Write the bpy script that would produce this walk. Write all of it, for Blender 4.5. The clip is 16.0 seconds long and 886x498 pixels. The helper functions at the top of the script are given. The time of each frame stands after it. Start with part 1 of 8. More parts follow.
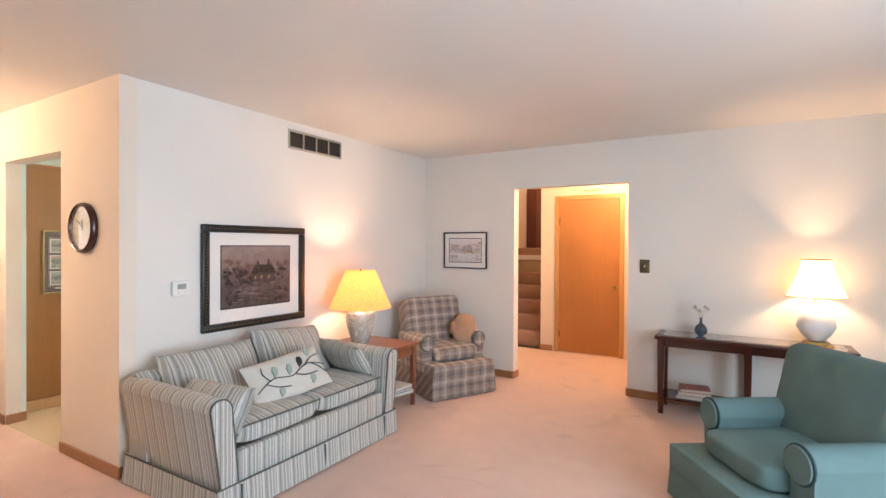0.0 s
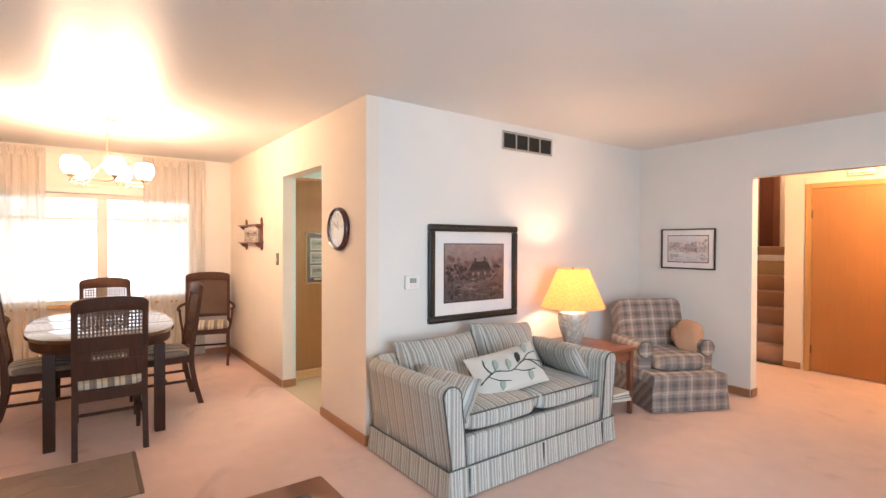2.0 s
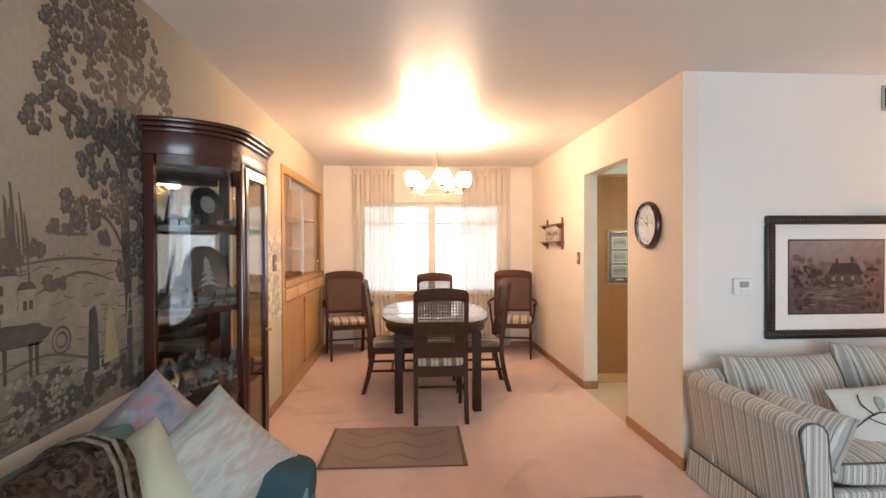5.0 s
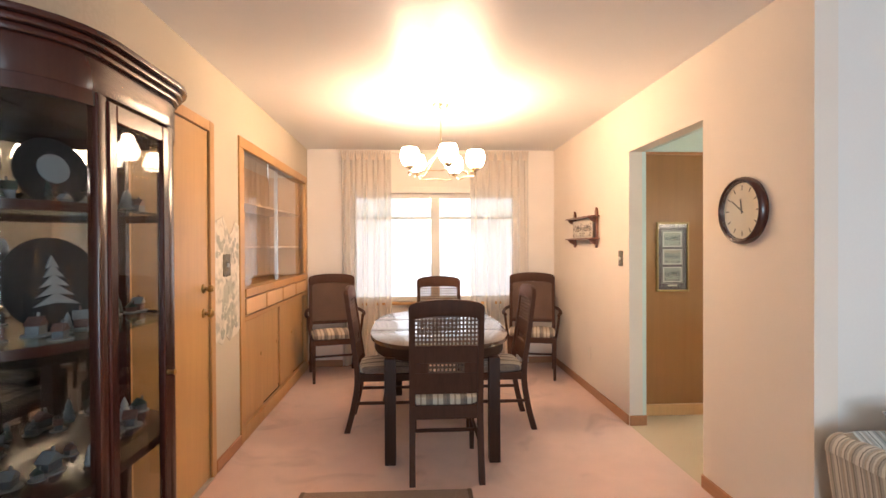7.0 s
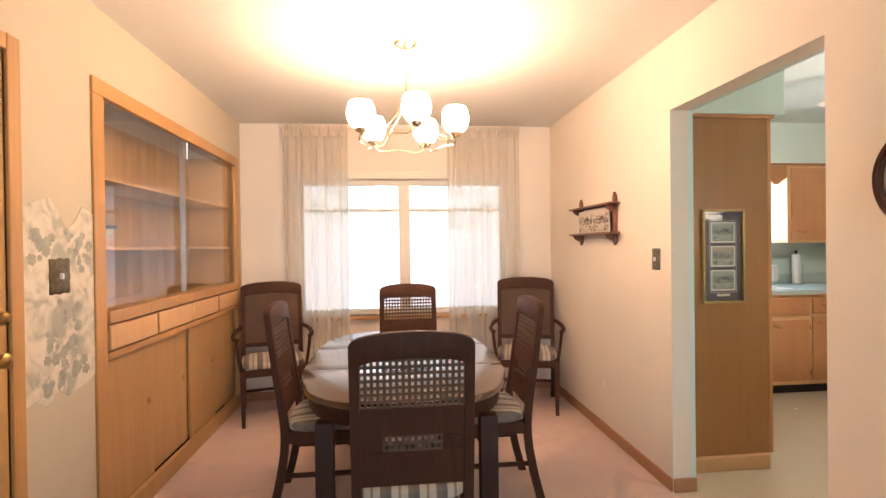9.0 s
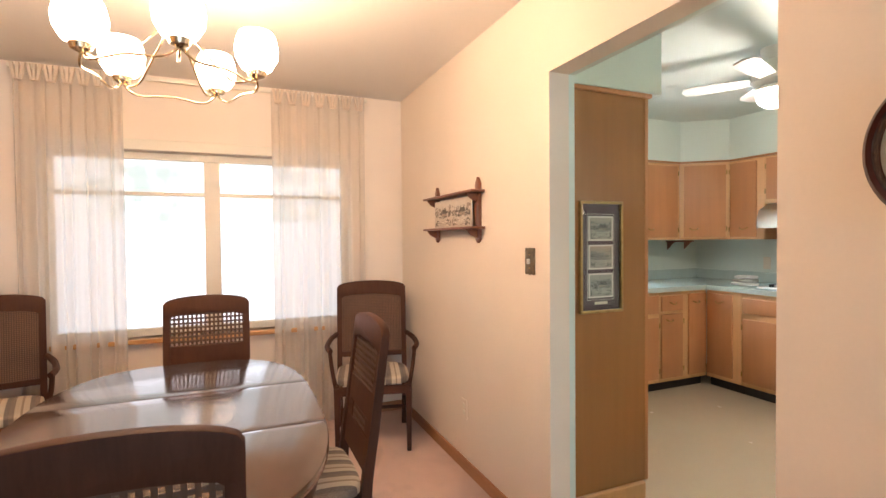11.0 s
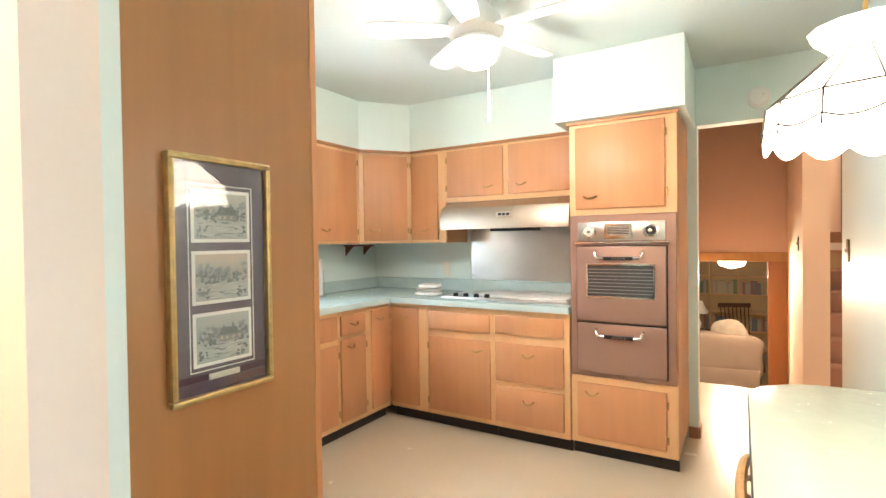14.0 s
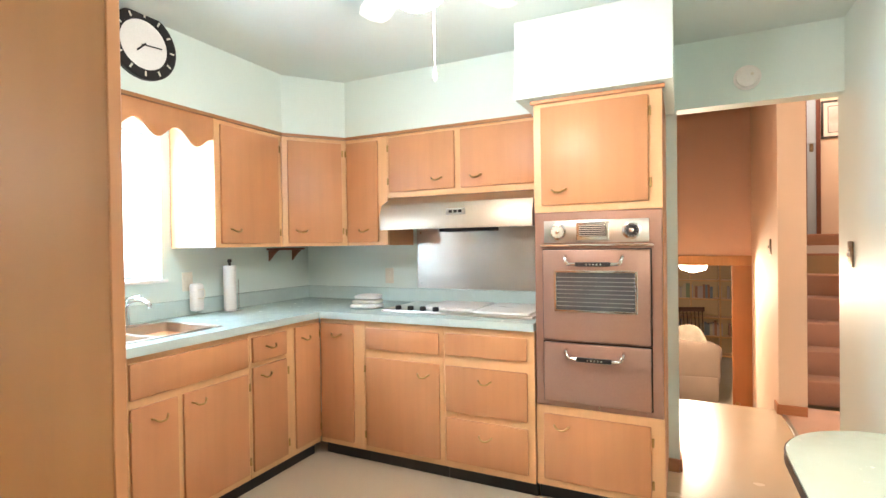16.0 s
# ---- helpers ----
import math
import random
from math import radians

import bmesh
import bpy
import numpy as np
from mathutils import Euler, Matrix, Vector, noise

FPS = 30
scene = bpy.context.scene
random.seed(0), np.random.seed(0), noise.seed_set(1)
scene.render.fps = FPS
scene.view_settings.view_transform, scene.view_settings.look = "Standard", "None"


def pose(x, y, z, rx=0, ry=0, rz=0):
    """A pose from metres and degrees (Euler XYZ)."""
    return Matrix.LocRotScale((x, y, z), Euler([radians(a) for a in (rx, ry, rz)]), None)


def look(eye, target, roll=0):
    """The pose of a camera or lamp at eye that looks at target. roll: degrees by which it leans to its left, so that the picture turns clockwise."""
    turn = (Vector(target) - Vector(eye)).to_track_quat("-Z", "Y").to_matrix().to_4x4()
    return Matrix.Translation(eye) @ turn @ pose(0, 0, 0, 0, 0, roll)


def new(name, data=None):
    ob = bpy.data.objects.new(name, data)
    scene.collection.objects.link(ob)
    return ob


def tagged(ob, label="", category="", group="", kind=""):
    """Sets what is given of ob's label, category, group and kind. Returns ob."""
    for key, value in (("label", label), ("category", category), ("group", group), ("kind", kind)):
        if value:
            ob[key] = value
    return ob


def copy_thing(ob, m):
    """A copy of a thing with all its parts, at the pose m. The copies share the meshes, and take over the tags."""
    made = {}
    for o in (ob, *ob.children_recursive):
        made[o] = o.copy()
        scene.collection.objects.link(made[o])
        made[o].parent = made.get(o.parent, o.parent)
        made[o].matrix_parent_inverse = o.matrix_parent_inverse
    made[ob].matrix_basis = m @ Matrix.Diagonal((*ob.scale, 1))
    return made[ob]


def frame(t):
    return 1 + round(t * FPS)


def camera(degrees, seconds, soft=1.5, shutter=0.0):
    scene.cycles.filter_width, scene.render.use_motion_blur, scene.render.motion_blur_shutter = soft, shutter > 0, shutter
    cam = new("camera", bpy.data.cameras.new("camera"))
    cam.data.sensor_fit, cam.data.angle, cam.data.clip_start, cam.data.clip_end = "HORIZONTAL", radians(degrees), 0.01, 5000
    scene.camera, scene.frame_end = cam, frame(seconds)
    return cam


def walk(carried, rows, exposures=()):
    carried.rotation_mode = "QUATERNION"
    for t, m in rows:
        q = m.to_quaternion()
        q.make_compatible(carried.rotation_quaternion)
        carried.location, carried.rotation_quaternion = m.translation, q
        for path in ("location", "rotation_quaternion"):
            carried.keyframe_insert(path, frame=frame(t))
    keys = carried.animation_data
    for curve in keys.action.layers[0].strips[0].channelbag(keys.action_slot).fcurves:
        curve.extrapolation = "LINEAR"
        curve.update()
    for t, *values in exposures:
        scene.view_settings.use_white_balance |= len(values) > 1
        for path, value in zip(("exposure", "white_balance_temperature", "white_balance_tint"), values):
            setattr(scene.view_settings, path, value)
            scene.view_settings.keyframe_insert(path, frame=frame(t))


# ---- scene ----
cam = camera(84.0, 16.0)
PATH = [
    (0, (0.299, 0.049, 1.421), (-0.731, 1.763, 1.406), 0.3),
    (0.5, (0.281, 0.043, 1.401), (-0.872, 1.677, 1.392), 0.2),
    (1, (0.247, 0.029, 1.409), (-1.059, 1.544, 1.395), 0.2),
    (1.5, (0.21, 0.01, 1.407), (-1.252, 1.374, 1.391), 0.2),
    (2, (0.16, -0.036, 1.413), (-1.441, 1.162, 1.39), 0.2),
    (2.5, (0.14, -0.041, 1.403), (-1.589, 0.962, 1.382), 0.1),
    (3, (0.129, -0.07, 1.394), (-1.714, 0.708, 1.376), 0.1),
    (3.5, (0.106, -0.101, 1.384), (-1.81, 0.471, 1.368), 0.2),
    (4, (0.11, -0.128, 1.385), (-1.859, 0.225, 1.369), 0.1),
    (4.5, (0.075, -0.154, 1.381), (-1.915, 0.05, 1.365), -0.0),
    (4.7, (0.059, -0.118, 1.391), (-1.936, 0.028, 1.372), -0.2),
    (7, (-1.002, -0.022, 1.361), (-2.999, 0.092, 1.345), -0.3),
    (7.5, (-1.327, -0.061, 1.356), (-3.322, 0.07, 1.339), -0.4),
    (8, (-1.6, -0.06, 1.339), (-3.594, 0.083, 1.326), -0.3),
    (8.2, (-1.726, -0.026, 1.337), (-3.721, 0.111, 1.326), -0.6),
    (10.3, (-2.537, 0.184, 1.35), (-4.46, 0.733, 1.316), -0.6),
    (10.5, (-2.62, 0.219, 1.345), (-4.522, 0.838, 1.307), -0.6),
    (11, (-2.863, 0.36, 1.355), (-4.705, 1.136, 1.313), -0.5),
    (11.5, (-3.038, 0.49, 1.363), (-4.811, 1.415, 1.321), -0.3),
    (12, (-3.242, 0.638, 1.358), (-4.905, 1.748, 1.313), -0.3),
    (12.5, (-3.413, 0.788, 1.342), (-4.944, 2.074, 1.307), -0.6),
    (13, (-3.552, 0.962, 1.327), (-4.934, 2.407, 1.289), -0.6),
    (13.5, (-3.673, 1.151, 1.339), (-4.87, 2.753, 1.305), -0.7),
    (14, (-3.758, 1.3, 1.332), (-4.793, 3.012, 1.302), -0.8),
    (14.5, (-3.858, 1.45, 1.34), (-4.755, 3.238, 1.312), -0.8),
    (15, (-3.928, 1.573, 1.336), (-4.782, 3.381, 1.311), -0.8),
    (15.5, (-3.967, 1.71, 1.331), (-4.823, 3.517, 1.306), -0.8),
    (16, (-3.99, 1.835, 1.326), (-4.857, 3.637, 1.307), -0.8),
]
EXPOSURES = [(0.0, 0.26, 6600, 18), (1.6, 0.30, 6550, 18), (3.0, 0.12, 6650, 18), (4.2, 0.03, 6600, 17), (4.6, 0.03, 6600, 17), (8.0, -0.06, 6380, 16), (11.0, -0.20, 6380, 16), (12.5, 0.0, 6350, 15), (13.5, 0.36, 6200, 15), (14.5, 0.70, 6050, 15), (16.0, 0.62, 5900, 15)]
walk(cam, [(t, look(eye, target, roll)) for t, eye, target, roll in PATH], EXPOSURES)

# ---- world and large lights ----
world = bpy.data.worlds.new("sky")
scene.world = world
world.use_nodes = True
wn = world.node_tree.nodes
sky = wn.new("ShaderNodeTexSky")
sky.sky_type, sky.sun_disc = "NISHITA", False
sky.sun_elevation, sky.sun_rotation = radians(45), radians(120)
wn["Background"].inputs[1].default_value = 0.1
world.node_tree.links.new(sky.outputs[0], wn["Background"].inputs[0])
sun_data = bpy.data.lights.new("sun", "SUN")
sun_data.energy, sun_data.angle, sun_data.color = 2.0, radians(10), (1, 0.95, 0.88)
new("sun", sun_data).matrix_world = look((6, -8, 12), (0, 0, 0))


def lamp(name, kind, at, power, color, size=0.05, target=None, size_y=None):
    d = bpy.data.lights.new(name, kind)
    d.energy, d.color = power, color
    if kind == "AREA":
        d.shape, d.size, d.size_y = "RECTANGLE", size, size_y or size
    else:
        d.shadow_soft_size = size
    ob = new(name, d)
    ob.matrix_world = look(at, target) if target else Matrix.Translation(at)
    return ob


WARM = (1.0, 0.67, 0.41)
DAY = (0.65, 0.86, 1.0)
# daylight in the front window's opening, behind the camera's start
lamp("window_daylight", "AREA", (2.34, 0.75, 1.30), 144, DAY, 2.6, (-3, 0.75, 1.1), 1.8)
# the kitchen window over the sink
lamp("window_daylight", "AREA", (-6.79, 3.33, 1.55), 124, DAY, 0.70, (-4, 3.3, 1.3), 0.75)


# ---- materials ----
class Nodes:
    """Short hand for a node material."""

    def __init__(self, name, rough=0.6, metal=0.0, spec=0.4):
        self.m = bpy.data.materials.new(name)
        self.m.use_nodes = True
        self.t = self.m.node_tree
        self.b = self.t.nodes["Principled BSDF"]
        self.b.inputs["Roughness"].default_value = rough
        self.b.inputs["Metallic"].default_value = metal
        self.b.inputs["Specular IOR Level"].default_value = spec
        self.co = self.t.nodes.new("ShaderNodeTexCoord").outputs["Object"]

    def n(self, kind, **ins):
        node = self.t.nodes.new("ShaderNode" + kind)
        for k, v in ins.items():
            self.put(node, k.replace("_", " "), v)
        return node

    def put(self, node, key, v):
        sock = node.inputs[int(key)] if key.isdigit() else node.inputs[key]
        if isinstance(v, bpy.types.NodeSocket):
            self.t.links.new(v, sock)
        else:
            sock.default_value = v

    def scaled(self, sx, sy, sz):
        mp = self.n("Mapping", Vector=self.co)
        mp.inputs["Scale"].default_value = (sx, sy, sz)
        return mp.outputs[0]

    def noise(self, scale, detail=3.0, vec=None, distortion=0.0):
        return self.n("TexNoise", Vector=vec or self.co, Scale=scale, Detail=detail, Distortion=distortion).outputs[0]

    def ramp(self, fac, stops, constant=False):
        r = self.n("ValToRGB", Fac=fac)
        e = r.color_ramp.elements
        r.color_ramp.interpolation = "CONSTANT" if constant else "LINEAR"
        e[0].position, e[0].color = stops[0][0], (*stops[0][1], 1)
        e[1].position, e[1].color = stops[-1][0], (*stops[-1][1], 1)
        for p, c in stops[1:-1]:
            q = e.new(p)
            q.color = (*c, 1)
        return r.outputs[0]

    def math(self, op, a, b=0.0):
        m = self.t.nodes.new("ShaderNodeMath")
        m.operation = op
        for i, v in ((0, a), (1, b)):
            self.put(m, str(i), v)
        return m.outputs[0]

    def mix(self, fac, a, b, blend="MIX"):
        m = self.t.nodes.new("ShaderNodeMixRGB")
        m.blend_type = blend
        for k, v in (("Fac", fac), ("Color1", a), ("Color2", b)):
            self.put(m, k, v if isinstance(v, (bpy.types.NodeSocket, float, int)) else (*v, 1))
        return m.outputs[0]

    def axis(self, which):
        return self.n("SeparateXYZ", Vector=self.co).outputs[which]

    def color(self, c):
        self.put(self.b, "Base Color", c if isinstance(c, bpy.types.NodeSocket) else (*c, 1))
        return self

    def bump(self, h, strength=0.3, dist=0.002):
        b = self.n("Bump", Height=h, Strength=strength, Distance=dist)
        self.t.links.new(b.outputs[0], self.b.inputs["Normal"])
        return self

    def out(self, shader):
        self.t.links.new(shader, self.t.nodes["Material Output"].inputs[0])


def tint(c, k):
    return tuple(min(1.0, v * k) for v in c)


def plain(name, c, rough=0.6, metal=0.0, var=0.12, scale=3.0, grain=150.0, bump=0.12, spec=0.4, speck=0.12):
    k = Nodes(name, rough, metal, spec)
    big = k.ramp(k.noise(scale), [(0.3, tint(c, 1 - var)), (0.7, tint(c, 1 + var * 0.5))])
    fine = k.noise(grain, 2.0)
    k.color(k.mix(speck, big, k.ramp(fine, [(0.3, tint(c, 0.7)), (0.7, tint(c, 1.2))])))
    k.bump(fine, bump)
    k.put(k.b, "Roughness", k.math("ADD", k.math("MULTIPLY", k.noise(scale * 4), 0.04 if metal > 0.2 else 0.12), rough - (0.02 if metal > 0.2 else 0.06)))
    return k.m


def wood(name, c, dark=0.6, rough=0.4, along=2, grain=14.0, spec=0.4, figure=0.5):
    k = Nodes(name, rough, 0, spec)
    sc = [grain, grain, grain]
    sc[along] = grain * 0.06
    v = k.scaled(*sc)
    a = k.noise(1.0, 5.0, v, 0.6)
    fine = k.noise(6.0, 3.0, v)
    blot = k.noise(1.6, 2.0)
    col = k.ramp(a, [(0.25, tint(c, dark)), (0.55, c), (0.8, tint(c, 1.15))])
    col = k.mix(0.35, col, k.ramp(fine, [(0.35, tint(c, dark)), (0.6, tint(c, 1.1))]))
    col = k.mix(figure * 0.5, col, k.ramp(blot, [(0.35, tint(c, 0.72)), (0.65, tint(c, 1.12))]))
    # each piece a shade of its own
    col = k.mix(0.22, col, k.ramp(k.n("ObjectInfo").outputs["Random"], [(0.0, tint(c, 0.78)), (1.0, tint(c, 1.15))]))
    k.color(col).bump(fine, 0.08, 0.001)
    return k.m


def striped(name, which, period, stops, rough=0.9, second=None, weave=420.0):
    """A woven cloth with stripes across one axis, or a plaid across two."""
    k = Nodes(name, rough, 0, 0.15)
    wob = k.math("MULTIPLY", k.noise(5.0, 2.0), 0.006)
    col = None
    for ax, per in ((which, period),) + ((second,) if second else ()):
        co = k.axis(ax) if isinstance(ax, int) else k.math("ADD", k.axis(ax[0]), k.axis(ax[1]))
        f = k.math("FRACT", k.math("DIVIDE", k.math("ADD", k.math("ADD", co, wob), 10.0), per))
        c = k.ramp(f, stops, True)
        col = c if col is None else k.mix(0.5, col, c)
    fine = k.noise(weave, 2.0)
    col = k.mix(0.25, col, k.ramp(fine, [(0.3, (0.08, 0.075, 0.07)), (0.7, (0.62, 0.6, 0.55))]))
    k.color(col).bump(fine, 0.25, 0.001)
    k.b.inputs["Sheen Weight"].default_value = 0.15
    return k.m


def glass(name, tint_c=(1, 1, 1), rough=0.0, gloss=0.9, base=0.035):
    k = Nodes(name)
    g = k.n("BsdfGlossy", Color=(1, 1, 1, 1), Roughness=rough).outputs[0]
    tr = k.n("BsdfTransparent", Color=(*tint_c, 1)).outputs[0]
    lw = k.n("LayerWeight", Blend=0.5).outputs["Facing"]
    fr = k.math("ADD", k.math("MULTIPLY", k.math("POWER", lw, 5.0), gloss), base)
    k.out(k.n("MixShader", Fac=fr, **{"1": tr, "2": g}).outputs[0])
    return k.m


def glow(name, c, strength, translucent=None):
    k = Nodes(name)
    k.color(c)
    k.b.inputs["Emission Color"].default_value = (*c, 1)
    k.b.inputs["Emission Strength"].default_value = strength
    return k.m


def cloth_through(name, c, clear=0.3, through_part=0.5):
    """Thin cloth that lets light through."""
    k = Nodes(name)
    f = k.noise(300.0, 2.0)
    col = k.ramp(f, [(0.3, tint(c, 0.85)), (0.7, c)])
    d = k.n("BsdfDiffuse", Color=col).outputs[0]
    tl = k.n("BsdfTranslucent", Color=col).outputs[0]
    tr = k.n("BsdfTransparent").outputs[0]
    a = k.n("MixShader", Fac=through_part, **{"1": d, "2": tl}).outputs[0]
    k.out(k.n("MixShader", Fac=clear, **{"1": a, "2": tr}).outputs[0])
    return k.m


def carpet(name, c):
    k = Nodes(name, 0.95, 0, 0.1)
    big = k.noise(1.3, 3.0)
    mid = k.noise(7.0, 3.0)
    fine = k.noise(420.0, 2.0)
    col = k.ramp(big, [(0.3, tint(c, 0.88)), (0.7, tint(c, 1.06))])
    col = k.mix(0.3, col, k.ramp(mid, [(0.35, tint(c, 0.82)), (0.65, tint(c, 1.1))]))
    col = k.mix(0.35, col, k.ramp(fine, [(0.3, tint(c, 0.6)), (0.7, tint(c, 1.25))]))
    # worn traffic stains
    st = k.ramp(k.noise(2.3, 4.0, None, 1.0), [(0.60, (0, 0, 0)), (0.72, (1, 1, 1))])
    col = k.mix(k.math("MULTIPLY", st, 0.28), col, (0.22, 0.15, 0.12))
    k.color(col).bump(fine, 0.6, 0.004)
    k.b.inputs["Sheen Weight"].default_value = 0.2
    return k.m


WALL_C, TRIM_C = (0.76, 0.735, 0.69), (0.40, 0.19, 0.09)
m_wall = plain("wall_paint", WALL_C, 0.75, var=0.04, scale=1.5, grain=90, bump=0.035, spec=0.25, speck=0.03)
m_cream = plain("cream_wall_paint", (0.78, 0.695, 0.60), 0.75, var=0.05, scale=1.5, grain=90, bump=0.035, spec=0.25, speck=0.03)
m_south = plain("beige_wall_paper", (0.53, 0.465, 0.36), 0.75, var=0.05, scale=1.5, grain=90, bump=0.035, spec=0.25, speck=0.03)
m_ceil = plain("ceiling_paint", (0.72, 0.70, 0.67), 0.40, var=0.04, scale=1.0, grain=60, bump=0.05, spec=0.45, speck=0.03)
m_mint = plain("mint_wall_paint", (0.66, 0.765, 0.72), 0.45, var=0.04, scale=1.5, grain=80, bump=0.06, speck=0.03)
m_mintceil = plain("mint_ceiling_paint", (0.60, 0.68, 0.65), 0.5, var=0.05, scale=1.0, grain=60, bump=0.08, speck=0.03)
m_peach = plain("peach_wall_paint", (0.72, 0.50, 0.37), 0.7, var=0.05, scale=1.5, grain=90, bump=0.035, spec=0.25, speck=0.03)
m_foyer = plain("foyer_wall_paint", (0.74, 0.62, 0.50), 0.7, var=0.05, scale=1.5, grain=90, bump=0.035, spec=0.25, speck=0.03)
m_carpet = carpet("pink_beige_carpet", (0.66, 0.465, 0.385))
m_vinyl = plain("cream_vinyl_floor", (0.57, 0.475, 0.34), 0.25, var=0.05, scale=1.2, grain=130, bump=0.02, spec=0.5, speck=0.08)
m_trim = wood("stained_trim", TRIM_C, 0.7, 0.45, 0, 10)
m_oak = wood("honey_oak", (0.50, 0.27, 0.10), 0.7, 0.38, 2, 12)
m_cab = wood("honey_maple_veneer", (0.55, 0.255, 0.11), 0.74, 0.42, 2, 5, figure=1.0)
m_cabframe = wood("light_maple_frame", (0.70, 0.41, 0.20), 0.88, 0.35, 2, 6)
m_panel = wood("amber_panel_veneer", (0.37, 0.172, 0.062), 0.88, 0.3, 2, 5)
m_door = wood("varnished_birch_door", (0.39, 0.172, 0.062), 0.85, 0.3, 2, 6, figure=0.8)
m_sidedoor = wood("golden_birch_door", (0.52, 0.30, 0.115), 0.8, 0.32, 2, 6, figure=0.7)
m_dark = wood("dark_walnut", (0.05, 0.022, 0.013), 0.6, 0.52, 2, 16, spec=0.15)
m_table = wood("dark_walnut_top", (0.085, 0.044, 0.028), 0.7, 0.18, 0, 10, spec=0.9)
m_table.node_tree.nodes["Principled BSDF"].inputs["Coat Weight"].default_value = 0.6
m_table.node_tree.nodes["Principled BSDF"].inputs["Coat Roughness"].default_value = 0.12
m_cherry = wood("dark_cherry", (0.055, 0.014, 0.009), 0.5, 0.22, 2, 12, spec=0.6)
m_redwood = wood("red_brown_wood", (0.20, 0.07, 0.035), 0.65, 0.3, 0, 12, spec=0.5)
m_white = plain("white_enamel", (0.8, 0.79, 0.76), 0.3, var=0.03, spec=0.5, bump=0.02)
m_offwhite = plain("ivory_plastic", (0.72, 0.68, 0.58), 0.4, var=0.03, bump=0.02)
m_black = plain("black_plastic", (0.015, 0.014, 0.014), 0.35, var=0.1, bump=0.03)
m_brass = plain("antique_brass", (0.42, 0.27, 0.10), 0.3, 1.0, var=0.25, scale=20, grain=200, bump=0.1)
m_brushed = plain("brushed_brass", (0.78, 0.68, 0.50), 0.25, 1.0, var=0.1, bump=0.02)
m_bronze = plain("dark_bronze_plate", (0.16, 0.12, 0.07), 0.4, 0.8, var=0.4, scale=40, grain=90, bump=0.6)
m_chrome = plain("chrome", (0.75, 0.74, 0.72), 0.12, 1.0, var=0.05, bump=0.0)
m_steel = plain("brushed_steel", (0.60, 0.57, 0.53), 0.3, 1.0, var=0.08, bump=0.04)
m_copper = plain("coppertone_enamel", (0.32, 0.19, 0.14), 0.3, 0.3, var=0.03, bump=0.02, spec=0.5)
m_glass = glass("clear_glass")
m_matteglass = glass("non_reflecting_picture_glass", gloss=0.15, base=0.006)
m_picglass = glass("picture_glass", gloss=0.5, base=0.045)


# ---- building helpers ----
def bx(bm, x0, x1, y0, y1, z0, z1, bev=0.0, seg=1):
    vs = [bm.verts.new((x, y, z)) for z in (z0, z1) for y in (y0, y1) for x in (x0, x1)]
    fs = [bm.faces.new([vs[i] for i in q]) for q in
          ((0, 2, 3, 1), (4, 5, 7, 6), (0, 1, 5, 4), (2, 6, 7, 3), (0, 4, 6, 2), (1, 3, 7, 5))]
    if bev:
        es = {e for f in fs for e in f.edges}
        bmesh.ops.bevel(bm, geom=list(es), offset=bev, segments=seg, affect="EDGES", profile=0.5)
    return bm


def box(*a, **k):
    return bx(bmesh.new(), *a, **k)


def lathe(bm, profile, seg=24, at=(0, 0, 0), axis="z", cap=True):
    rings = []
    for r, h in profile:
        ring = []
        for i in range(seg):
            a = 2 * math.pi * i / seg
            p = (r * math.cos(a), r * math.sin(a), h)
            if axis == "y":
                p = (p[0], p[2], p[1])
            elif axis == "x":
                p = (p[2], p[0], p[1])
            ring.append(bm.verts.new((p[0] + at[0], p[1] + at[1], p[2] + at[2])))
        rings.append(ring)
    for a, b in zip(rings, rings[1:]):
        for i in range(seg):
            bm.faces.new((a[i], a[(i + 1) % seg], b[(i + 1) % seg], b[i]))
    if cap:
        for ring in (rings[0], rings[-1]):
            bm.faces.new(ring)
    bmesh.ops.recalc_face_normals(bm, faces=bm.faces)
    return bm


def tube(bm, pts, r, seg=8, closed=False):
    pts = [Vector(p) for p in pts]
    n = len(pts)
    rings = []
    up = Vector((0.13, 0.21, 0.97))
    for i, p in enumerate(pts):
        a = pts[(i - 1) % n] if (closed or i) else p
        b = pts[(i + 1) % n] if (closed or i < n - 1) else p
        d = (b - a).normalized()
        s = d.cross(up)
        if s.length < 0.05:
            s = d.cross(Vector((1, 0, 0)))
        s.normalize()
        t = s.cross(d)
        rr = r[i] if isinstance(r, (list, tuple)) else r
        rings.append([bm.verts.new(p + (s * math.cos(q) + t * math.sin(q)) * rr) for q in (2 * math.pi * j / seg for j in range(seg))])
    pairs = list(zip(rings, rings[1:])) + ([(rings[-1], rings[0])] if closed else [])
    for a, b in pairs:
        for j in range(seg):
            bm.faces.new((a[j], a[(j + 1) % seg], b[(j + 1) % seg], b[j]))
    if not closed:
        bm.faces.new(rings[0]), bm.faces.new(rings[-1])
    bmesh.ops.recalc_face_normals(bm, faces=bm.faces)
    return bm


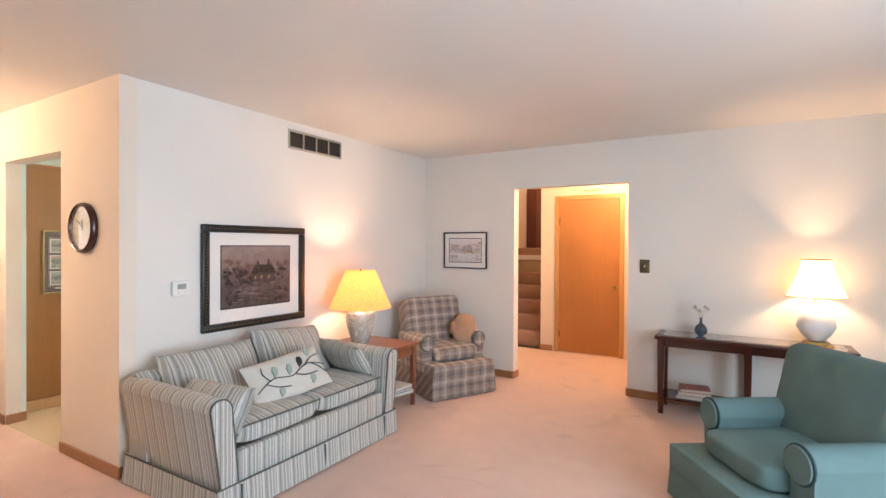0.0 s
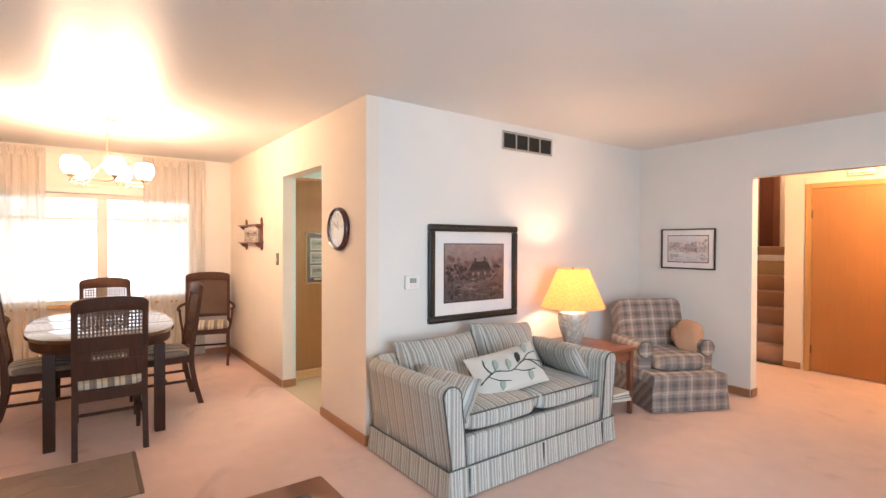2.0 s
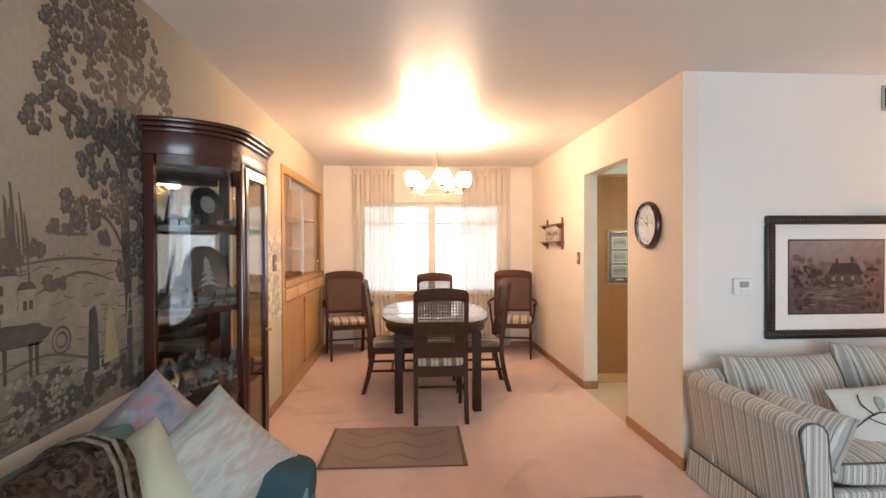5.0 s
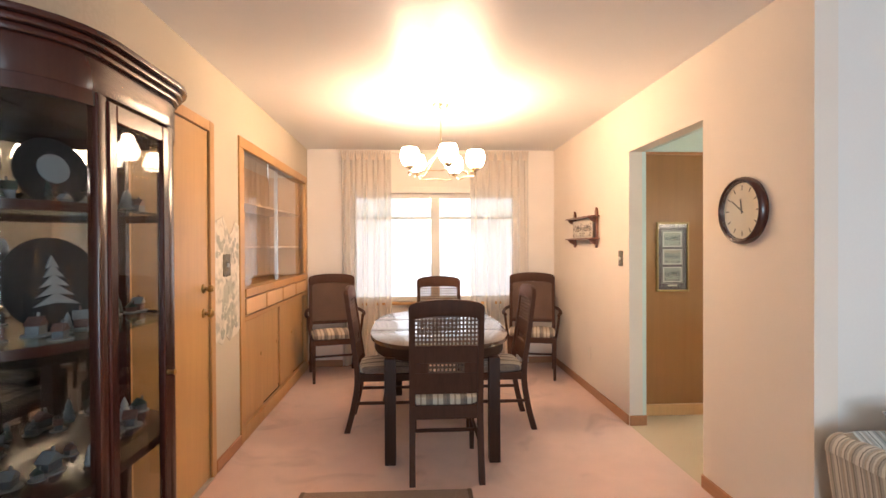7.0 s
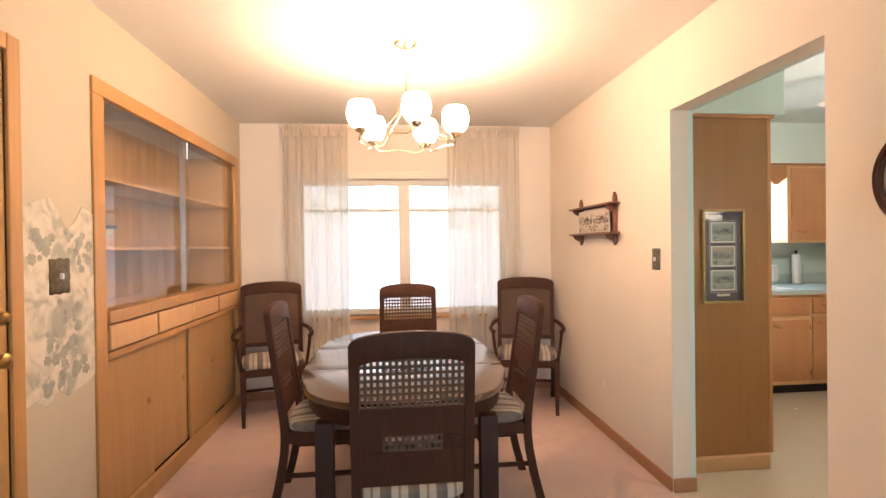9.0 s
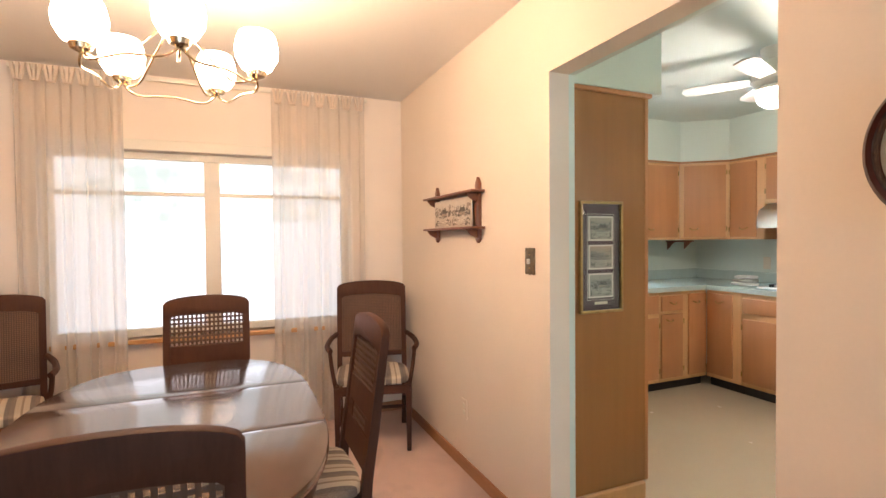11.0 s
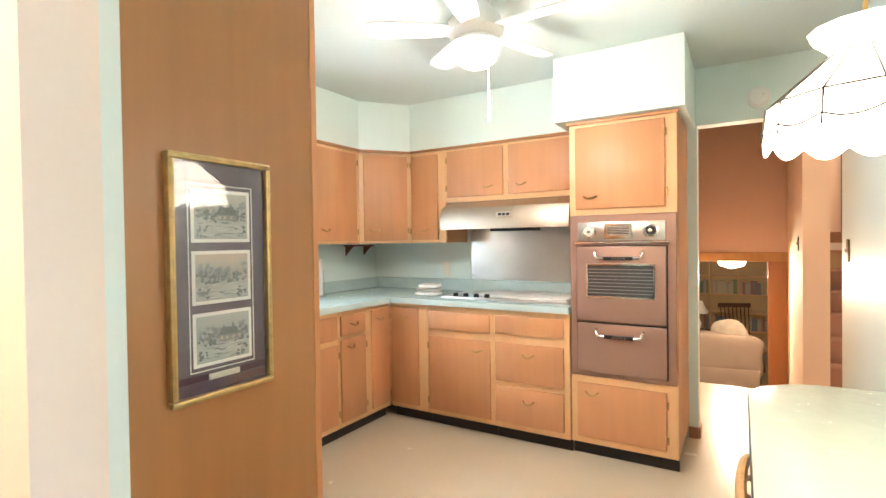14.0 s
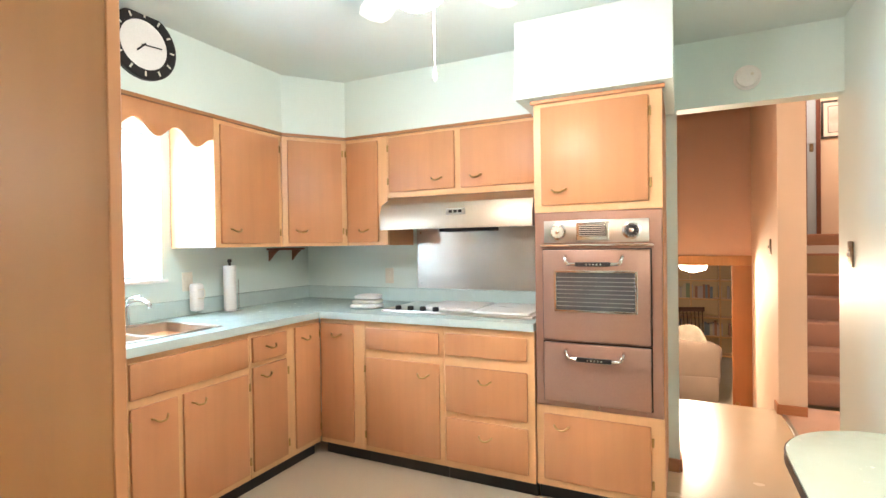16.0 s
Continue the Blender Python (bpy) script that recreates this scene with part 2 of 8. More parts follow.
def curve_pts(pts, steps=6):
    """Catmull-Rom through the points."""
    pts = [Vector(p) for p in pts]
    out = []
    for i in range(len(pts) - 1):
        p0, p1, p2, p3 = pts[max(i - 1, 0)], pts[i], pts[i + 1], pts[min(i + 2, len(pts) - 1)]
        for s in range(steps):
            t = s / steps
            out.append(0.5 * ((2 * p1) + (p2 - p0) * t + (2 * p0 - 5 * p1 + 4 * p2 - p3) * t * t + (3 * p1 - p0 - 3 * p2 + p3) * t ** 3))
    return out + [pts[-1]]


def cushion(bm, sx, sy, sz, m=None, e=4.0, n=14, crown=0.25, sag=0.0):
    """A stuffed block: a rounded box whose faces swell towards their middles, with small dents."""
    made = bmesh.ops.create_cube(bm, size=2.0)["verts"]
    es = list({ed for v in made for ed in v.link_edges})
    before = set(bm.verts) - set(made)
    bmesh.ops.subdivide_edges(bm, edges=es, cuts=n, use_grid_fill=True)
    for v in [q for q in bm.verts if q not in before]:
        p = v.co.copy()
        k = (abs(p.x) ** e + abs(p.y) ** e + abs(p.z) ** e) ** (1 / e)
        q = p / k if k else p
        edge = (1 - q.x * q.x) * (1 - q.y * q.y)
        zz = q.z * (1 - crown + crown * edge)
        w = noise.noise(Vector((q.x * 2.1 + sx * 7, q.y * 2.1, q.z + sz * 9))) * 0.05
        v.co = Vector((q.x * sx / 2 * (1 + 0.4 * w), q.y * sy / 2 * (1 + 0.4 * w), zz * sz / 2 * (1 + w) - sag * edge))
        if m:
            v.co = m @ v.co
    return bm


def pillow(bm, sx, sy, sz, dog=0.07, n=20, m=None, fill=0.45, seed=0.0):
    """A knife-edged stuffed pillow: two puffed faces, sides drawn in between pointed corners."""
    def at(i, j, side):
        u, v = 2 * i / n - 1, 2 * j / n - 1
        puff = max(0.0, (1 - u * u) * (1 - v * v)) ** fill
        fold = noise.noise(Vector((u * 2.3 + seed, v * 2.3, side * 0.7 + seed))) * 0.10 + noise.noise(Vector((u * 6 + seed, v * 3, side))) * 0.035
        p = Vector((u * sx / 2 * (1 - dog * (1 - v * v)), v * sy / 2 * (1 - dog * (1 - u * u)), side * sz / 2 * puff * (1 + fold) + 0.012 * fold))
        return m @ p if m else p
    hi = [[bm.verts.new(at(i, j, 1)) for j in range(n + 1)] for i in range(n + 1)]
    lo = [[hi[i][j] if i in (0, n) or j in (0, n) else bm.verts.new(at(i, j, -1)) for j in range(n + 1)] for i in range(n + 1)]
    for g, flip in ((hi, False), (lo, True)):
        for i in range(n):
            for j in range(n):
                q = (g[i][j], g[i + 1][j], g[i + 1][j + 1], g[i][j + 1])
                bm.faces.new(q[::-1] if flip else q)
    return bm


def prism(bm, outline, z0, z1, bev=0.0, axis="z"):
    """A flat outline drawn out between z0 and z1, or along y with axis y (outline in x, z)."""
    def at(p, h):
        return (p[0], p[1], h) if axis == "z" else ((p[0], h, p[1]) if axis == "y" else (h, p[0], p[1]))
    lo = [bm.verts.new(at(p, z0)) for p in outline]
    hi = [bm.verts.new(at(p, z1)) for p in outline]
    fs = [bm.faces.new(lo), bm.faces.new(hi)]
    for i in range(len(outline)):
        j = (i + 1) % len(outline)
        fs.append(bm.faces.new((lo[i], lo[j], hi[j], hi[i])))
    bmesh.ops.recalc_face_normals(bm, faces=fs)
    if bev:
        es = list({e for f in fs[:2] for e in f.edges})
        bmesh.ops.bevel(bm, geom=es, offset=bev, segments=2, affect="EDGES", profile=0.5)
    return bm


def as_mesh(name, bm, material, smooth=True):
    me = bpy.data.meshes.new(name)
    bm.to_mesh(me)
    bm.free()
    me.materials.append(material)
    if smooth:
        me.polygons.foreach_set("use_smooth", [True] * len(me.polygons))
        me.set_sharp_from_angle(angle=radians(38))
    return me


def part(name, bm, material, parent=None, label="", m=None):
    ob = new(name, bm if isinstance(bm, bpy.types.Mesh) else as_mesh(name, bm, material))
    if parent:
        ob.parent = parent
    if m:
        ob.matrix_basis = m
    if label:
        ob["label"] = label
    return ob


def thing(name, label, category, m, group=""):
    ob = new(name)
    ob.matrix_basis = m if isinstance(m, Matrix) else Matrix.Translation(m)
    ob.empty_display_size = 0.1
    return tagged(ob, label, category, group)


def solid(name, bm, material, label, category, m=None, group="", kind=""):
    ob = part(name, bm, material, None, "", m)
    return tagged(ob, label, category, group, kind)


def struct(name, bm, material, label, category):
    return solid(name, bm, material, label, category, kind="structure")


# ---- large structure ----
H = 2.44
XW, XS, YN, YS, YD, XE = -6.59, -2.89, 4.95, -1.22, 1.58, 2.3   # west, sofa wall, north, south, dining wall, east
T = 0.12
XK = -3.235      # kitchen's east face
FY = 6.54        # foyer's far wall
UP = 1.38        # upper hall level
DEN = -0.95      # den level

b = bmesh.new()
bx(b, XW - T, XE + T, YS - T, YD, -0.15, 0)
bx(b, XS, XE + T, YD, YN, -0.15, 0)
bx(b, -3.29, 0.3, YN, FY, -0.15, 0)
struct("floor", b, m_carpet, "worn pinkish beige wall-to-wall carpet", "floor")
b = bmesh.new()
bx(b, XW - 0.25, XS, YD, YN, -0.15, 0)
bx(b, -4.2, -3.29, YN, 6.4, -0.15, 0)
struct("kitchen_floor", b, m_vinyl, "smooth cream sheet vinyl kitchen floor", "floor")
struct("threshold_strip", box(-3.305, -3.275, YN + 0.02, 6.26, 0.0, 0.012, 0.004), m_steel, "thin metal strip between vinyl and carpet", "threshold")

b = bmesh.new()
bx(b, XW - T, XE + T, YS - T, YD, H, H + 0.1)
bx(b, XS - 0.05, XE + T, YD, YN + T, H, H + 0.1)
struct("ceiling", b, m_ceil, "smooth off-white painted ceiling", "ceiling")
struct("kitchen_ceiling", box(XW - 0.25, XS - 0.05, YD + 0.005, YN + T, H, H + 0.1), m_mintceil, "glossy pale mint painted kitchen ceiling", "ceiling")
b = bmesh.new()
bx(b, -4.2, 0.3, YN + T, 6.6, H, H + 0.1)
bx(b, -4.2, 0.3, 6.6, 10.2, 3.85, 3.95)
bx(b, -4.2, 0.3, 6.6, 6.65, H + 0.1, 3.85)
struct("foyer_ceiling", b, m_ceil, "off-white painted ceiling of the stair hall", "ceiling")

# west wall with the dining window and the kitchen window
WY0, WY1, WZ0, WZ1 = -0.74, 1.16, 0.72, 1.95
KY0, KY1, KZ0, KZ1 = 2.95, 3.70, 1.15, 1.98
b = bmesh.new()
bx(b, XW - T, XW, YS - T, WY0, 0, H)
bx(b, XW - T, XW, WY1, YD + T / 2, 0, H)
bx(b, XW - T, XW, WY0, WY1, 0, WZ0)
bx(b, XW - T, XW, WY0, WY1, WZ1, H)
struct("wall_west", b, m_cream, "plain cream painted dining room wall", "wall")
b = bmesh.new()
XKW = -6.70
bx(b, XKW - T, XKW, YD + T / 2, KY0, 0, H)
bx(b, XKW - T, XKW, KY1, YN + T, 0, H)
bx(b, XKW - T, XKW, KY0, KY1, 0, KZ0)
bx(b, XKW - T, XKW, KY0, KY1, KZ1, H)
struct("kitchen_wall_west", b, m_mint, "glossy pale mint kitchen wall", "wall")

# dining wall with the doorway to the kitchen; the kitchen's side is its own layer
DX0, DX1, DZ = -4.60, -3.655, 2.05
for nm, y0, y1, mm, lab in (("dining_wall_north", YD, YD + 0.10, m_cream, "plain cream painted wall with a cased-free doorway"),
                            ("kitchen_wall_south", YD + 0.10, YD + 0.13, m_mint, "pale mint kitchen wall round the doorway")):
    b = bmesh.new()
    bx(b, XW - (0.0 if nm[0] == "d" else 0.11), DX0, y0, y1, 0, H)
    bx(b, DX1, XS if nm[0] == "d" else XK, y0, y1, 0, H)
    bx(b, DX0, DX1, y0, y1, DZ, H)
    struct(nm, b, mm, lab, "wall")
struct("sofa_wall", box(-3.06, XS, YD + 0.10, YN, 0, H), m_wall, "plain white painted living room wall", "wall")
struct("kitchen_wall_east", box(XK, -3.06, YD + 0.10, YN + T, 0, H), m_mint, "glossy pale mint kitchen wall", "wall")

# north wall
OX0, OX1, OZ = -1.76, -0.60, 2.03
b = bmesh.new()
bx(b, -3.06, OX0, YN, YN + T, 0, H)
bx(b, OX1, XE + T, YN, YN + T, 0, H)
bx(b, OX0, OX1, YN, YN + T, OZ, H)
struct("wall_north", b, m_wall, "plain white painted wall with a wide opening to the foyer", "wall")
b = bmesh.new()
bx(b, -6.70, -4.0, YN, YN + T, 0, H)
bx(b, -4.0, XK, YN, YN + T, 2.07, H)
struct("kitchen_wall_north", b, m_mint, "glossy pale mint kitchen wall over the hall opening", "wall")

# south wall with the side door and the recess of the hutch
SX0, SX1, SZ = -3.94, -3.12, 2.03
HX0, HX1 = -6.50, -4.44
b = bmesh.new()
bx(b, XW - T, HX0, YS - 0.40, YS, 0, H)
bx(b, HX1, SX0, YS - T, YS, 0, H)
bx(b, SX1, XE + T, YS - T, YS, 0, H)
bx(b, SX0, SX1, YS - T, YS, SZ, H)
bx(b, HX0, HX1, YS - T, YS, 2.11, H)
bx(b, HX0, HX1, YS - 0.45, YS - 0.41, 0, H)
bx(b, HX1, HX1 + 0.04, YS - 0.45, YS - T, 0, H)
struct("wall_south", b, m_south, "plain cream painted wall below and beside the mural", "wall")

# east wall with the front window
b = bmesh.new()
bx(b, XE, XE + T, YS, -0.6, 0, H)
bx(b, XE, XE + T, 2.1, YN, 0, H)
bx(b, XE, XE + T, -0.6, 2.1, 0, 0.38)
bx(b, XE, XE + T, -0.6, 2.1, 2.22, H)
struct("wall_east", b, m_wall, "plain white painted wall with a wide front window", "wall")

# foyer and stair hall
struct("foyer_wall_north", box(-2.03, 0.3, FY, FY + T, 0, 3.85), m_foyer, "warm cream foyer wall beside the closet", "wall")
struct("foyer_wall_east", box(0.3, 0.42, YN + T, FY + T, 0, H), m_foyer, "warm cream foyer end wall", "wall")
struct("stair_wall_east", box(-2.03, -1.91, FY + T, 9.3, 0, 3.85), m_foyer, "cream wall beside the carpeted stairs", "wall")
struct("stair_wall_middle", box(-3.32, -3.14, 6.30, 7.82, DEN, 3.85), m_foyer, "cream wall between the two flights", "wall")
struct("stair_wall_west", box(-4.32, -4.2, YN + T, 7.82, DEN, 3.85), m_peach, "peach painted stairwell wall", "wall")
struct("stair_wall_header", box(-4.2, -3.32, 7.82, 7.94, 1.16, 3.85), m_peach, "peach painted wall over the way down to the den", "wall")

# baseboards
def baseboard(x0, x1, y0, y1, h=0.075):
    ob = struct("baseboard", box(x0, x1, y0, y1, 0, h, 0.004), m_trim, "narrow stained wooden baseboard", "baseboard")
    return ob


e = 0.014
baseboard(XS, XS + e, YD, YN)
baseboard(DX1, XS + e, YD - e, YD)
baseboard(XW, DX0, YD - e, YD)
baseboard(XW, XW + e, YS, YD - e)
baseboard(XS + e, OX0, YN - e, YN)
baseboard(OX1, XE, YN - e, YN)
baseboard(HX1 + 0.02, SX0 - 0.07, YS, YS + e)
baseboard(SX1 + 0.07, XE, YS, YS + e)
baseboard(-2.03, -1.86, FY - e, FY)
baseboard(-0.87, 0.3, FY - e, FY)
baseboard(-3.334, -3.14, 6.30 - e, 6.30)
baseboard(-3.334, -3.32, 6.30, 6.42)
baseboard(-4.06, -4.0, YN - e, YN)
baseboard(-4.0, -4.0 + e, YN, YN + T)
baseboard(OX0, OX0 + e, YN, YN + T)
baseboard(OX1 - e, OX1, YN, YN + T)
baseboard(DX0, DX0 + e, YD, YD + 0.13)

# ---- stairs ----
m_stair = carpet("brown_stair_carpet", (0.36, 0.20, 0.13))
rise, run = UP / 7, 0.25
st = thing("staircase", "carpeted stairs rising to the upper hall", "stairs", (0, 0, 0))
for i in range(7):
    bm = box(-3.135, -2.035, 6.62 + i * run - (0.025 if i else 0.0), 6.62 + (i + 1) * run, max(0, i * rise - 0.02), (i + 1) * rise, 0.018, 2)
    part("step", bm, m_stair, st)
struct("upper_hall_floor", box(-4.2, 0.3, 6.62 + 7 * run, 10.2, UP - 0.2, UP), m_stair, "brown carpeted upper hall floor", "floor")
dn = thing("staircase", "carpeted stairs going down to the den", "stairs", (0, 0, 0))
for i in range(1, 5):
    part("step", box(-4.195, -3.325, 6.40 + (i - 1) * 0.24, 6.40 + i * 0.24, DEN, -i * 0.19, 0.012), m_stair, dn)

# ================= living room =================
LIGHT, MID, DARK_S, TAUPE = (0.58, 0.58, 0.54), (0.33, 0.34, 0.325), (0.15, 0.153, 0.148), (0.37, 0.34, 0.29)
STRIPE = [(0.0, MID), (0.10, LIGHT), (0.17, DARK_S), (0.22, LIGHT), (0.36, MID), (0.47, DARK_S), (0.52, TAUPE), (0.63, LIGHT),
          (0.70, MID), (0.80, DARK_S), (0.84, LIGHT), (0.93, TAUPE)]
m_strx = striped("striped_ticking_across", 0, 0.098, STRIPE)
m_stry = striped("striped_ticking_deep", 1, 0.098, STRIPE)
m_welt = plain("dark_welt_cord", (0.10, 0.10, 0.09), 0.9)


def rolled_arm(length, width, height, roll):
    """An arm with a rolled top, drawn along y; its outside leans outwards a little."""
    pts = [(-width / 2 + 0.015, 0.16), (-width / 2, height - roll)]
    for i in range(9):
        a = math.pi - math.pi * i / 8
        pts.append((math.cos(a) * roll, height - roll + math.sin(a) * roll))
    pts += [(width / 2, height - roll), (width / 2 - 0.015, 0.16)]
    return prism(bmesh.new(), pts, 0, length, 0.008, axis="y")


def skirt(w, d, h, flare=0.012, sides=(0, 1, 2)):
    """A pleated valance round a seat's foot, open below."""
    bm = bmesh.new()
    path = []
    corners = ((-w / 2, d / 2), (-w / 2, -d / 2), (w / 2, -d / 2), (w / 2, d / 2))
    for (x0, y0), (x1, y1) in [(corners[q], corners[q + 1]) for q in sides]:
        n = max(12, int(math.hypot(x1 - x0, y1 - y0) / 0.02))
        for i in range(n):
            s = i / n
            path.append((x0 + (x1 - x0) * s, y0 + (y1 - y0) * s, math.sin(i * 0.9) * 0.003))
    path.append((*corners[sides[-1] + 1], 0))
    for inner in (0.0, -0.006):
        rows = []
        for z, k in ((h, 0.0), (h * 0.5, 0.5), (0.012, 1.0)):
            row = []
            for x, y, q in path:
                g = 1 + (flare * k + q * k + inner) / (w / 2)
                row.append(bm.verts.new((x * g, y * (1 + (flare * k + q * k + inner) / (d / 2)), z)))
            rows.append(row)
        for a, c in zip(rows, rows[1:]):
            for i in range(len(path) - 1):
                bm.faces.new((a[i], c[i], c[i + 1], a[i + 1]))
    return bm


def cord(pts, r=0.006):
    return tube(bmesh.new(), pts, r, 6)


# ---- striped loveseat: width along local x, front towards -y ----
SW, SD = 1.47, 0.87
LOVE = pose(-2.37, 2.318, 0, 0, 0, 90)
sofa = thing("loveseat", "grey striped upholstered loveseat with a pleated skirt against the wall", "sofa", LOVE)
part("base", box(-SW / 2 + 0.02, SW / 2 - 0.02, -SD / 2 + 0.03, SD / 2 - 0.03, 0.12, 0.30, 0.015), m_strx, sofa)
for q, mt in enumerate((m_stry, m_strx, m_stry)):
    part("skirt", skirt(SW + 0.022, SD + 0.012, 0.175, sides=(q,)), mt, sofa, "pleated striped skirt")
for s in (-1, 0, 1):
    part("kick_pleat", box(s * (SW / 2 - 0.13) - 0.004, s * (SW / 2 - 0.13) + 0.004, -SD / 2 - 0.020, -SD / 2 - 0.004, 0.014, 0.165, 0.003), m_welt, sofa)
part("skirt_welt", cord([(-SW / 2 - 0.011, SD / 2, 0.176), (-SW / 2 - 0.011, -SD / 2 - 0.006, 0.176), (SW / 2 + 0.011, -SD / 2 - 0.006, 0.176), (SW / 2 + 0.011, SD / 2, 0.176)], 0.005), m_welt, sofa)
part("front_rail", box(-SW / 2 + 0.13, SW / 2 - 0.13, -SD / 2 + 0.005, -SD / 2 + 0.06, 0.15, 0.335, 0.012, 2), m_strx, sofa)
part("backrest", prism(bmesh.new(), [(SD / 2 - 0.20, 0.28), (SD / 2 - 0.14, 0.63), (SD / 2 - 0.08, 0.665), (SD / 2 - 0.015, 0.63), (SD / 2 - 0.01, 0.16), (SD / 2 - 0.2, 0.16)], -SW / 2 + 0.0, SW / 2 - 0.0, 0.015, axis="x"), m_strx, sofa)


def flare(bm, s):
    """Leans an arm outwards towards its top."""
    for v in bm.verts:
        v.co.x += s * 0.055 * max(0.0, v.co.z - 0.16) / 0.47
    return bm


for s in (-1, 1):
    arm = part("arm", flare(rolled_arm(SD - 0.02, 0.125, 0.64, 0.066), s), m_stry, sofa, "", pose(s * (SW / 2 - 0.066), -SD / 2 + 0.008, 0))
    face = [(-0.05, 0.17), (-0.058, 0.575)] + [(math.cos(math.pi - math.pi * i / 8) * 0.06, 0.575 + math.sin(math.pi * i / 8) * 0.06) for i in range(9)] + [(0.058, 0.575), (0.05, 0.17)]
    part("arm_front", flare(prism(bmesh.new(), face, -0.004, 0.012, 0.004, axis="y"), s), m_strx, arm, "striped arm facing", pose(0, -0.008, 0))
    part("welt", flare(cord([(p[0] * 1.03, -0.01, p[1]) for p in face], 0.005), s), m_welt, arm)
for s in (-1, 1):
    seat = part("seat_cushion", cushion(bmesh.new(), 0.605, 0.68, 0.16, e=6, crown=0.22), m_strx, sofa, "", pose(s * 0.304, -0.085, 0.40))
    part("welt", cord([(-0.285, -0.338, 0.052), (0.285, -0.338, 0.052)], 0.005), m_welt, seat)
    part("back_cushion", pillow(bmesh.new(), 0.66, 0.47, 0.25, 0.06, fill=0.36, seed=s * 3.1), m_strx, sofa, "plump striped back cushion",
         pose(s * 0.315, 0.20, 0.545 + (0.04 if s > 0 else 0), 62, s * 3 + 2, s * 3))
for s, mm in ((-1, pose(-0.60, -0.20, 0.535, 62, 0, -84)), (1, pose(0.56, -0.10, 0.575, 58, 0, 78))):
    solid("bolster_cushion", pillow(bmesh.new(), 0.50, 0.25, 0.15, 0.03, fill=0.36, seed=s * 1.7), m_strx, "grey striped arm cushion leaning on the loveseat arm", "cushion",
          LOVE @ mm, group="loveseat arm cushions")

# bird cushion: pale canvas with twigs and bird shapes
m_canvas = plain("cream_canvas", (0.56, 0.54, 0.49), 0.9, var=0.06, grain=500, bump=0.3)
m_ink = plain("charcoal_print", (0.035, 0.035, 0.035), 0.9)
m_sage = plain("sage_print", (0.30, 0.36, 0.31), 0.9)
pm = pose(-2.18, 2.25, 0.575, 56, -7, 84) @ Matrix.Scale(0.95, 4)
bird = thing("lumbar_pillow", "pale canvas lumbar pillow printed with birds on twigs", "pillow", pm)
part("cover", pillow(bmesh.new(), 0.60, 0.31, 0.14, 0.06), m_canvas, bird)


def on_pillow(x, y, sx=0.60, sy=0.31, sz=0.12):
    u, v = x / (sx / 2), y / (sy / 2)
    return max(0.0, (1 - u * u) * (1 - v * v)) ** 0.45 * 0.07 * 1.05 + 0.006


for pts in (((-0.27, -0.05), (-0.15, 0.0), (-0.02, -0.025), (0.12, 0.02), (0.27, -0.02)), ((-0.20, -0.02), (-0.14, -0.06), (-0.05, -0.085)),
            ((-0.17, -0.01), (-0.20, 0.05), (-0.19, 0.10)), ((0.10, 0.012), (0.17, 0.055), (0.25, 0.065)), ((0.0, -0.02), (0.08, -0.05), (0.18, -0.055)), ((0.15, 0.015), (0.19, -0.01), (0.26, -0.08))):
    part("twig", tube(bmesh.new(), [(x, y, on_pillow(x, y)) for x, y, _ in curve_pts([(*q, 0) for q in pts], 5)], 0.0032, 5), m_ink, bird)
for x, y, mm in ((-0.12, 0.04, m_sage), (-0.02, 0.022, m_sage), (0.075, 0.05, m_ink), (0.17, 0.10, m_sage), (-0.12, -0.095, m_sage), (0.13, -0.09, m_sage)):
    bm = bmesh.new()
    prism(bm, [(x - 0.018, y - 0.035), (x + 0.012, y - 0.02), (x + 0.024, y + 0.012), (x + 0.014, y + 0.034), (x - 0.006, y + 0.038), (x - 0.02, y + 0.01)], on_pillow(x, y) - 0.006, on_pillow(x, y) + 0.001, 0.0005)
    part("bird_print", bm, mm, bird)


# ---- pictures ----
m_blackframe = plain("beaded_black_frame", (0.02, 0.017, 0.015), 0.35, var=0.3, scale=30, bump=0.2, spec=0.5)
m_mat = plain("white_mat_board", (0.78, 0.76, 0.73), 0.85, var=0.02)
m_goldframe = plain("gilt_frame", (0.52, 0.36, 0.15), 0.35, 0.7, var=0.25, scale=40, bump=0.2)


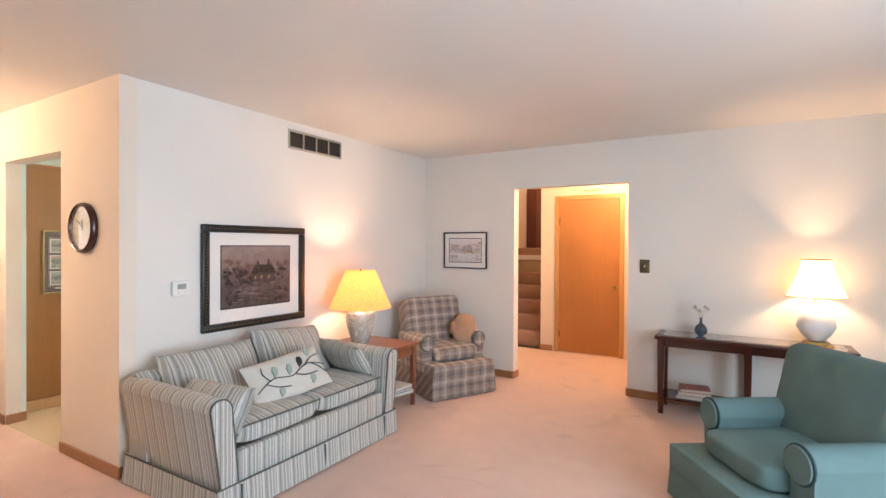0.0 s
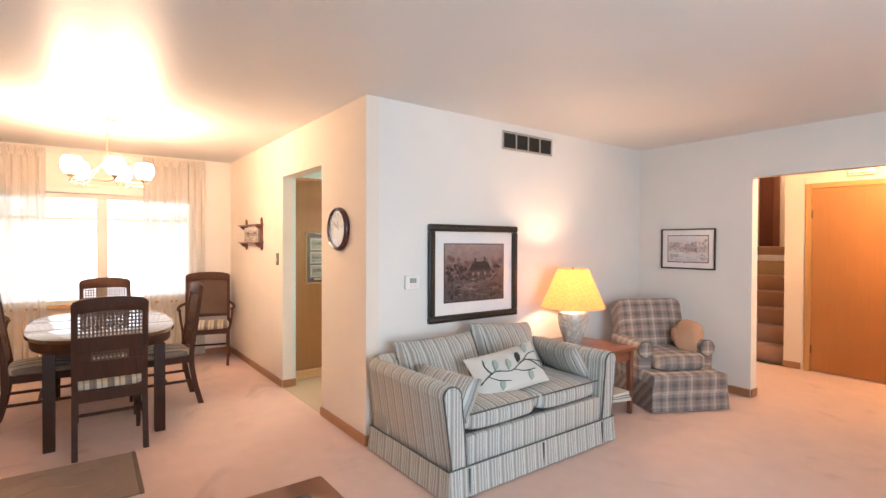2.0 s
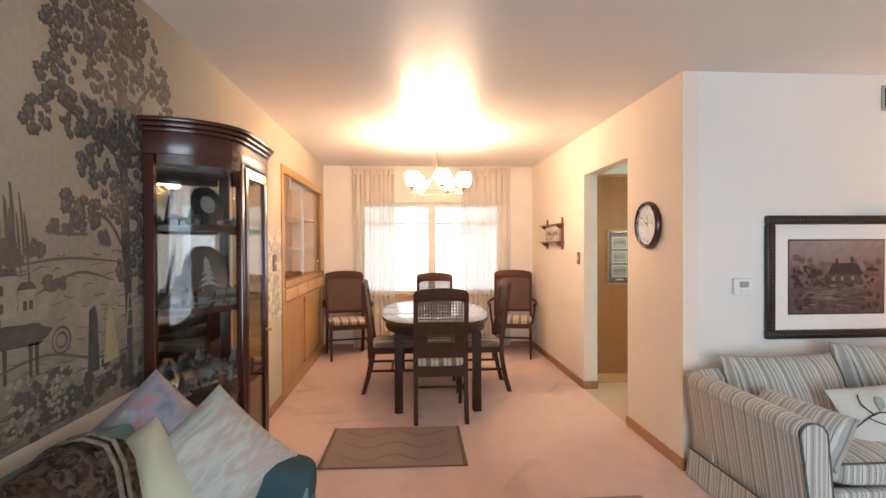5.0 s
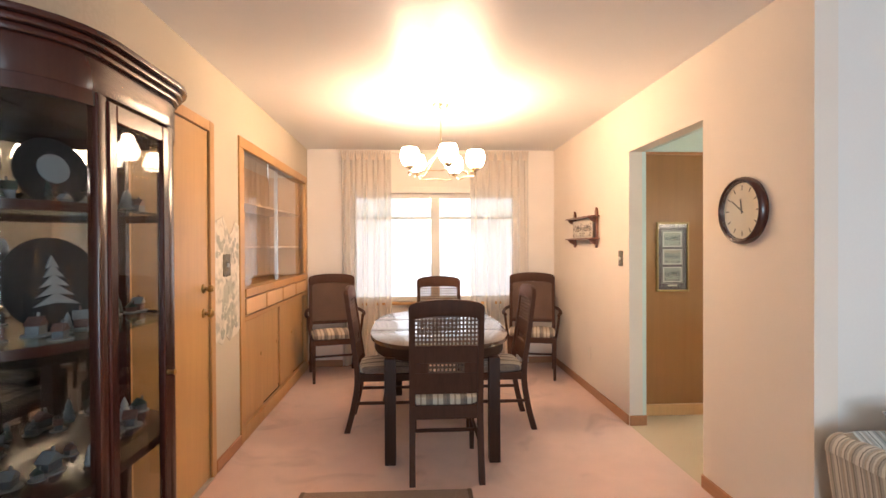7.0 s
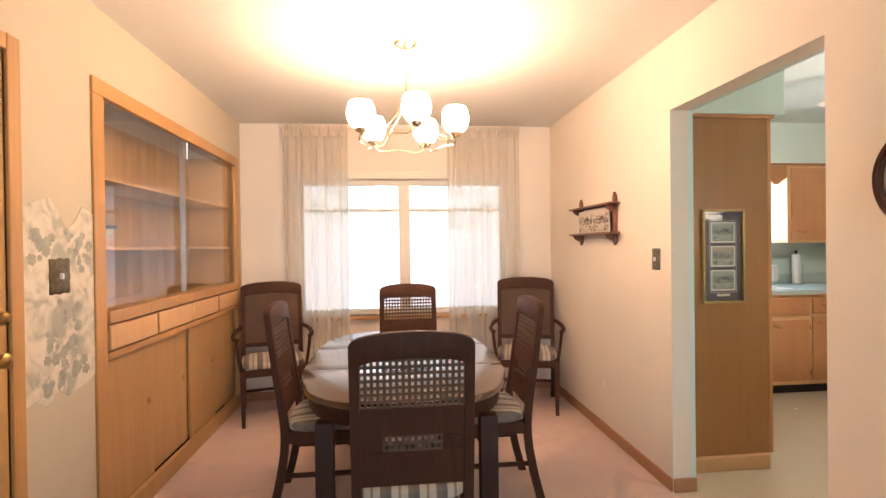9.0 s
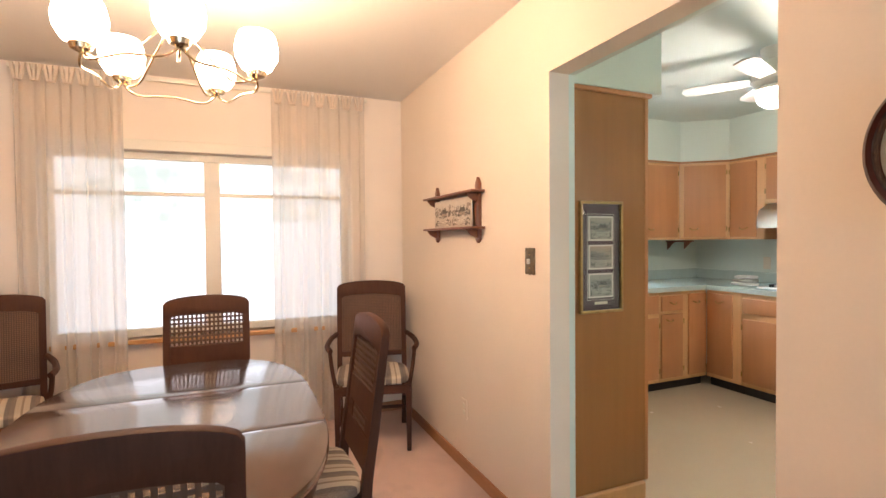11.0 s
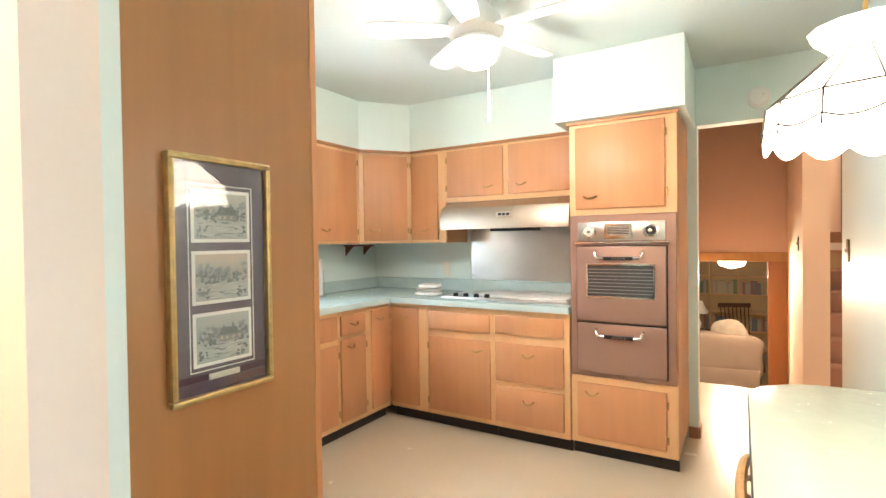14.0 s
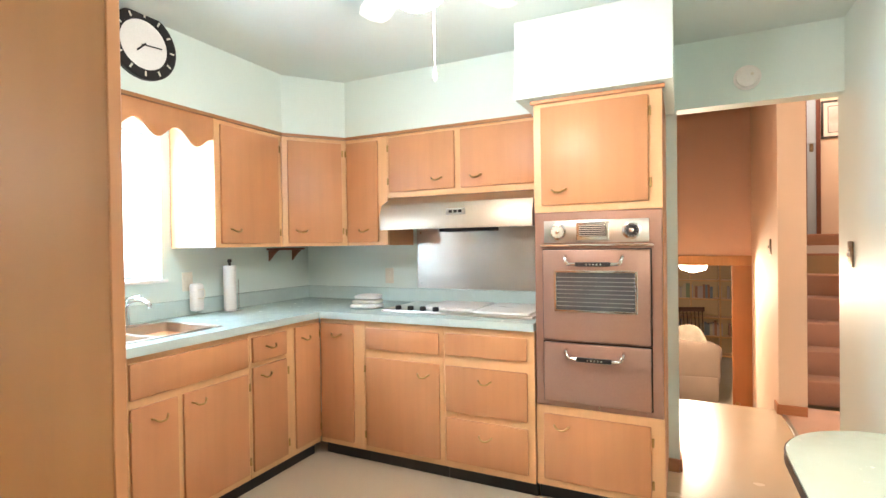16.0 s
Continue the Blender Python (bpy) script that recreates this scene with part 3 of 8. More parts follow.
def framed(name, label, m, w, h, frame_w, frame_m, mat_w, mat_m, art, depth=0.03, inner=None, group="", beads=0, pane_m=None):
    """A picture; local x across, z up, the front towards -y, its back on y = 0."""
    t = thing(name, label, "picture", m, group)
    for nm, a in (("frame_rail", (-w / 2, w / 2, h / 2 - frame_w, h / 2)), ("frame_rail", (-w / 2, w / 2, -h / 2, -h / 2 + frame_w)),
                  ("frame_stile", (-w / 2, -w / 2 + frame_w, -h / 2 + frame_w, h / 2 - frame_w)), ("frame_stile", (w / 2 - frame_w, w / 2, -h / 2 + frame_w, h / 2 - frame_w))):
        ob = part(nm, box(a[0], a[1], -depth, 0, a[2], a[3], min(frame_w, depth) * 0.25, 2), frame_m, t)
        if beads:
            bm = bmesh.new()
            lx, lz = a[1] - a[0], a[3] - a[2]
            n = int(max(lx, lz) / beads)
            for i in range(n):
                s = (i + 0.5) / n
                bx_ = (a[0] + lx * s, (a[2] + a[3]) / 2) if lx > lz else ((a[0] + a[1]) / 2, a[2] + lz * s)
                bmesh.ops.create_icosphere(bm, subdivisions=1, radius=beads * 0.3, matrix=Matrix.Translation((bx_[0], -depth - 0.001, bx_[1])))
            part("beading", bm, m_goldframe if frame_m is m_goldframe else m_bronze, ob)
    iw, ih = w - 2 * frame_w, h - 2 * frame_w
    part("mat_board", box(-iw / 2, iw / 2, -depth * 0.35, -0.002, -ih / 2, ih / 2), mat_m, t)
    for n_, (ax, az, aw, ah) in enumerate(inner or [(0, 0, iw - 2 * mat_w, ih - 2 * mat_w)]):
        pic = art[n_] if isinstance(art, list) else art
        part("mat_edge", box(ax - aw / 2 - 0.008, ax + aw / 2 + 0.008, -depth * 0.38, -depth * 0.3, az - ah / 2 - 0.008, az + ah / 2 + 0.008), m_black if mat_m is m_mat else m_mat, t)
        part("print", box(ax - aw / 2, ax + aw / 2, -depth * 0.42, -depth * 0.3, az - ah / 2, az + ah / 2), pic, t)
    pane = part("glass_pane", box(-iw / 2, iw / 2, -depth * 0.62, -depth * 0.56, -ih / 2, ih / 2), pane_m or m_picglass, t)
    pane.visible_shadow = False
    return t


def lobes(bm, cx, cz, r, y, front, rnd, n=7, squash=0.9):
    """One flat scalloped leaf mass; front is the sign of the side that is seen."""
    ph, m = rnd.random() * 6.28, n * 4
    ol = []
    for i in range(m):
        t = 2 * math.pi * i / m
        q = r * (0.72 + 0.28 * abs(math.sin(n * t / 2 + ph))) * rnd.uniform(0.88, 1.1)
        ol.append(bm.verts.new((cx + q * math.cos(t), y, cz + q * squash * math.sin(t))))
    bm.faces.new(ol if front < 0 else ol[::-1])


def ribbon(bm, pts, r, y, front):
    """A flat brush stroke through points in x and z, tapered at its ends."""
    c = curve_pts([(a, 0, q) for a, q in pts], 5)
    rows = []
    for i, p in enumerate(c):
        d = (c[min(i + 1, len(c) - 1)] - c[max(i - 1, 0)]).normalized()
        k = r * (0.35 + 0.65 * math.sin(math.pi * (i + 0.5) / len(c)))
        rows.append([bm.verts.new((p.x - d.z * k * s_, y, p.z + d.x * k * s_)) for s_ in (-1, 1)])
    for a, b_ in zip(rows, rows[1:]):
        q = (a[0], b_[0], b_[1], a[1])
        bm.faces.new(q if front < 0 else q[::-1])


def landscape(pic, ax, az, w, h, y, seed, inks, house=True, water=True):
    """Ink over a print: far trees, a house with its roof and lit windows, near banks and light on water."""
    rnd = random.Random(seed)
    far, dark, mid, light, warm = inks
    X, Z = (lambda u: ax + u * w / 2), (lambda v: az + v * h / 2)
    bm = bmesh.new()
    for i in range(64):
        u = rnd.uniform(-0.93, 0.93)
        if not (0.42 < u < 0.60):
            lobes(bm, X(u), Z(rnd.uniform(0.0, 0.72) * (0.5 + 0.5 * abs(u))), w * rnd.uniform(0.018, 0.045), y - 0.0003 - 0.000003 * i, -1, rnd)
    part("far_trees", bm, far, pic)["kind"] = "stuff"
    bm = bmesh.new()
    for i in range(70):
        u = rnd.uniform(-0.94, 0.94)
        v = rnd.uniform(-0.30, 0.14) + 0.26 * abs(u) * rnd.random()
        lobes(bm, X(u), Z(v), w * rnd.uniform(0.014, 0.036), y - 0.0005 - 0.000003 * i, -1, rnd)
    for i in range(26):
        lobes(bm, X(rnd.choice((-1, 1)) * rnd.uniform(0.5, 0.92)), Z(rnd.uniform(-0.9, -0.45)), w * rnd.uniform(0.016, 0.036), y - 0.0005 - 0.000003 * (70 + i), -1, rnd)
    part("near_trees", bm, dark, pic)["kind"] = "stuff"
    if house:
        hx, hz, k = X(0.18), Z(0.02), h * 0.16
        bm = bmesh.new()
        for pts in ([(-1.5, -0.7), (1.5, -0.7), (1.5, 0.2), (-1.5, 0.2)], ):
            bm.faces.new([bm.verts.new((hx + a * k, y - 0.0009, hz + b_ * k)) for a, b_ in pts])
        part("house_wall", bm, mid, pic)
        bm = bmesh.new()
        for pts in ([(-1.75, 0.15), (1.75, 0.15), (1.1, 1.15), (-1.1, 1.15)], [(0.5, 1.15), (0.75, 1.15), (0.75, 1.7), (0.5, 1.7)], [(-0.9, 1.15), (-0.65, 1.15), (-0.65, 1.55), (-0.9, 1.55)]):
            bm.faces.new([bm.verts.new((hx + a * k, y - 0.0011, hz + b_ * k)) for a, b_ in pts])
        part("house_roof", bm, dark, pic)
        for a in (-1.1, -0.3, 0.7):
            bm = bmesh.new()
            bm.faces.new([bm.verts.new((hx + (a + p) * k, y - 0.0012, hz + q * k)) for p, q in ((-0.13, -0.40), (0.13, -0.40), (0.13, -0.05), (-0.13, -0.05))])
            part("house_window", bm, warm, pic)
    bm = bmesh.new()
    for i in range(26):
        v = rnd.uniform(-0.9, -0.24)
        u, ln = rnd.uniform(-0.75, 0.6), rnd.uniform(0.12, 0.38)
        ribbon(bm, [(X(u), Z(v)), (X(u + ln / 2), Z(v + rnd.uniform(-0.03, 0.03))), (X(min(0.94, u + ln)), Z(v + rnd.uniform(-0.04, 0.04)))], h * rnd.uniform(0.004, 0.012), y - 0.0008 - 0.000004 * i, -1)
    part("light_strokes", bm, light, pic)["kind"] = "stuff"
    bm = bmesh.new()
    for i in range(22):
        v = rnd.uniform(-0.93, -0.1)
        u, ln = rnd.uniform(-0.92, 0.5), rnd.uniform(0.15, 0.42)
        ribbon(bm, [(X(u), Z(v)), (X(u + ln / 2), Z(v + rnd.uniform(-0.05, 0.05))), (X(min(0.94, u + ln)), Z(v))], h * rnd.uniform(0.003, 0.009), y - 0.0010 - 0.000004 * i, -1)
    part("dark_strokes", bm, dark, pic)["kind"] = "stuff"


def sky_ground(name, top, middle, low, zlo, zhi):
    """A painted ground that runs from sky to water, softly clouded."""
    k = Nodes(name, 0.5, 0, 0.3)
    z = k.math("DIVIDE", k.math("SUBTRACT", k.axis(2), zlo), zhi - zlo)
    z = k.math("ADD", z, k.math("MULTIPLY", k.math("SUBTRACT", k.noise(9.0, 4.0, None, 0.6), 0.5), 0.35))
    k.color(k.mix(0.2, k.ramp(z, [(0.0, tint(low, 0.8)), (0.3, low), (0.5, middle), (1.0, top)]), k.ramp(k.noise(26.0, 4.0), [(0.35, tint(low, 0.8)), (0.65, top)])))
    return k.m


def ink(name, c, var=0.35):
    return plain(name, c, 0.55, var=var, scale=30, grain=160, spec=0.3, speck=0.25)


art_big = sky_ground("dusky_river_ground", (0.34, 0.25, 0.23), (0.16, 0.095, 0.085), (0.075, 0.05, 0.047), -0.24, 0.24)
big = framed("framed_print", "large black beaded frame with a white matted river landscape", pose(XS + 0.003, 2.56, 1.18, 0, 0, 90), 0.93, 0.76, 0.055, m_blackframe, 0.10, m_mat, art_big, 0.035, beads=0.022, pane_m=m_matteglass)
landscape(big, 0, 0, 0.61, 0.44, -0.0148, 3, (ink("rosy_far_trees", (0.16, 0.085, 0.075)), ink("umber_near_trees", (0.045, 0.030, 0.027)), ink("umber_stone", (0.085, 0.056, 0.05)), ink("rosy_water_light", (0.22, 0.155, 0.14)), ink("lit_pane_paint", (0.30, 0.20, 0.15))))
art_small = sky_ground("pale_winter_ground", (0.72, 0.70, 0.70), (0.62, 0.50, 0.47), (0.66, 0.62, 0.61), -0.14, 0.14)
PALE = (ink("pale_rose_trees", (0.50, 0.36, 0.33)), ink("grey_winter_trees", (0.42, 0.38, 0.38)), ink("brick_house_paint", (0.38, 0.20, 0.16)), ink("snow_paint", (0.74, 0.73, 0.73), 0.1), ink("warm_pane_paint", (0.72, 0.58, 0.40)))
for lab, mm, fw in (("small dark-framed pale winter scene on the wall", pose(-2.35, YN - 0.003, 1.365), 0.014), ("dark-framed pale print on the end of the wall", pose(1.55, YN - 0.003, 1.38), 0.02)):
    sm = framed("framed_print", lab, mm, 0.55, 0.41, fw, m_blackframe, 0.06, m_mat, art_small, 0.02)
    landscape(sm, 0, 0, 0.40, 0.25, -0.0085, 8, PALE)

# ---- thermostat, return vent, switch ----
th = thing("thermostat", "small white wall thermostat with a grey display", "thermostat", pose(XS, 1.952, 1.126, 0, 0, 90))
part("case", box(-0.062, 0.062, -0.028, 0, -0.05, 0.05, 0.008, 2), m_white, th)
part("display", box(-0.03, 0.03, -0.0305, -0.027, -0.005, 0.03, 0.002), plain("grey_display", (0.30, 0.33, 0.30), 0.3), th, "grey display")
for s in (-1, 1):
    part("button", box(s * 0.02 - 0.008, s * 0.02 + 0.008, -0.031, -0.027, -0.03, -0.02, 0.001), m_offwhite, th)
m_ventdark = plain("dark_vent_grille", (0.035, 0.033, 0.03), 0.5)
m_ventframe = plain("beige_vent_frame", (0.42, 0.39, 0.33), 0.5)
ve = thing("return_vent", "dark louvred return vent with a beige frame", "vent", pose(XS, 3.18, 2.295, 0, 0, 90))
for nm, a in (("frame_rail", (-0.315, 0.315, 0.062, 0.08)), ("frame_rail", (-0.315, 0.315, -0.08, -0.062)), ("frame_stile", (-0.315, -0.297, -0.062, 0.062)), ("frame_stile", (0.297, 0.315, -0.062, 0.062))):
    part(nm, box(a[0], a[1], -0.012, 0, a[2], a[3], 0.003), m_ventframe, ve)
part("backing", box(-0.297, 0.297, -0.003, 0, -0.062, 0.062), m_black, ve)
for i in range(3):
    part("divider", box(-0.1485 + i * 0.1485 - 0.006, -0.1485 + i * 0.1485 + 0.006, -0.011, -0.003, -0.062, 0.062), m_ventframe, ve)
for i in range(9):
    part("slat", box(-0.297, 0.297, -0.009, -0.004, -0.055 + i * 0.0137 - 0.003, -0.055 + i * 0.0137 + 0.003), m_ventdark, ve)


def switch(m, label="ornate dark bronze light switch plate", plate=m_bronze, toggle=m_offwhite, w=0.075, h=0.125):
    s = thing("light_switch", label, "switch", m, "light switches")
    ol = []
    for i in range(40):
        a = 2 * math.pi * i / 40
        cx, cz = math.cos(a), math.sin(a)
        r = (abs(cx) ** 14 + abs(cz) ** 14) ** (-1 / 14)
        k = 1 + 0.035 * math.cos(8 * a)
        ol.append((cx * r * w / 2 * k, cz * r * h / 2 * k))
    part("plate", prism(bmesh.new(), ol, -0.007, 0, 0.002, axis="y"), plate, s)
    part("toggle", box(-0.005, 0.005, -0.020, -0.006, -0.012, 0.012, 0.002), toggle, s, "ivory toggle")
    for q in (-1, 1):
        part("screw", lathe(bmesh.new(), [(0.0035, -0.009), (0.0035, -0.006)], 8, (0, 0, q * 0.03), "y"), m_brass, s)
    return s


switch(pose(-0.45, YN, 1.236), w=0.085)


# ---- end table, lamp, books ----
def legged_table(name, label, m, w, d, h, leg, top_t, mat_leg, mat_top, shelf=None, apron=0.08, legs=None, over=0.02, taper=0.75):
    t = thing(name, label, "table", m)
    part("tabletop", box(-w / 2, w / 2, -d / 2, d / 2, h - top_t, h, 0.008, 2), mat_top, t)
    for sx, sy in legs or [(a, c) for a in (-1, 1) for c in (-1, 1)]:
        x, y = sx * (w / 2 - over - leg / 2), sy * (d / 2 - over - leg / 2)
        bm = bmesh.new()
        k = leg / 2
        lo = [bm.verts.new((x + a * k * taper, y + c * k * taper, 0)) for a, c in ((-1, -1), (1, -1), (1, 1), (-1, 1))]
        hi = [bm.verts.new((x + a * k, y + c * k, h - top_t)) for a, c in ((-1, -1), (1, -1), (1, 1), (-1, 1))]
        bm.faces.new(lo[::-1]), bm.faces.new(hi)
        for i in range(4):
            bm.faces.new((lo[i], lo[(i + 1) % 4], hi[(i + 1) % 4], hi[i]))
        bmesh.ops.bevel(bm, geom=bm.edges[:], offset=0.003, segments=1, affect="EDGES")
        part("leg", bm, mat_leg, t)
    for s in (-1, 1):
        part("apron", box(-w / 2 + over + leg, w / 2 - over - leg, s * (d / 2 - over - leg / 2) - 0.009, s * (d / 2 - over - leg / 2) + 0.009, h - top_t - apron, h - top_t, 0.002), mat_leg, t)
        part("apron", box(s * (w / 2 - over - leg / 2) - 0.009, s * (w / 2 - over - leg / 2) + 0.009, -d / 2 + over + leg, d / 2 - over - leg, h - top_t - apron, h - top_t, 0.002), mat_leg, t)
    if shelf:
        part("shelf", box(-w / 2 + over + 0.01, w / 2 - over - 0.01, -d / 2 + over + 0.01, d / 2 - over - 0.01, shelf - 0.02, shelf, 0.004), mat_top, t)
    return t


legged_table("end_table", "red-brown wooden end table with a low shelf", pose(-2.47, 3.43, 0), 0.66, 0.56, 0.56, 0.045, 0.03, m_redwood, m_redwood, 0.16)


def stack(m, sizes, cols):
    for i, ((w, d, h), c) in enumerate(zip(sizes, cols)):
        z = sum(s[2] for s in sizes[:i]) + 0.001 * i
        bk = thing("book", "closed book lying in a stack on the low shelf", "book", m @ pose(0.004 * i, 0.003 * i, z, 0, 0, i * 4 - 4), "stacked books")
        part("pages", box(-w / 2 + 0.004, w / 2 - 0.004, -d / 2 + 0.006, d / 2 - 0.006, 0.002, h - 0.002), m_canvas, bk)
        bm = bmesh.new()
        bx(bm, -w / 2, w / 2, -d / 2, d / 2, 0, 0.0025)
        bx(bm, -w / 2, w / 2, -d / 2, d / 2, h - 0.0025, h)
        bx(bm, -w / 2, w / 2, d / 2 - 0.004, d / 2, 0.0025, h - 0.0025)
        part("cover", bm, plain("book_cover", c, 0.5), bk)


stack(pose(-2.25, 3.45, 0.161, 0, 0, 80), [(0.24, 0.30, 0.022), (0.22, 0.29, 0.018), (0.21, 0.28, 0.02)], [(0.5, 0.48, 0.44), (0.12, 0.14, 0.2), (0.62, 0.6, 0.55)])


def lamp_shade(r0, r1, h, seg=32, panels=0, wav=0.0, thick=0.003):
    bm = bmesh.new()
    for off in (0.0, -thick):
        rings = []
        for j in range(7):
            s = j / 6
            ring = []
            for i in range(seg * 2):
                a = 2 * math.pi * i / (seg * 2)
                r = r0 + (r1 - r0) * s + off
                if panels:
                    r += 0.018 * (s * (1 - s)) * -4 * 0.5
                    r *= 1 + 0.03 * math.cos(panels * a)
                r += wav * (1 if i % 2 else -1)
                ring.append(bm.verts.new((r * math.cos(a), r * math.sin(a), s * h)))
            rings.append(ring)
        for a, c in zip(rings, rings[1:]):
            n = len(a)
            for i in range(n):
                bm.faces.new((a[i], a[(i + 1) % n], c[(i + 1) % n], c[i]))
    return bm


def shade_mat(name, c, strength):
    """A lit cloth shade: passes the bulb's light and glows by it."""
    k = Nodes(name)
    col = k.ramp(k.noise(60.0, 2.0), [(0.3, tint(c, 0.8)), (0.7, c)])
    d = k.n("BsdfTranslucent", Color=col).outputs[0]
    em = k.n("Emission", Color=col, Strength=strength).outputs[0]
    k.out(k.n("AddShader", **{"0": d, "1": em}).outputs[0])
    return k.m


m_yshade = shade_mat("amber_pleated_shade", (1.0, 0.56, 0.25), 0.5)
m_cshade = shade_mat("cream_panel_shade", (1.0, 0.80, 0.52), 1.3)
k = Nodes("mottled_grey_glaze", 0.18, 0, 0.6)
k.color(k.ramp(k.noise(9.0, 4.0, None, 1.2), [(0.35, (0.60, 0.60, 0.55)), (0.5, (0.34, 0.37, 0.35)), (0.62, (0.62, 0.60, 0.54)), (0.75, (0.22, 0.24, 0.23))]))
m_glaze = k.m
tl = thing("table_lamp", "grey glazed vase lamp with an amber pleated shade", "lamp", pose(-2.53, 3.36, 0.56))
part("lamp_base", lathe(bmesh.new(), [(0.062, 0.0), (0.072, 0.012), (0.085, 0.06), (0.115, 0.15), (0.128, 0.22), (0.118, 0.27), (0.075, 0.295), (0.06, 0.30), (0.062, 0.315), (0.03, 0.32)], 32), m_glaze, tl)
part("neck", lathe(bmesh.new(), [(0.012, 0.32), (0.012, 0.40)], 12), m_brass, tl)
part("harp", tube(bmesh.new(), curve_pts([(0, 0.0, 0.39), (0, 0.05, 0.45), (0, 0.045, 0.56), (0, 0, 0.62), (0, -0.045, 0.56), (0, -0.05, 0.45), (0, 0, 0.39)]), 0.002, 6), m_brass, tl)
part("finial", lathe(bmesh.new(), [(0.004, 0.62), (0.011, 0.632), (0.008, 0.648), (0.002, 0.655)], 12), m_brass, tl)
part("shade", lamp_shade(0.265, 0.125, 0.325, 40, wav=0.0022), m_yshade, tl, "glowing amber pleated shade", pose(0, 0, 0.315))
part("bulb", lathe(bmesh.new(), [(0.012, 0.40), (0.03, 0.44), (0.03, 0.47), (0.012, 0.50)], 16), glow("lit_bulb", (1, 0.8, 0.5), 8), tl)
lamp("table_lamp_light", "POINT", (-2.53, 3.36, 1.07), 27, WARM, 0.04)

# ---- plaid armchair ----
PL = [(0.0, (0.30, 0.21, 0.175)), (0.16, (0.062, 0.066, 0.080)), (0.30, (0.31, 0.225, 0.19)), (0.42, (0.56, 0.50, 0.44)), (0.52, (0.26, 0.17, 0.145)), (0.66, (0.066, 0.070, 0.086)), (0.8, (0.20, 0.115, 0.09)), (0.9, (0.360, 0.324, 0.288))]
m_plaid = striped("brown_grey_plaid", 0, 0.22, PL, second=((1, 2), 0.22))
m_plaidarm = striped("brown_grey_plaid_arm", 1, 0.19, PL, second=(2, 0.19))
m_tan = plain("tan_plush", (0.46, 0.27, 0.17), 0.95, var=0.15, grain=300, bump=0.5)


def armchair(name, label, m, w, d, mat, matarm, arm_h, back_h, seat_h, arm_w, roll, skirted, back_puff=0.2, welt=None, back_top=None):
    """An upholstered armchair; front towards -y."""
    t = thing(name, label, "armchair", m)
    part("base", box(-w / 2 + 0.03, w / 2 - 0.03, -d / 2 + 0.03, d / 2 - 0.05, 0.09, seat_h - 0.13, 0.02, 2), mat, t)
    if skirted:
        part("skirt", skirt(w - 0.03, d - 0.04, seat_h - 0.22), mat, t, "box-pleated skirt")
    part("front_rail", box(-w / 2 + 0.02, w / 2 - 0.02, -d / 2 + 0.005, -d / 2 + 0.05, 0.16, seat_h - 0.135, 0.015, 2), mat, t)
    iw = w - 2 * arm_w
    bm = bmesh.new()
    cushion(bm, w - 0.05, 0.30, 0.15, pose(0, -d / 2 + 0.15, seat_h - 0.07), e=7, crown=0.15)
    cushion(bm, iw + 0.01, d - 0.26, 0.15, pose(0, -0.02, seat_h - 0.065), e=7, crown=0.15)
    part("seat_cushion", bm, mat, t)
    part("backrest", cushion(bmesh.new(), w - 0.06, back_h - seat_h + 0.22, back_puff, pose(0, d / 2 - 0.14, (back_h + seat_h) / 2 - 0.1, 78, 0, 0), e=9, crown=0.12), mat, t)
    for s in (-1, 1):
        a = part("arm", rolled_arm(d - 0.30, arm_w, arm_h, roll), matarm, t, "", pose(s * (w / 2 - arm_w / 2), -d / 2 + 0.22, 0))
        part("arm_panel", lathe(bmesh.new(), [(roll * 0.96, -0.014), (roll * 0.9, -0.02), (0.002, -0.02)], 20, (0, 0, arm_h - roll), "y"), mat, a)
        if welt:
            part("welt", tube(bmesh.new(), [(math.cos(q) * roll, -0.006, arm_h - roll + math.sin(q) * roll) for q in (math.pi * 2 * i / 20 for i in range(20))], 0.006, 6, True), welt, a)
    for sx in (-1, 1):
        for sy in (-1, 1):
            part("leg", box(sx * (w / 2 - 0.07) - 0.02, sx * (w / 2 - 0.07) + 0.02, sy * (d / 2 - 0.08) - 0.02, sy * (d / 2 - 0.08) + 0.02, 0, 0.10, 0.003), m_dark, t)
    return t


armchair("armchair", "brown and grey plaid armchair in the corner", pose(-2.23, 4.29, 0, 0, 0, 62), 0.72, 0.80, m_plaid, m_plaidarm, 0.56, 0.87, 0.45, 0.13, 0.07, True, 0.22, m_welt)
am = pose(-2.23, 4.29, 0, 0, 0, 62)
bp = thing("throw_pillow", "soft tan pillow tied in the middle on the plaid armchair", "pillow", am @ pose(0.10, 0.0, 0.585, 60, 6, -22))
bm = bmesh.new()
cushion(bm, 0.24, 0.32, 0.14, pose(-0.125, 0, 0, 0, 0, 9), e=2.6, crown=0.45)
cushion(bm, 0.24, 0.32, 0.14, pose(0.125, 0, 0, 0, 0, -9), e=2.6, crown=0.45)
part("cover", bm, m_tan, bp)
part("tie", cushion(bmesh.new(), 0.045, 0.12, 0.10, e=3, n=6), m_tan, bp)

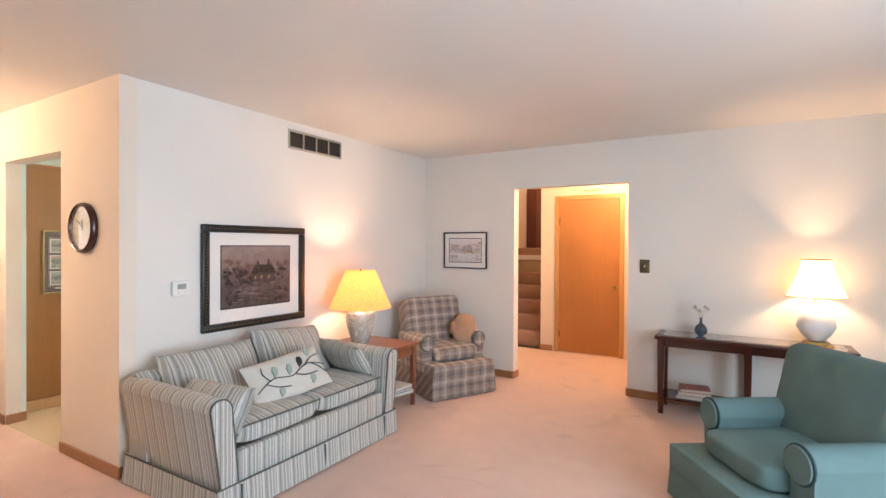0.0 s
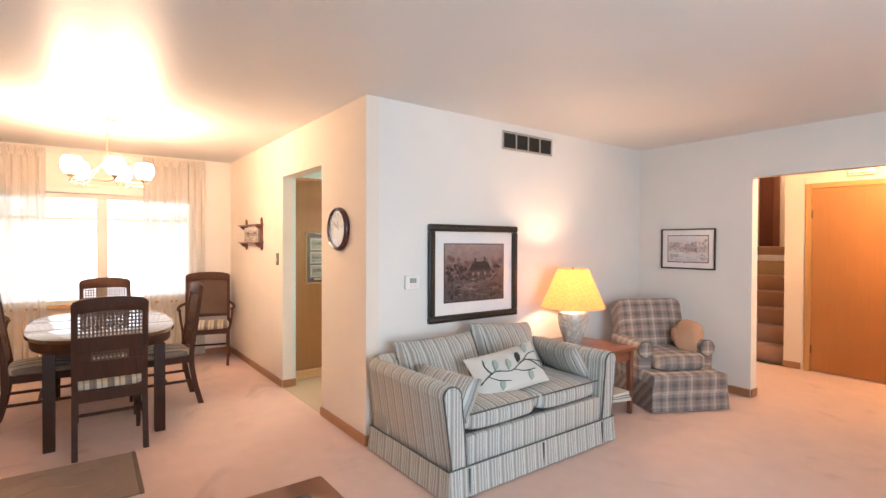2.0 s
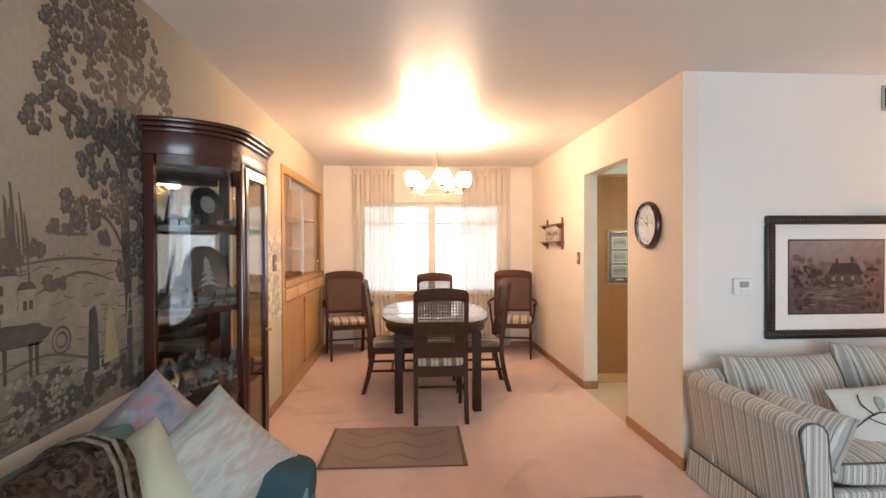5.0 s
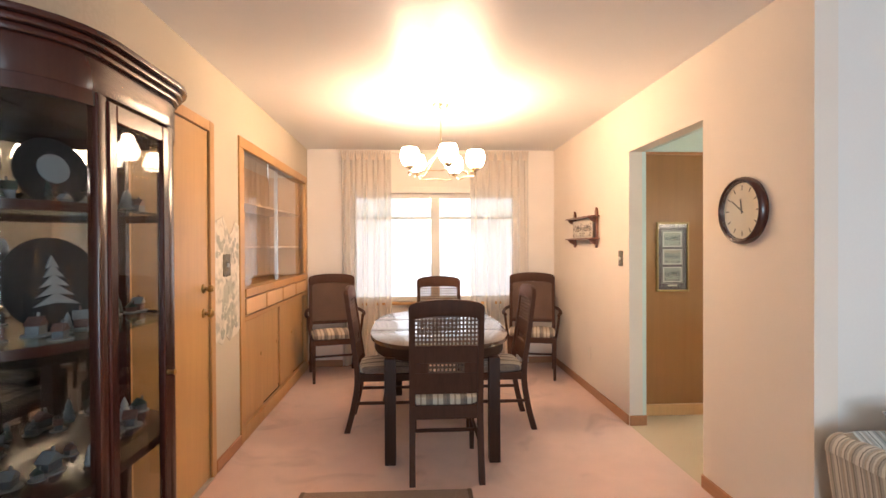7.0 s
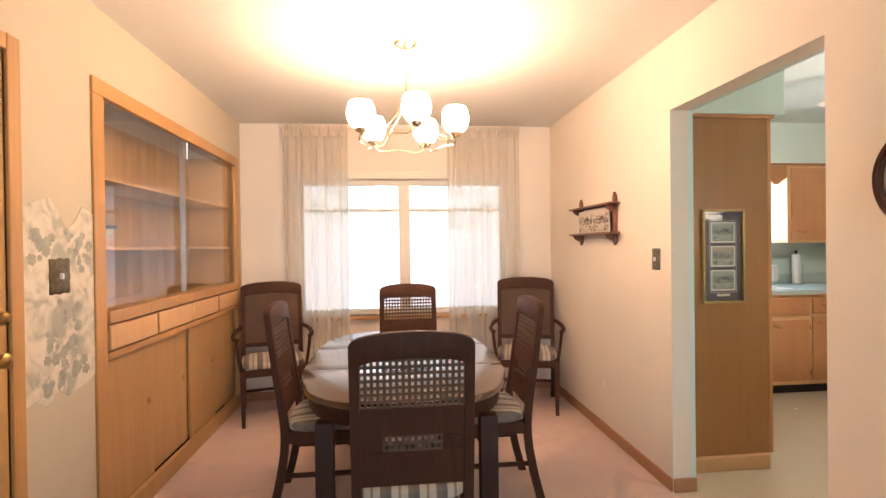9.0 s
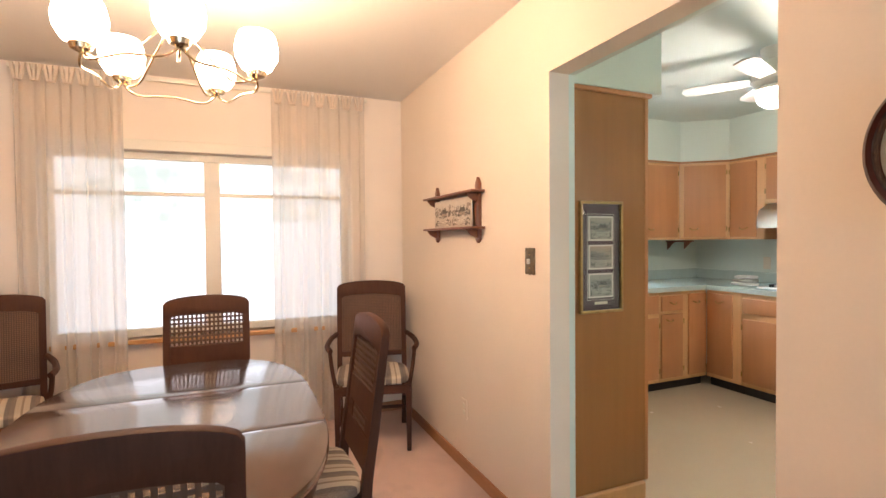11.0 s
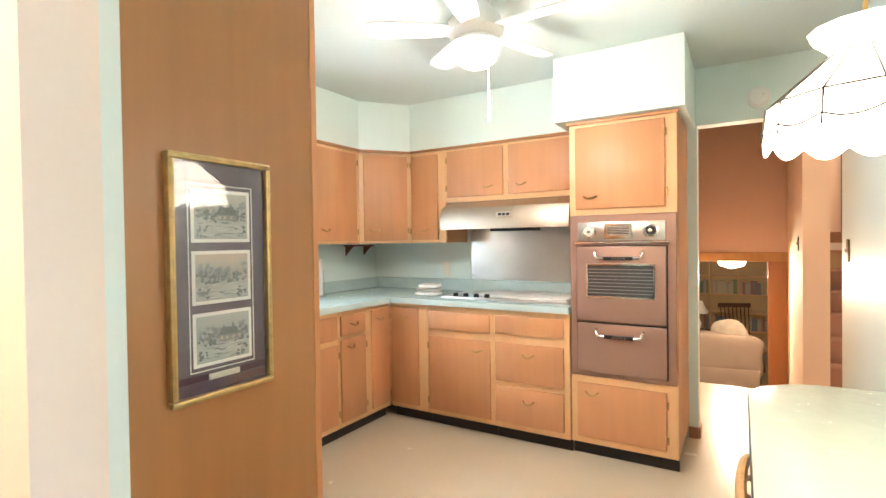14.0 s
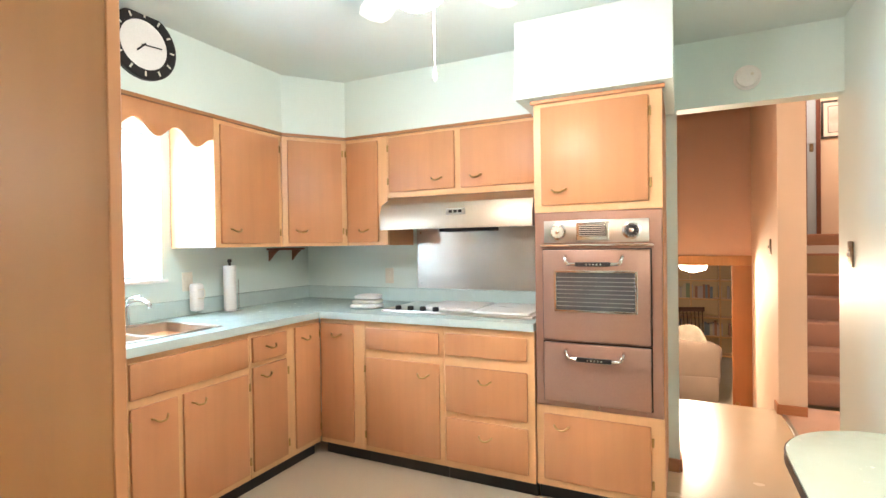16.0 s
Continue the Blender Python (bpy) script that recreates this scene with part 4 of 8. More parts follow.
# ---- console table with lamp, bud vase and books ----
ct = legged_table("console_table", "long dark wooden console table with a glass-inset top", pose(0.37, 4.74, 0), 1.36, 0.36, 0.665, 0.055, 0.035, m_cherry, m_cherry, 0.14, 0.06, [(-1, -1), (-1, 1), (1, -1), (1, 1), (0, -1), (0, 1)])
part("glass_inset", box(-0.62, 0.62, -0.13, 0.13, 0.6655, 0.6675), m_glass, ct, "clear glass inset")
stack(pose(-0.02, 4.72, 0.141, 0, 0, 5), [(0.26, 0.20, 0.028), (0.25, 0.19, 0.03), (0.23, 0.19, 0.025)], [(0.2, 0.2, 0.22), (0.45, 0.42, 0.38), (0.3, 0.08, 0.06)])
m_blueglass = Nodes("smoky_blue_glass", 0.05, 0, 0.6).color((0.10, 0.14, 0.20)).m
m_blueglass.node_tree.nodes["Principled BSDF"].inputs["Transmission Weight"].default_value = 0.6
vase = thing("bud_vase", "small smoky blue glass vase with dried sprigs on the console", "vase", pose(0.03, 4.75, 0.668))
part("body", lathe(bmesh.new(), [(0.022, 0.0), (0.044, 0.02), (0.050, 0.05), (0.036, 0.085), (0.012, 0.105), (0.010, 0.14), (0.017, 0.15)], 20), m_blueglass, vase)
m_sprig = plain("dried_sprig", (0.46, 0.42, 0.36), 0.9)
for i in range(7):
    a = i * 0.9
    tip = (math.cos(a) * 0.05, math.sin(a) * 0.03, 0.22 + 0.02 * math.sin(i * 2.3))
    part("stem", tube(bmesh.new(), curve_pts([(0, 0, 0.12), (tip[0] * 0.3, tip[1] * 0.3, 0.18), tip], 4), 0.0015, 5), m_sprig, vase)
    bm = bmesh.new()
    for j in range(5):
        bmesh.ops.create_icosphere(bm, subdivisions=1, radius=0.008, matrix=Matrix.Translation((tip[0] + 0.009 * math.cos(j * 2.4), tip[1] + 0.008 * math.sin(j * 2.4), tip[2] + 0.008 * (j % 3))))
    part("bloom", bm, m_sprig, vase)
cl = thing("table_lamp", "white ceramic console lamp with a cream panelled shade", "lamp", pose(0.81, 4.74, 0.666))
part("foot", lathe(bmesh.new(), [(0.115, 0), (0.115, 0.012), (0.09, 0.022), (0.085, 0.035), (0.05, 0.045)], 6), m_brass, cl, "brass foot")
part("lamp_base", lathe(bmesh.new(), [(0.05, 0.045), (0.095, 0.09), (0.125, 0.15), (0.11, 0.23), (0.05, 0.29), (0.02, 0.31), (0.014, 0.40)], 28), m_white, cl)
part("shade", lamp_shade(0.185, 0.088, 0.285, 32, panels=6), m_cshade, cl, "glowing cream bell shade", pose(0, 0, 0.375))
for z, r in ((0.376, 0.19), (0.66, 0.091)):
    part("shade_trim", tube(bmesh.new(), [((r * (1 + 0.03 * math.cos(6 * q))) * math.cos(q), (r * (1 + 0.03 * math.cos(6 * q))) * math.sin(q), z) for q in (math.pi * 2 * i / 48 for i in range(48))], 0.004, 6, True), m_brass, cl)
part("bulb", lathe(bmesh.new(), [(0.012, 0.42), (0.03, 0.46), (0.03, 0.49), (0.012, 0.52)], 16), glow("lit_bulb", (1, 0.8, 0.5), 8), cl)
lamp("console_lamp_light", "POINT", (0.81, 4.74, 1.16), 50, (1, 0.62, 0.32), 0.04)

# ---- teal armchair ----
m_teal = plain("teal_chenille", (0.125, 0.205, 0.205), 0.92, var=0.12, scale=5, grain=350, bump=0.4, spec=0.15)
m_tealdark = plain("dark_teal_welt", (0.03, 0.065, 0.07), 0.9)
armchair("armchair", "teal upholstered armchair with rolled arms and dark piping", pose(0.53, 3.04, 0, 0, 0, -56), 0.80, 0.86, m_teal, m_teal, 0.57, 0.87, 0.44, 0.15, 0.085, True, 0.26, m_tealdark)

# ---- coffee table ----
cf = legged_table("coffee_table", "red-brown wooden coffee table with a glass inset", pose(-1.28, 0.46, 0), 1.10, 0.69, 0.42, 0.06, 0.035, m_redwood, m_redwood, None, 0.07)
part("glass_inset", box(-0.42, 0.42, -0.23, 0.23, 0.4205, 0.4225), m_glass, cf, "clear glass inset")
part("inset_panel", box(-0.43, 0.43, -0.24, 0.24, 0.4202, 0.4204), plain("dark_inset", (0.05, 0.055, 0.05), 0.3), cf)

# ---- teal sofa under the mural, with throw and pillows ----
sf = thing("sofa", "teal upholstered sofa under the mural", "sofa", pose(-0.90, -0.80, 0, 0, 0, 180))
w, d = 2.02, 0.76
part("base", box(-w / 2 + 0.02, w / 2 - 0.02, -d / 2 + 0.03, d / 2 - 0.03, 0.06, 0.30, 0.02, 2), m_teal, sf)
part("backrest", cushion(bmesh.new(), w - 0.10, 0.62, 0.20, pose(0, d / 2 - 0.14, 0.50, 80, 0, 0), e=6, crown=0.2), m_teal, sf)
for s in (-1, 0, 1):
    part("seat_cushion", cushion(bmesh.new(), 0.575, 0.66, 0.16, e=7, crown=0.18), m_teal, sf, "", pose(s * 0.58, -0.08, 0.37))
for s in (-1, 1):
    part("arm", rolled_arm(d - 0.06, 0.15, 0.57, 0.08), m_teal, sf, "", pose(s * (w / 2 - 0.076), -d / 2 + 0.03, 0))
    for q in (-1, 1):
        part("leg", box(s * (w / 2 - 0.08) - 0.025, s * (w / 2 - 0.08) + 0.025, q * (d / 2 - 0.08) - 0.025, q * (d / 2 - 0.08) + 0.025, 0, 0.07, 0.003), m_dark, sf)
k = Nodes("dark_paisley_throw", 0.9, 0, 0.1)
v1 = k.n("TexVoronoi", Vector=k.co, Scale=16.0).outputs[0]
n1 = k.noise(22.0, 4.0, None, 2.0)
k.color(k.mix(k.ramp(n1, [(0.45, (0, 0, 0)), (0.6, (0.8, 0.8, 0.8))]), k.ramp(v1, [(0.1, (0.16, 0.12, 0.09)), (0.35, (0.035, 0.028, 0.026)), (0.6, (0.09, 0.06, 0.05))]), (0.20, 0.16, 0.11)))
m_paisley = k.bump(n1, 0.3).m
thr = thing("throw_blanket", "dark paisley throw draped over the sofa back", "blanket", (0, 0, 0))
bm = bmesh.new()
rows = []
prof = [(-0.85, 0.40), (-0.87, 0.52), (-0.89, 0.64), (-0.91, 0.76), (-0.94, 0.825), (-1.0, 0.845), (-1.06, 0.83), (-1.10, 0.76)]
for i in range(41):
    x = -1.50 + 1.45 * i / 40
    rows.append([bm.verts.new((x, y + 0.012 * math.sin(i * 0.55 + j * 0.4), z + 0.012 * math.sin(i * 0.8 + j))) for j, (y, z) in enumerate(prof)])
for a, c in zip(rows, rows[1:]):
    for j in range(len(prof) - 1):
        bm.faces.new((a[j], a[j + 1], c[j + 1], c[j]))
bmesh.ops.solidify(bm, geom=bm.faces[:], thickness=0.012)
part("cloth", bm, m_paisley, thr)
m_band = plain("tan_throw_band", (0.16, 0.12, 0.08), 0.9, var=0.4, scale=40, grain=300, bump=0.4)
for x in (-1.44, -1.405, -1.0, -0.96):
    bm = bmesh.new()
    tube(bm, [(x, y + 0.014, z + 0.014) for y, z in prof], 0.007, 6)
    part("woven_band", bm, m_band, thr)
k = Nodes("rose_floral_cloth", 0.9, 0, 0.15)
fl = k.noise(11.0, 4.0, None, 0.25)
k.color(k.ramp(fl, [(0.36, (0.15, 0.16, 0.20)), (0.46, (0.24, 0.22, 0.25)), (0.555, (0.25, 0.23, 0.25)), (0.58, (0.42, 0.17, 0.17)), (0.63, (0.24, 0.23, 0.25)), (0.72, (0.34, 0.35, 0.33))])).bump(k.noise(400.0), 0.2)
m_floral = k.m
k = Nodes("misty_sage_cloth", 0.9, 0, 0.15)
fl = k.noise(9.0, 6.0, k.scaled(0.5, 1.8, 1), 0.15)
k.color(k.ramp(fl, [(0.32, (0.25, 0.28, 0.25)), (0.46, (0.42, 0.41, 0.36)), (0.56, (0.37, 0.30, 0.26)), (0.68, (0.45, 0.44, 0.39))])).bump(k.noise(400.0), 0.2)
m_misty = k.m
m_ivory = plain("ivory_cotton", (0.46, 0.44, 0.32), 0.9, var=0.06, grain=400, bump=0.25)
for lab, mm, mt, sx in (("grey and rose floral throw pillow on the sofa", pose(-1.80, -1.0, 0.69, 66, 0, 122) @ pose(0, 0, 0, 0, 0, 40), m_floral, 0.37),
                        ("pale misty sage throw pillow on the sofa", pose(-1.76, -0.77, 0.625, 58, 0, 114) @ pose(0, 0, 0, 0, 0, 40), m_misty, 0.40),
                        ("plain ivory throw pillow on the sofa", pose(-1.60, -0.96, 0.60, 56, 0, 126) @ pose(0, 0, 0, 0, 0, 24), m_ivory, 0.36)):
    solid("throw_pillow", pillow(bmesh.new(), sx, sx, 0.17, 0.06, seed=sx * 9), mt, lab, "pillow", mm, "sofa pillows")
part("arm_cover", cushion(bmesh.new(), 0.19, 0.34, 0.19, pose(-w / 2 + 0.076 + w - 0.152, -d / 2 + 0.19, 0.515), e=4, crown=0.2), m_tealdark, sf, "dark teal velvet arm cover")


# ---- mural on the south wall: a printed panel, scenery in grey and ochre ----
k = Nodes("mural_paper", 0.75, 0, 0.2)
x, z = k.axis(0), k.axis(2)
n_big, n_mid, n_fine = k.noise(1.7, 5.0, None, 0.5), k.noise(7.0, 6.0, None, 0.8), k.noise(42.0, 5.0)
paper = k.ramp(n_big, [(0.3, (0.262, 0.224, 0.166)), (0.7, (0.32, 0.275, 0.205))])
# drifting cloud bands above, washed land below the horizon
cloud = k.ramp(k.noise(2.2, 4.0, k.scaled(0.5, 1, 2.2), 0.8), [(0.50, (0, 0, 0)), (0.72, (0.5, 0.5, 0.5))])
col = k.mix(cloud, paper, (0.37, 0.325, 0.25))
# light falloff put into the colour: paper turns paler towards the dining room
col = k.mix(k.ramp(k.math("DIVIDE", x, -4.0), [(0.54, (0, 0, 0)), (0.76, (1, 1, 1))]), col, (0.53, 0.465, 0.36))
hill = k.math("ADD", z, k.math("MULTIPLY", k.math("SUBTRACT", n_big, 0.5), 0.25))
land = k.ramp(k.math("DIVIDE", hill, 2.44), [(0.34, (0.75, 0.75, 0.75)), (0.50, (0.40, 0.40, 0.40)), (0.575, (0.22, 0.22, 0.22)), (0.60, (0, 0, 0))])
wash = k.ramp(n_mid, [(0.36, (0.06, 0.057, 0.048)), (0.52, (0.12, 0.108, 0.085)), (0.66, (0.19, 0.168, 0.13))])
col = k.mix(land, col, wash)
k.color(k.mix(0.10, col, k.ramp(n_fine, [(0.35, (0.12, 0.11, 0.10)), (0.65, (0.44, 0.41, 0.35))]))).bump(n_fine, 0.05)
m_mural = k.m
mu = thing("wall_mural", "scenic wallpaper mural in grey and ochre above a plain border", "mural", (0, 0, 0))
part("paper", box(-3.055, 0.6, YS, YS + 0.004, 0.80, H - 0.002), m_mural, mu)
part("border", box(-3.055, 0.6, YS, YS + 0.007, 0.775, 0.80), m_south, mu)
m_print1 = ink("dark_grey_mural_ink", (0.066, 0.060, 0.053))
m_print4 = ink("leaf_grey_mural_ink", (0.118, 0.108, 0.094))
m_print2 = ink("mid_grey_mural_ink", (0.085, 0.079, 0.066))
m_print3 = ink("pale_mural_ink", (0.24, 0.215, 0.165), 0.2)
m_print5 = ink("straw_mural_ink", (0.27, 0.24, 0.13), 0.2)
rnd = random.Random(4)
y = YS + 0.0050
# the tall tree: boughs of scalloped leaf masses with sky between them
BOUGHS = ((-2.00, 2.31, 0.15), (-1.82, 2.22, 0.10), (-1.70, 2.10, 0.10), (-2.16, 2.24, 0.12), (-2.30, 2.12, 0.10), (-2.38, 1.98, 0.08), (-1.90, 2.06, 0.12), (-2.08, 2.08, 0.13),
          (-1.66, 1.90, 0.10), (-1.57, 1.79, 0.06), (-1.76, 1.84, 0.09), (-1.92, 1.86, 0.10), (-2.10, 1.88, 0.11), (-1.84, 1.68, 0.09), (-2.02, 1.70, 0.10), (-2.16, 1.74, 0.08),
          (-1.96, 1.55, 0.08), (-1.80, 1.50, 0.07), (-1.72, 1.53, 0.045), (-2.08, 1.52, 0.10), (-2.14, 1.36, 0.10), (-2.02, 1.30, 0.05), (-2.22, 1.20, 0.09))
bm, lit = bmesh.new(), bmesh.new()
for cx, cz, r in BOUGHS:
    for _ in range(int(3000 * r * r) + 8):
        a, q = rnd.random() * 6.283, math.sqrt(rnd.random()) * r
        x0, z0, r0 = cx + math.cos(a) * q, min(2.41, cz + math.sin(a) * q), rnd.uniform(0.013, 0.027)
        lobes(bm, x0, z0, r0, y + rnd.random() * 0.0004, 1, rnd, 6)
        lobes(lit, x0 + 0.004, z0 + 0.005, r0 * rnd.uniform(0.30, 0.55), y + 0.0008 + rnd.random() * 0.0003, 1, rnd, 5)
part("tree_leaves", bm, m_print1, mu, "printed dark tree leaves")["kind"] = "stuff"
part("tree_leaves_lit", lit, m_print4, mu, "printed lighter tree leaves")["kind"] = "stuff"
bm = bmesh.new()
for pts, r in ((((-2.06, 0.90), (-2.05, 1.2), (-2.03, 1.5), (-2.02, 1.8), (-1.99, 2.1)), 0.030), (((-2.03, 1.7), (-1.86, 1.80), (-1.66, 1.86)), 0.010), (((-2.04, 1.35), (-1.93, 1.48), (-1.80, 1.52)), 0.008), (((-2.02, 1.8), (-2.15, 2.0), (-2.28, 2.12)), 0.010)):
    ribbon(bm, pts, r, YS + 0.0047, 1)
part("tree_trunk", bm, m_print1, mu)
# the willow, its hanging fronds, and round trees on the far bank
bm = bmesh.new()
for i in range(70):
    u = rnd.uniform(-1, 1)
    x0, z0 = -1.37 + 0.15 * u, 1.60 - 0.09 * u * u + rnd.uniform(-0.10, 0.02)
    ribbon(bm, [(x0, z0), (x0 + 0.012 * u, z0 - 0.08), (x0 + 0.02 * u, z0 - rnd.uniform(0.13, 0.22))], 0.0045, y + 0.00001 * i, 1)
ribbon(bm, [(-1.42, 1.12), (-1.43, 1.3), (-1.40, 1.5), (-1.36, 1.58)], 0.009, y, 1)
for cx, cz, r in ((-1.64, 1.455, 0.035), (-1.745, 1.475, 0.045), (-1.70, 1.44, 0.03), (-1.90, 1.42, 0.04), (-1.56, 1.385, 0.04), (-1.47, 1.37, 0.05), (-1.61, 1.27, 0.035), (-1.66, 1.265, 0.03), (-0.9, 1.4, 0.07), (-0.7, 1.45, 0.08), (-0.4, 1.4, 0.09), (-0.1, 1.45, 0.08)):
    for _ in range(9):
        lobes(bm, cx + rnd.uniform(-0.7, 0.7) * r, cz + rnd.uniform(-0.5, 0.6) * r, r * rnd.uniform(0.35, 0.6), y - 0.0002 + rnd.random() * 0.0003, 1, rnd, 6)
part("willow_and_shrubs", bm, m_print2, mu, "printed grey willow and shrubs")["kind"] = "stuff"
# shrubs in flower along the foot
bm = bmesh.new()
for _ in range(150):
    x0 = -2.35 + 2.8 * rnd.random()
    lobes(bm, x0, 0.83 + 0.11 * rnd.random() ** 1.6 + 0.03 * math.sin(x0 * 9), rnd.uniform(0.016, 0.034), y + rnd.random() * 0.0004, 1, rnd, 6)
for _ in range(40):
    lobes(bm, rnd.uniform(-1.70, -1.46), rnd.uniform(0.84, 0.99), rnd.uniform(0.012, 0.024), y + rnd.random() * 0.0004, 1, rnd, 6)
part("foot_shrubs", bm, m_print1, mu, "printed dark shrubs along the foot")["kind"] = "stuff"
bm = bmesh.new()
for _ in range(60):
    lobes(bm, rnd.uniform(-1.72, -1.44), rnd.uniform(0.84, 1.0), rnd.uniform(0.006, 0.012), y + 0.0009, 1, rnd, 5)
part("foot_blossom", bm, m_print3, mu, "printed pale blossom")["kind"] = "stuff"
# hatched ground, denser towards the foot
bm = bmesh.new()
for _ in range(620):
    z0 = 0.82 + 0.56 * rnd.random() ** 1.25
    x0, ln = rnd.uniform(-2.5, 0.5), rnd.uniform(0.02, 0.10)
    ribbon(bm, [(x0, z0), (x0 + ln / 2, z0 + rnd.uniform(-0.006, 0.008)), (x0 + ln, z0 + rnd.uniform(-0.012, 0.012))], rnd.uniform(0.0010, 0.0026), YS + 0.0042 + rnd.random() * 0.0005, 1)
for pts in (((-1.35, 1.02), (-1.6, 1.05), (-1.9, 0.98), (-2.3, 1.0)), ((-1.55, 1.24), (-1.75, 1.30), (-1.95, 1.26)), ((-1.45, 1.33), (-1.7, 1.35), (-1.98, 1.33)), ((-1.2, 0.92), (-1.6, 0.90), (-2.1, 0.93))):
    ribbon(bm, pts, 0.005, YS + 0.0049, 1)
part("ground_strokes", bm, m_print2, mu, "printed grey ground strokes")["kind"] = "stuff"


def print_shape(name, pts, ink_m, lift=0.0006, label=""):
    bm = bmesh.new()
    prism(bm, pts, y + lift - 0.0006, y + lift, axis="y")
    return part(name, bm, ink_m, mu, label)


# two pale houses with dark openings, a colonnade on the hill
for x0, x1, z0, z1 in ((-1.485, -1.375, 1.185, 1.305), (-1.555, -1.49, 1.195, 1.262)):
    print_shape("house_print", [(x0, z0), (x1, z0), (x1, z1), (x0, z1)], m_print3, 0.0009, "printed pale house")
    print_shape("roof_print", [(x0 - 0.006, z1), (x1 + 0.006, z1), (x1 - 0.012, z1 + 0.022), (x0 + 0.012, z1 + 0.022)], m_print1, 0.0009)
for x0, z0 in ((-1.43, 1.215), (-1.43, 1.265), (-1.515, 1.215), (-1.538, 1.215)):
    print_shape("opening_print", [(x0 - 0.007, z0 - 0.014), (x0 + 0.007, z0 - 0.014), (x0 + 0.007, z0 + 0.014), (x0 - 0.007, z0 + 0.014)], m_print1, 0.0013)
print_shape("colonnade_beam", [(-1.80, 1.425), (-1.645, 1.425), (-1.645, 1.437), (-1.80, 1.437)], m_print2, 0.0010, "printed grey colonnade")
for i in range(7):
    x0 = -1.795 + i * 0.0245
    print_shape("column_print", [(x0, 1.355), (x0 + 0.007, 1.355), (x0 + 0.007, 1.425), (x0, 1.425)], m_print3, 0.0009)
# plain foreground shapes, a horse with a wagon wheel, a tall easel frame
print_shape("cart_print", [(-1.57, 1.09), (-1.40, 1.10), (-1.385, 1.15), (-1.44, 1.165), (-1.56, 1.155), (-1.63, 1.13)], m_print1, 0.0008, "printed plain dark shape")
for x0 in (-1.41, -1.44, -1.535, -1.56):
    print_shape("cart_leg", [(x0 - 0.006, 1.0), (x0 + 0.004, 1.0), (x0 + 0.008, 1.10), (x0 - 0.008, 1.10)], m_print1, 0.0008)
bm = bmesh.new()
for r0 in (0.042, 0.024):
    ribbon(bm, [(-1.665 + r0 * math.cos(q), 1.085 + r0 * math.sin(q)) for q in (2 * math.pi * i / 12 for i in range(13))], 0.0045, y + 0.0012, 1)
part("wheel_print", bm, m_print1, mu)
print_shape("foreground_shape", [(-1.86, 0.94), (-1.795, 0.94), (-1.805, 1.16), (-1.835, 1.18), (-1.85, 1.14)], m_print1, 0.0009, "printed plain grey shape")
print_shape("foreground_shape", [(-1.985, 0.96), (-1.885, 0.955), (-1.905, 1.14), (-1.925, 1.17), (-1.945, 1.13)], m_print5, 0.0010, "printed plain straw shape")
for pts in ([(-2.10, 1.0), (-2.09, 1.0), (-2.06, 1.20), (-2.07, 1.20)], [(-2.03, 1.0), (-2.02, 1.0), (-2.045, 1.20), (-2.055, 1.20)], [(-2.095, 1.06), (-2.03, 1.06), (-2.033, 1.07), (-2.09, 1.07)], [(-2.08, 1.13), (-2.04, 1.13), (-2.042, 1.14), (-2.078, 1.14)]):
    print_shape("frame_print", pts, m_print3, 0.0013)
# a torn remnant of pale scenic paper between the door and the hutch
rnd = random.Random(9)
torn = [(-4.425, 0.80)] + [(-4.425 + 0.06 * i, 0.775 + rnd.uniform(-0.03, 0.03)) for i in range(1, 7)] + [(-4.006, 0.78), (-4.006, 1.50)]
torn += [(-4.05 - 0.05 * i, 1.50 + 0.055 * math.sin(i * 1.1) + rnd.uniform(-0.02, 0.02)) for i in range(7)] + [(-4.425, 1.50)]
k = Nodes("faded_scenic_paper", 0.8, 0, 0.2)
k.color(k.ramp(k.noise(11.0, 5.0, None, 0.9), [(0.36, (0.40, 0.39, 0.33)), (0.47, (0.56, 0.52, 0.44)), (0.58, (0.68, 0.62, 0.53))]))
print_bm = prism(bmesh.new(), torn, YS, YS + 0.003, axis="y")
part("paper", print_bm, k.m, mu, "torn faded scenic paper")
bm = bmesh.new()
for cx, cz, r_ in ((-4.22, 1.05, 0.10), (-4.14, 0.88, 0.09), (-4.30, 0.90, 0.09), (-4.32, 1.34, 0.08), (-4.10, 1.36, 0.06)):
    for _ in range(16):
        lobes(bm, max(-4.40, cx + rnd.uniform(-r_, r_)), cz + rnd.uniform(-r_, r_), rnd.uniform(0.012, 0.030), YS + 0.0036 + rnd.random() * 0.0004, 1, rnd, 6)
part("leaf_print", bm, ink("faded_grey_green_print", (0.36, 0.36, 0.30), 0.3), mu, "faded grey-green printed leaves")["kind"] = "stuff"

# ================= dining room =================
# ---- window ----
m_sash = plain("cream_window_paint", (0.74, 0.70, 0.60), 0.5, var=0.05)
win = struct("window_1", box(XW - 0.105, XW - 0.075, WY0, WY1, WZ0, WZ0 + 0.05, 0.004), m_sash, "cream painted double window behind sheer curtains", "window")


def wpart(name, bm, mat):
    return part(name, bm, mat, win)


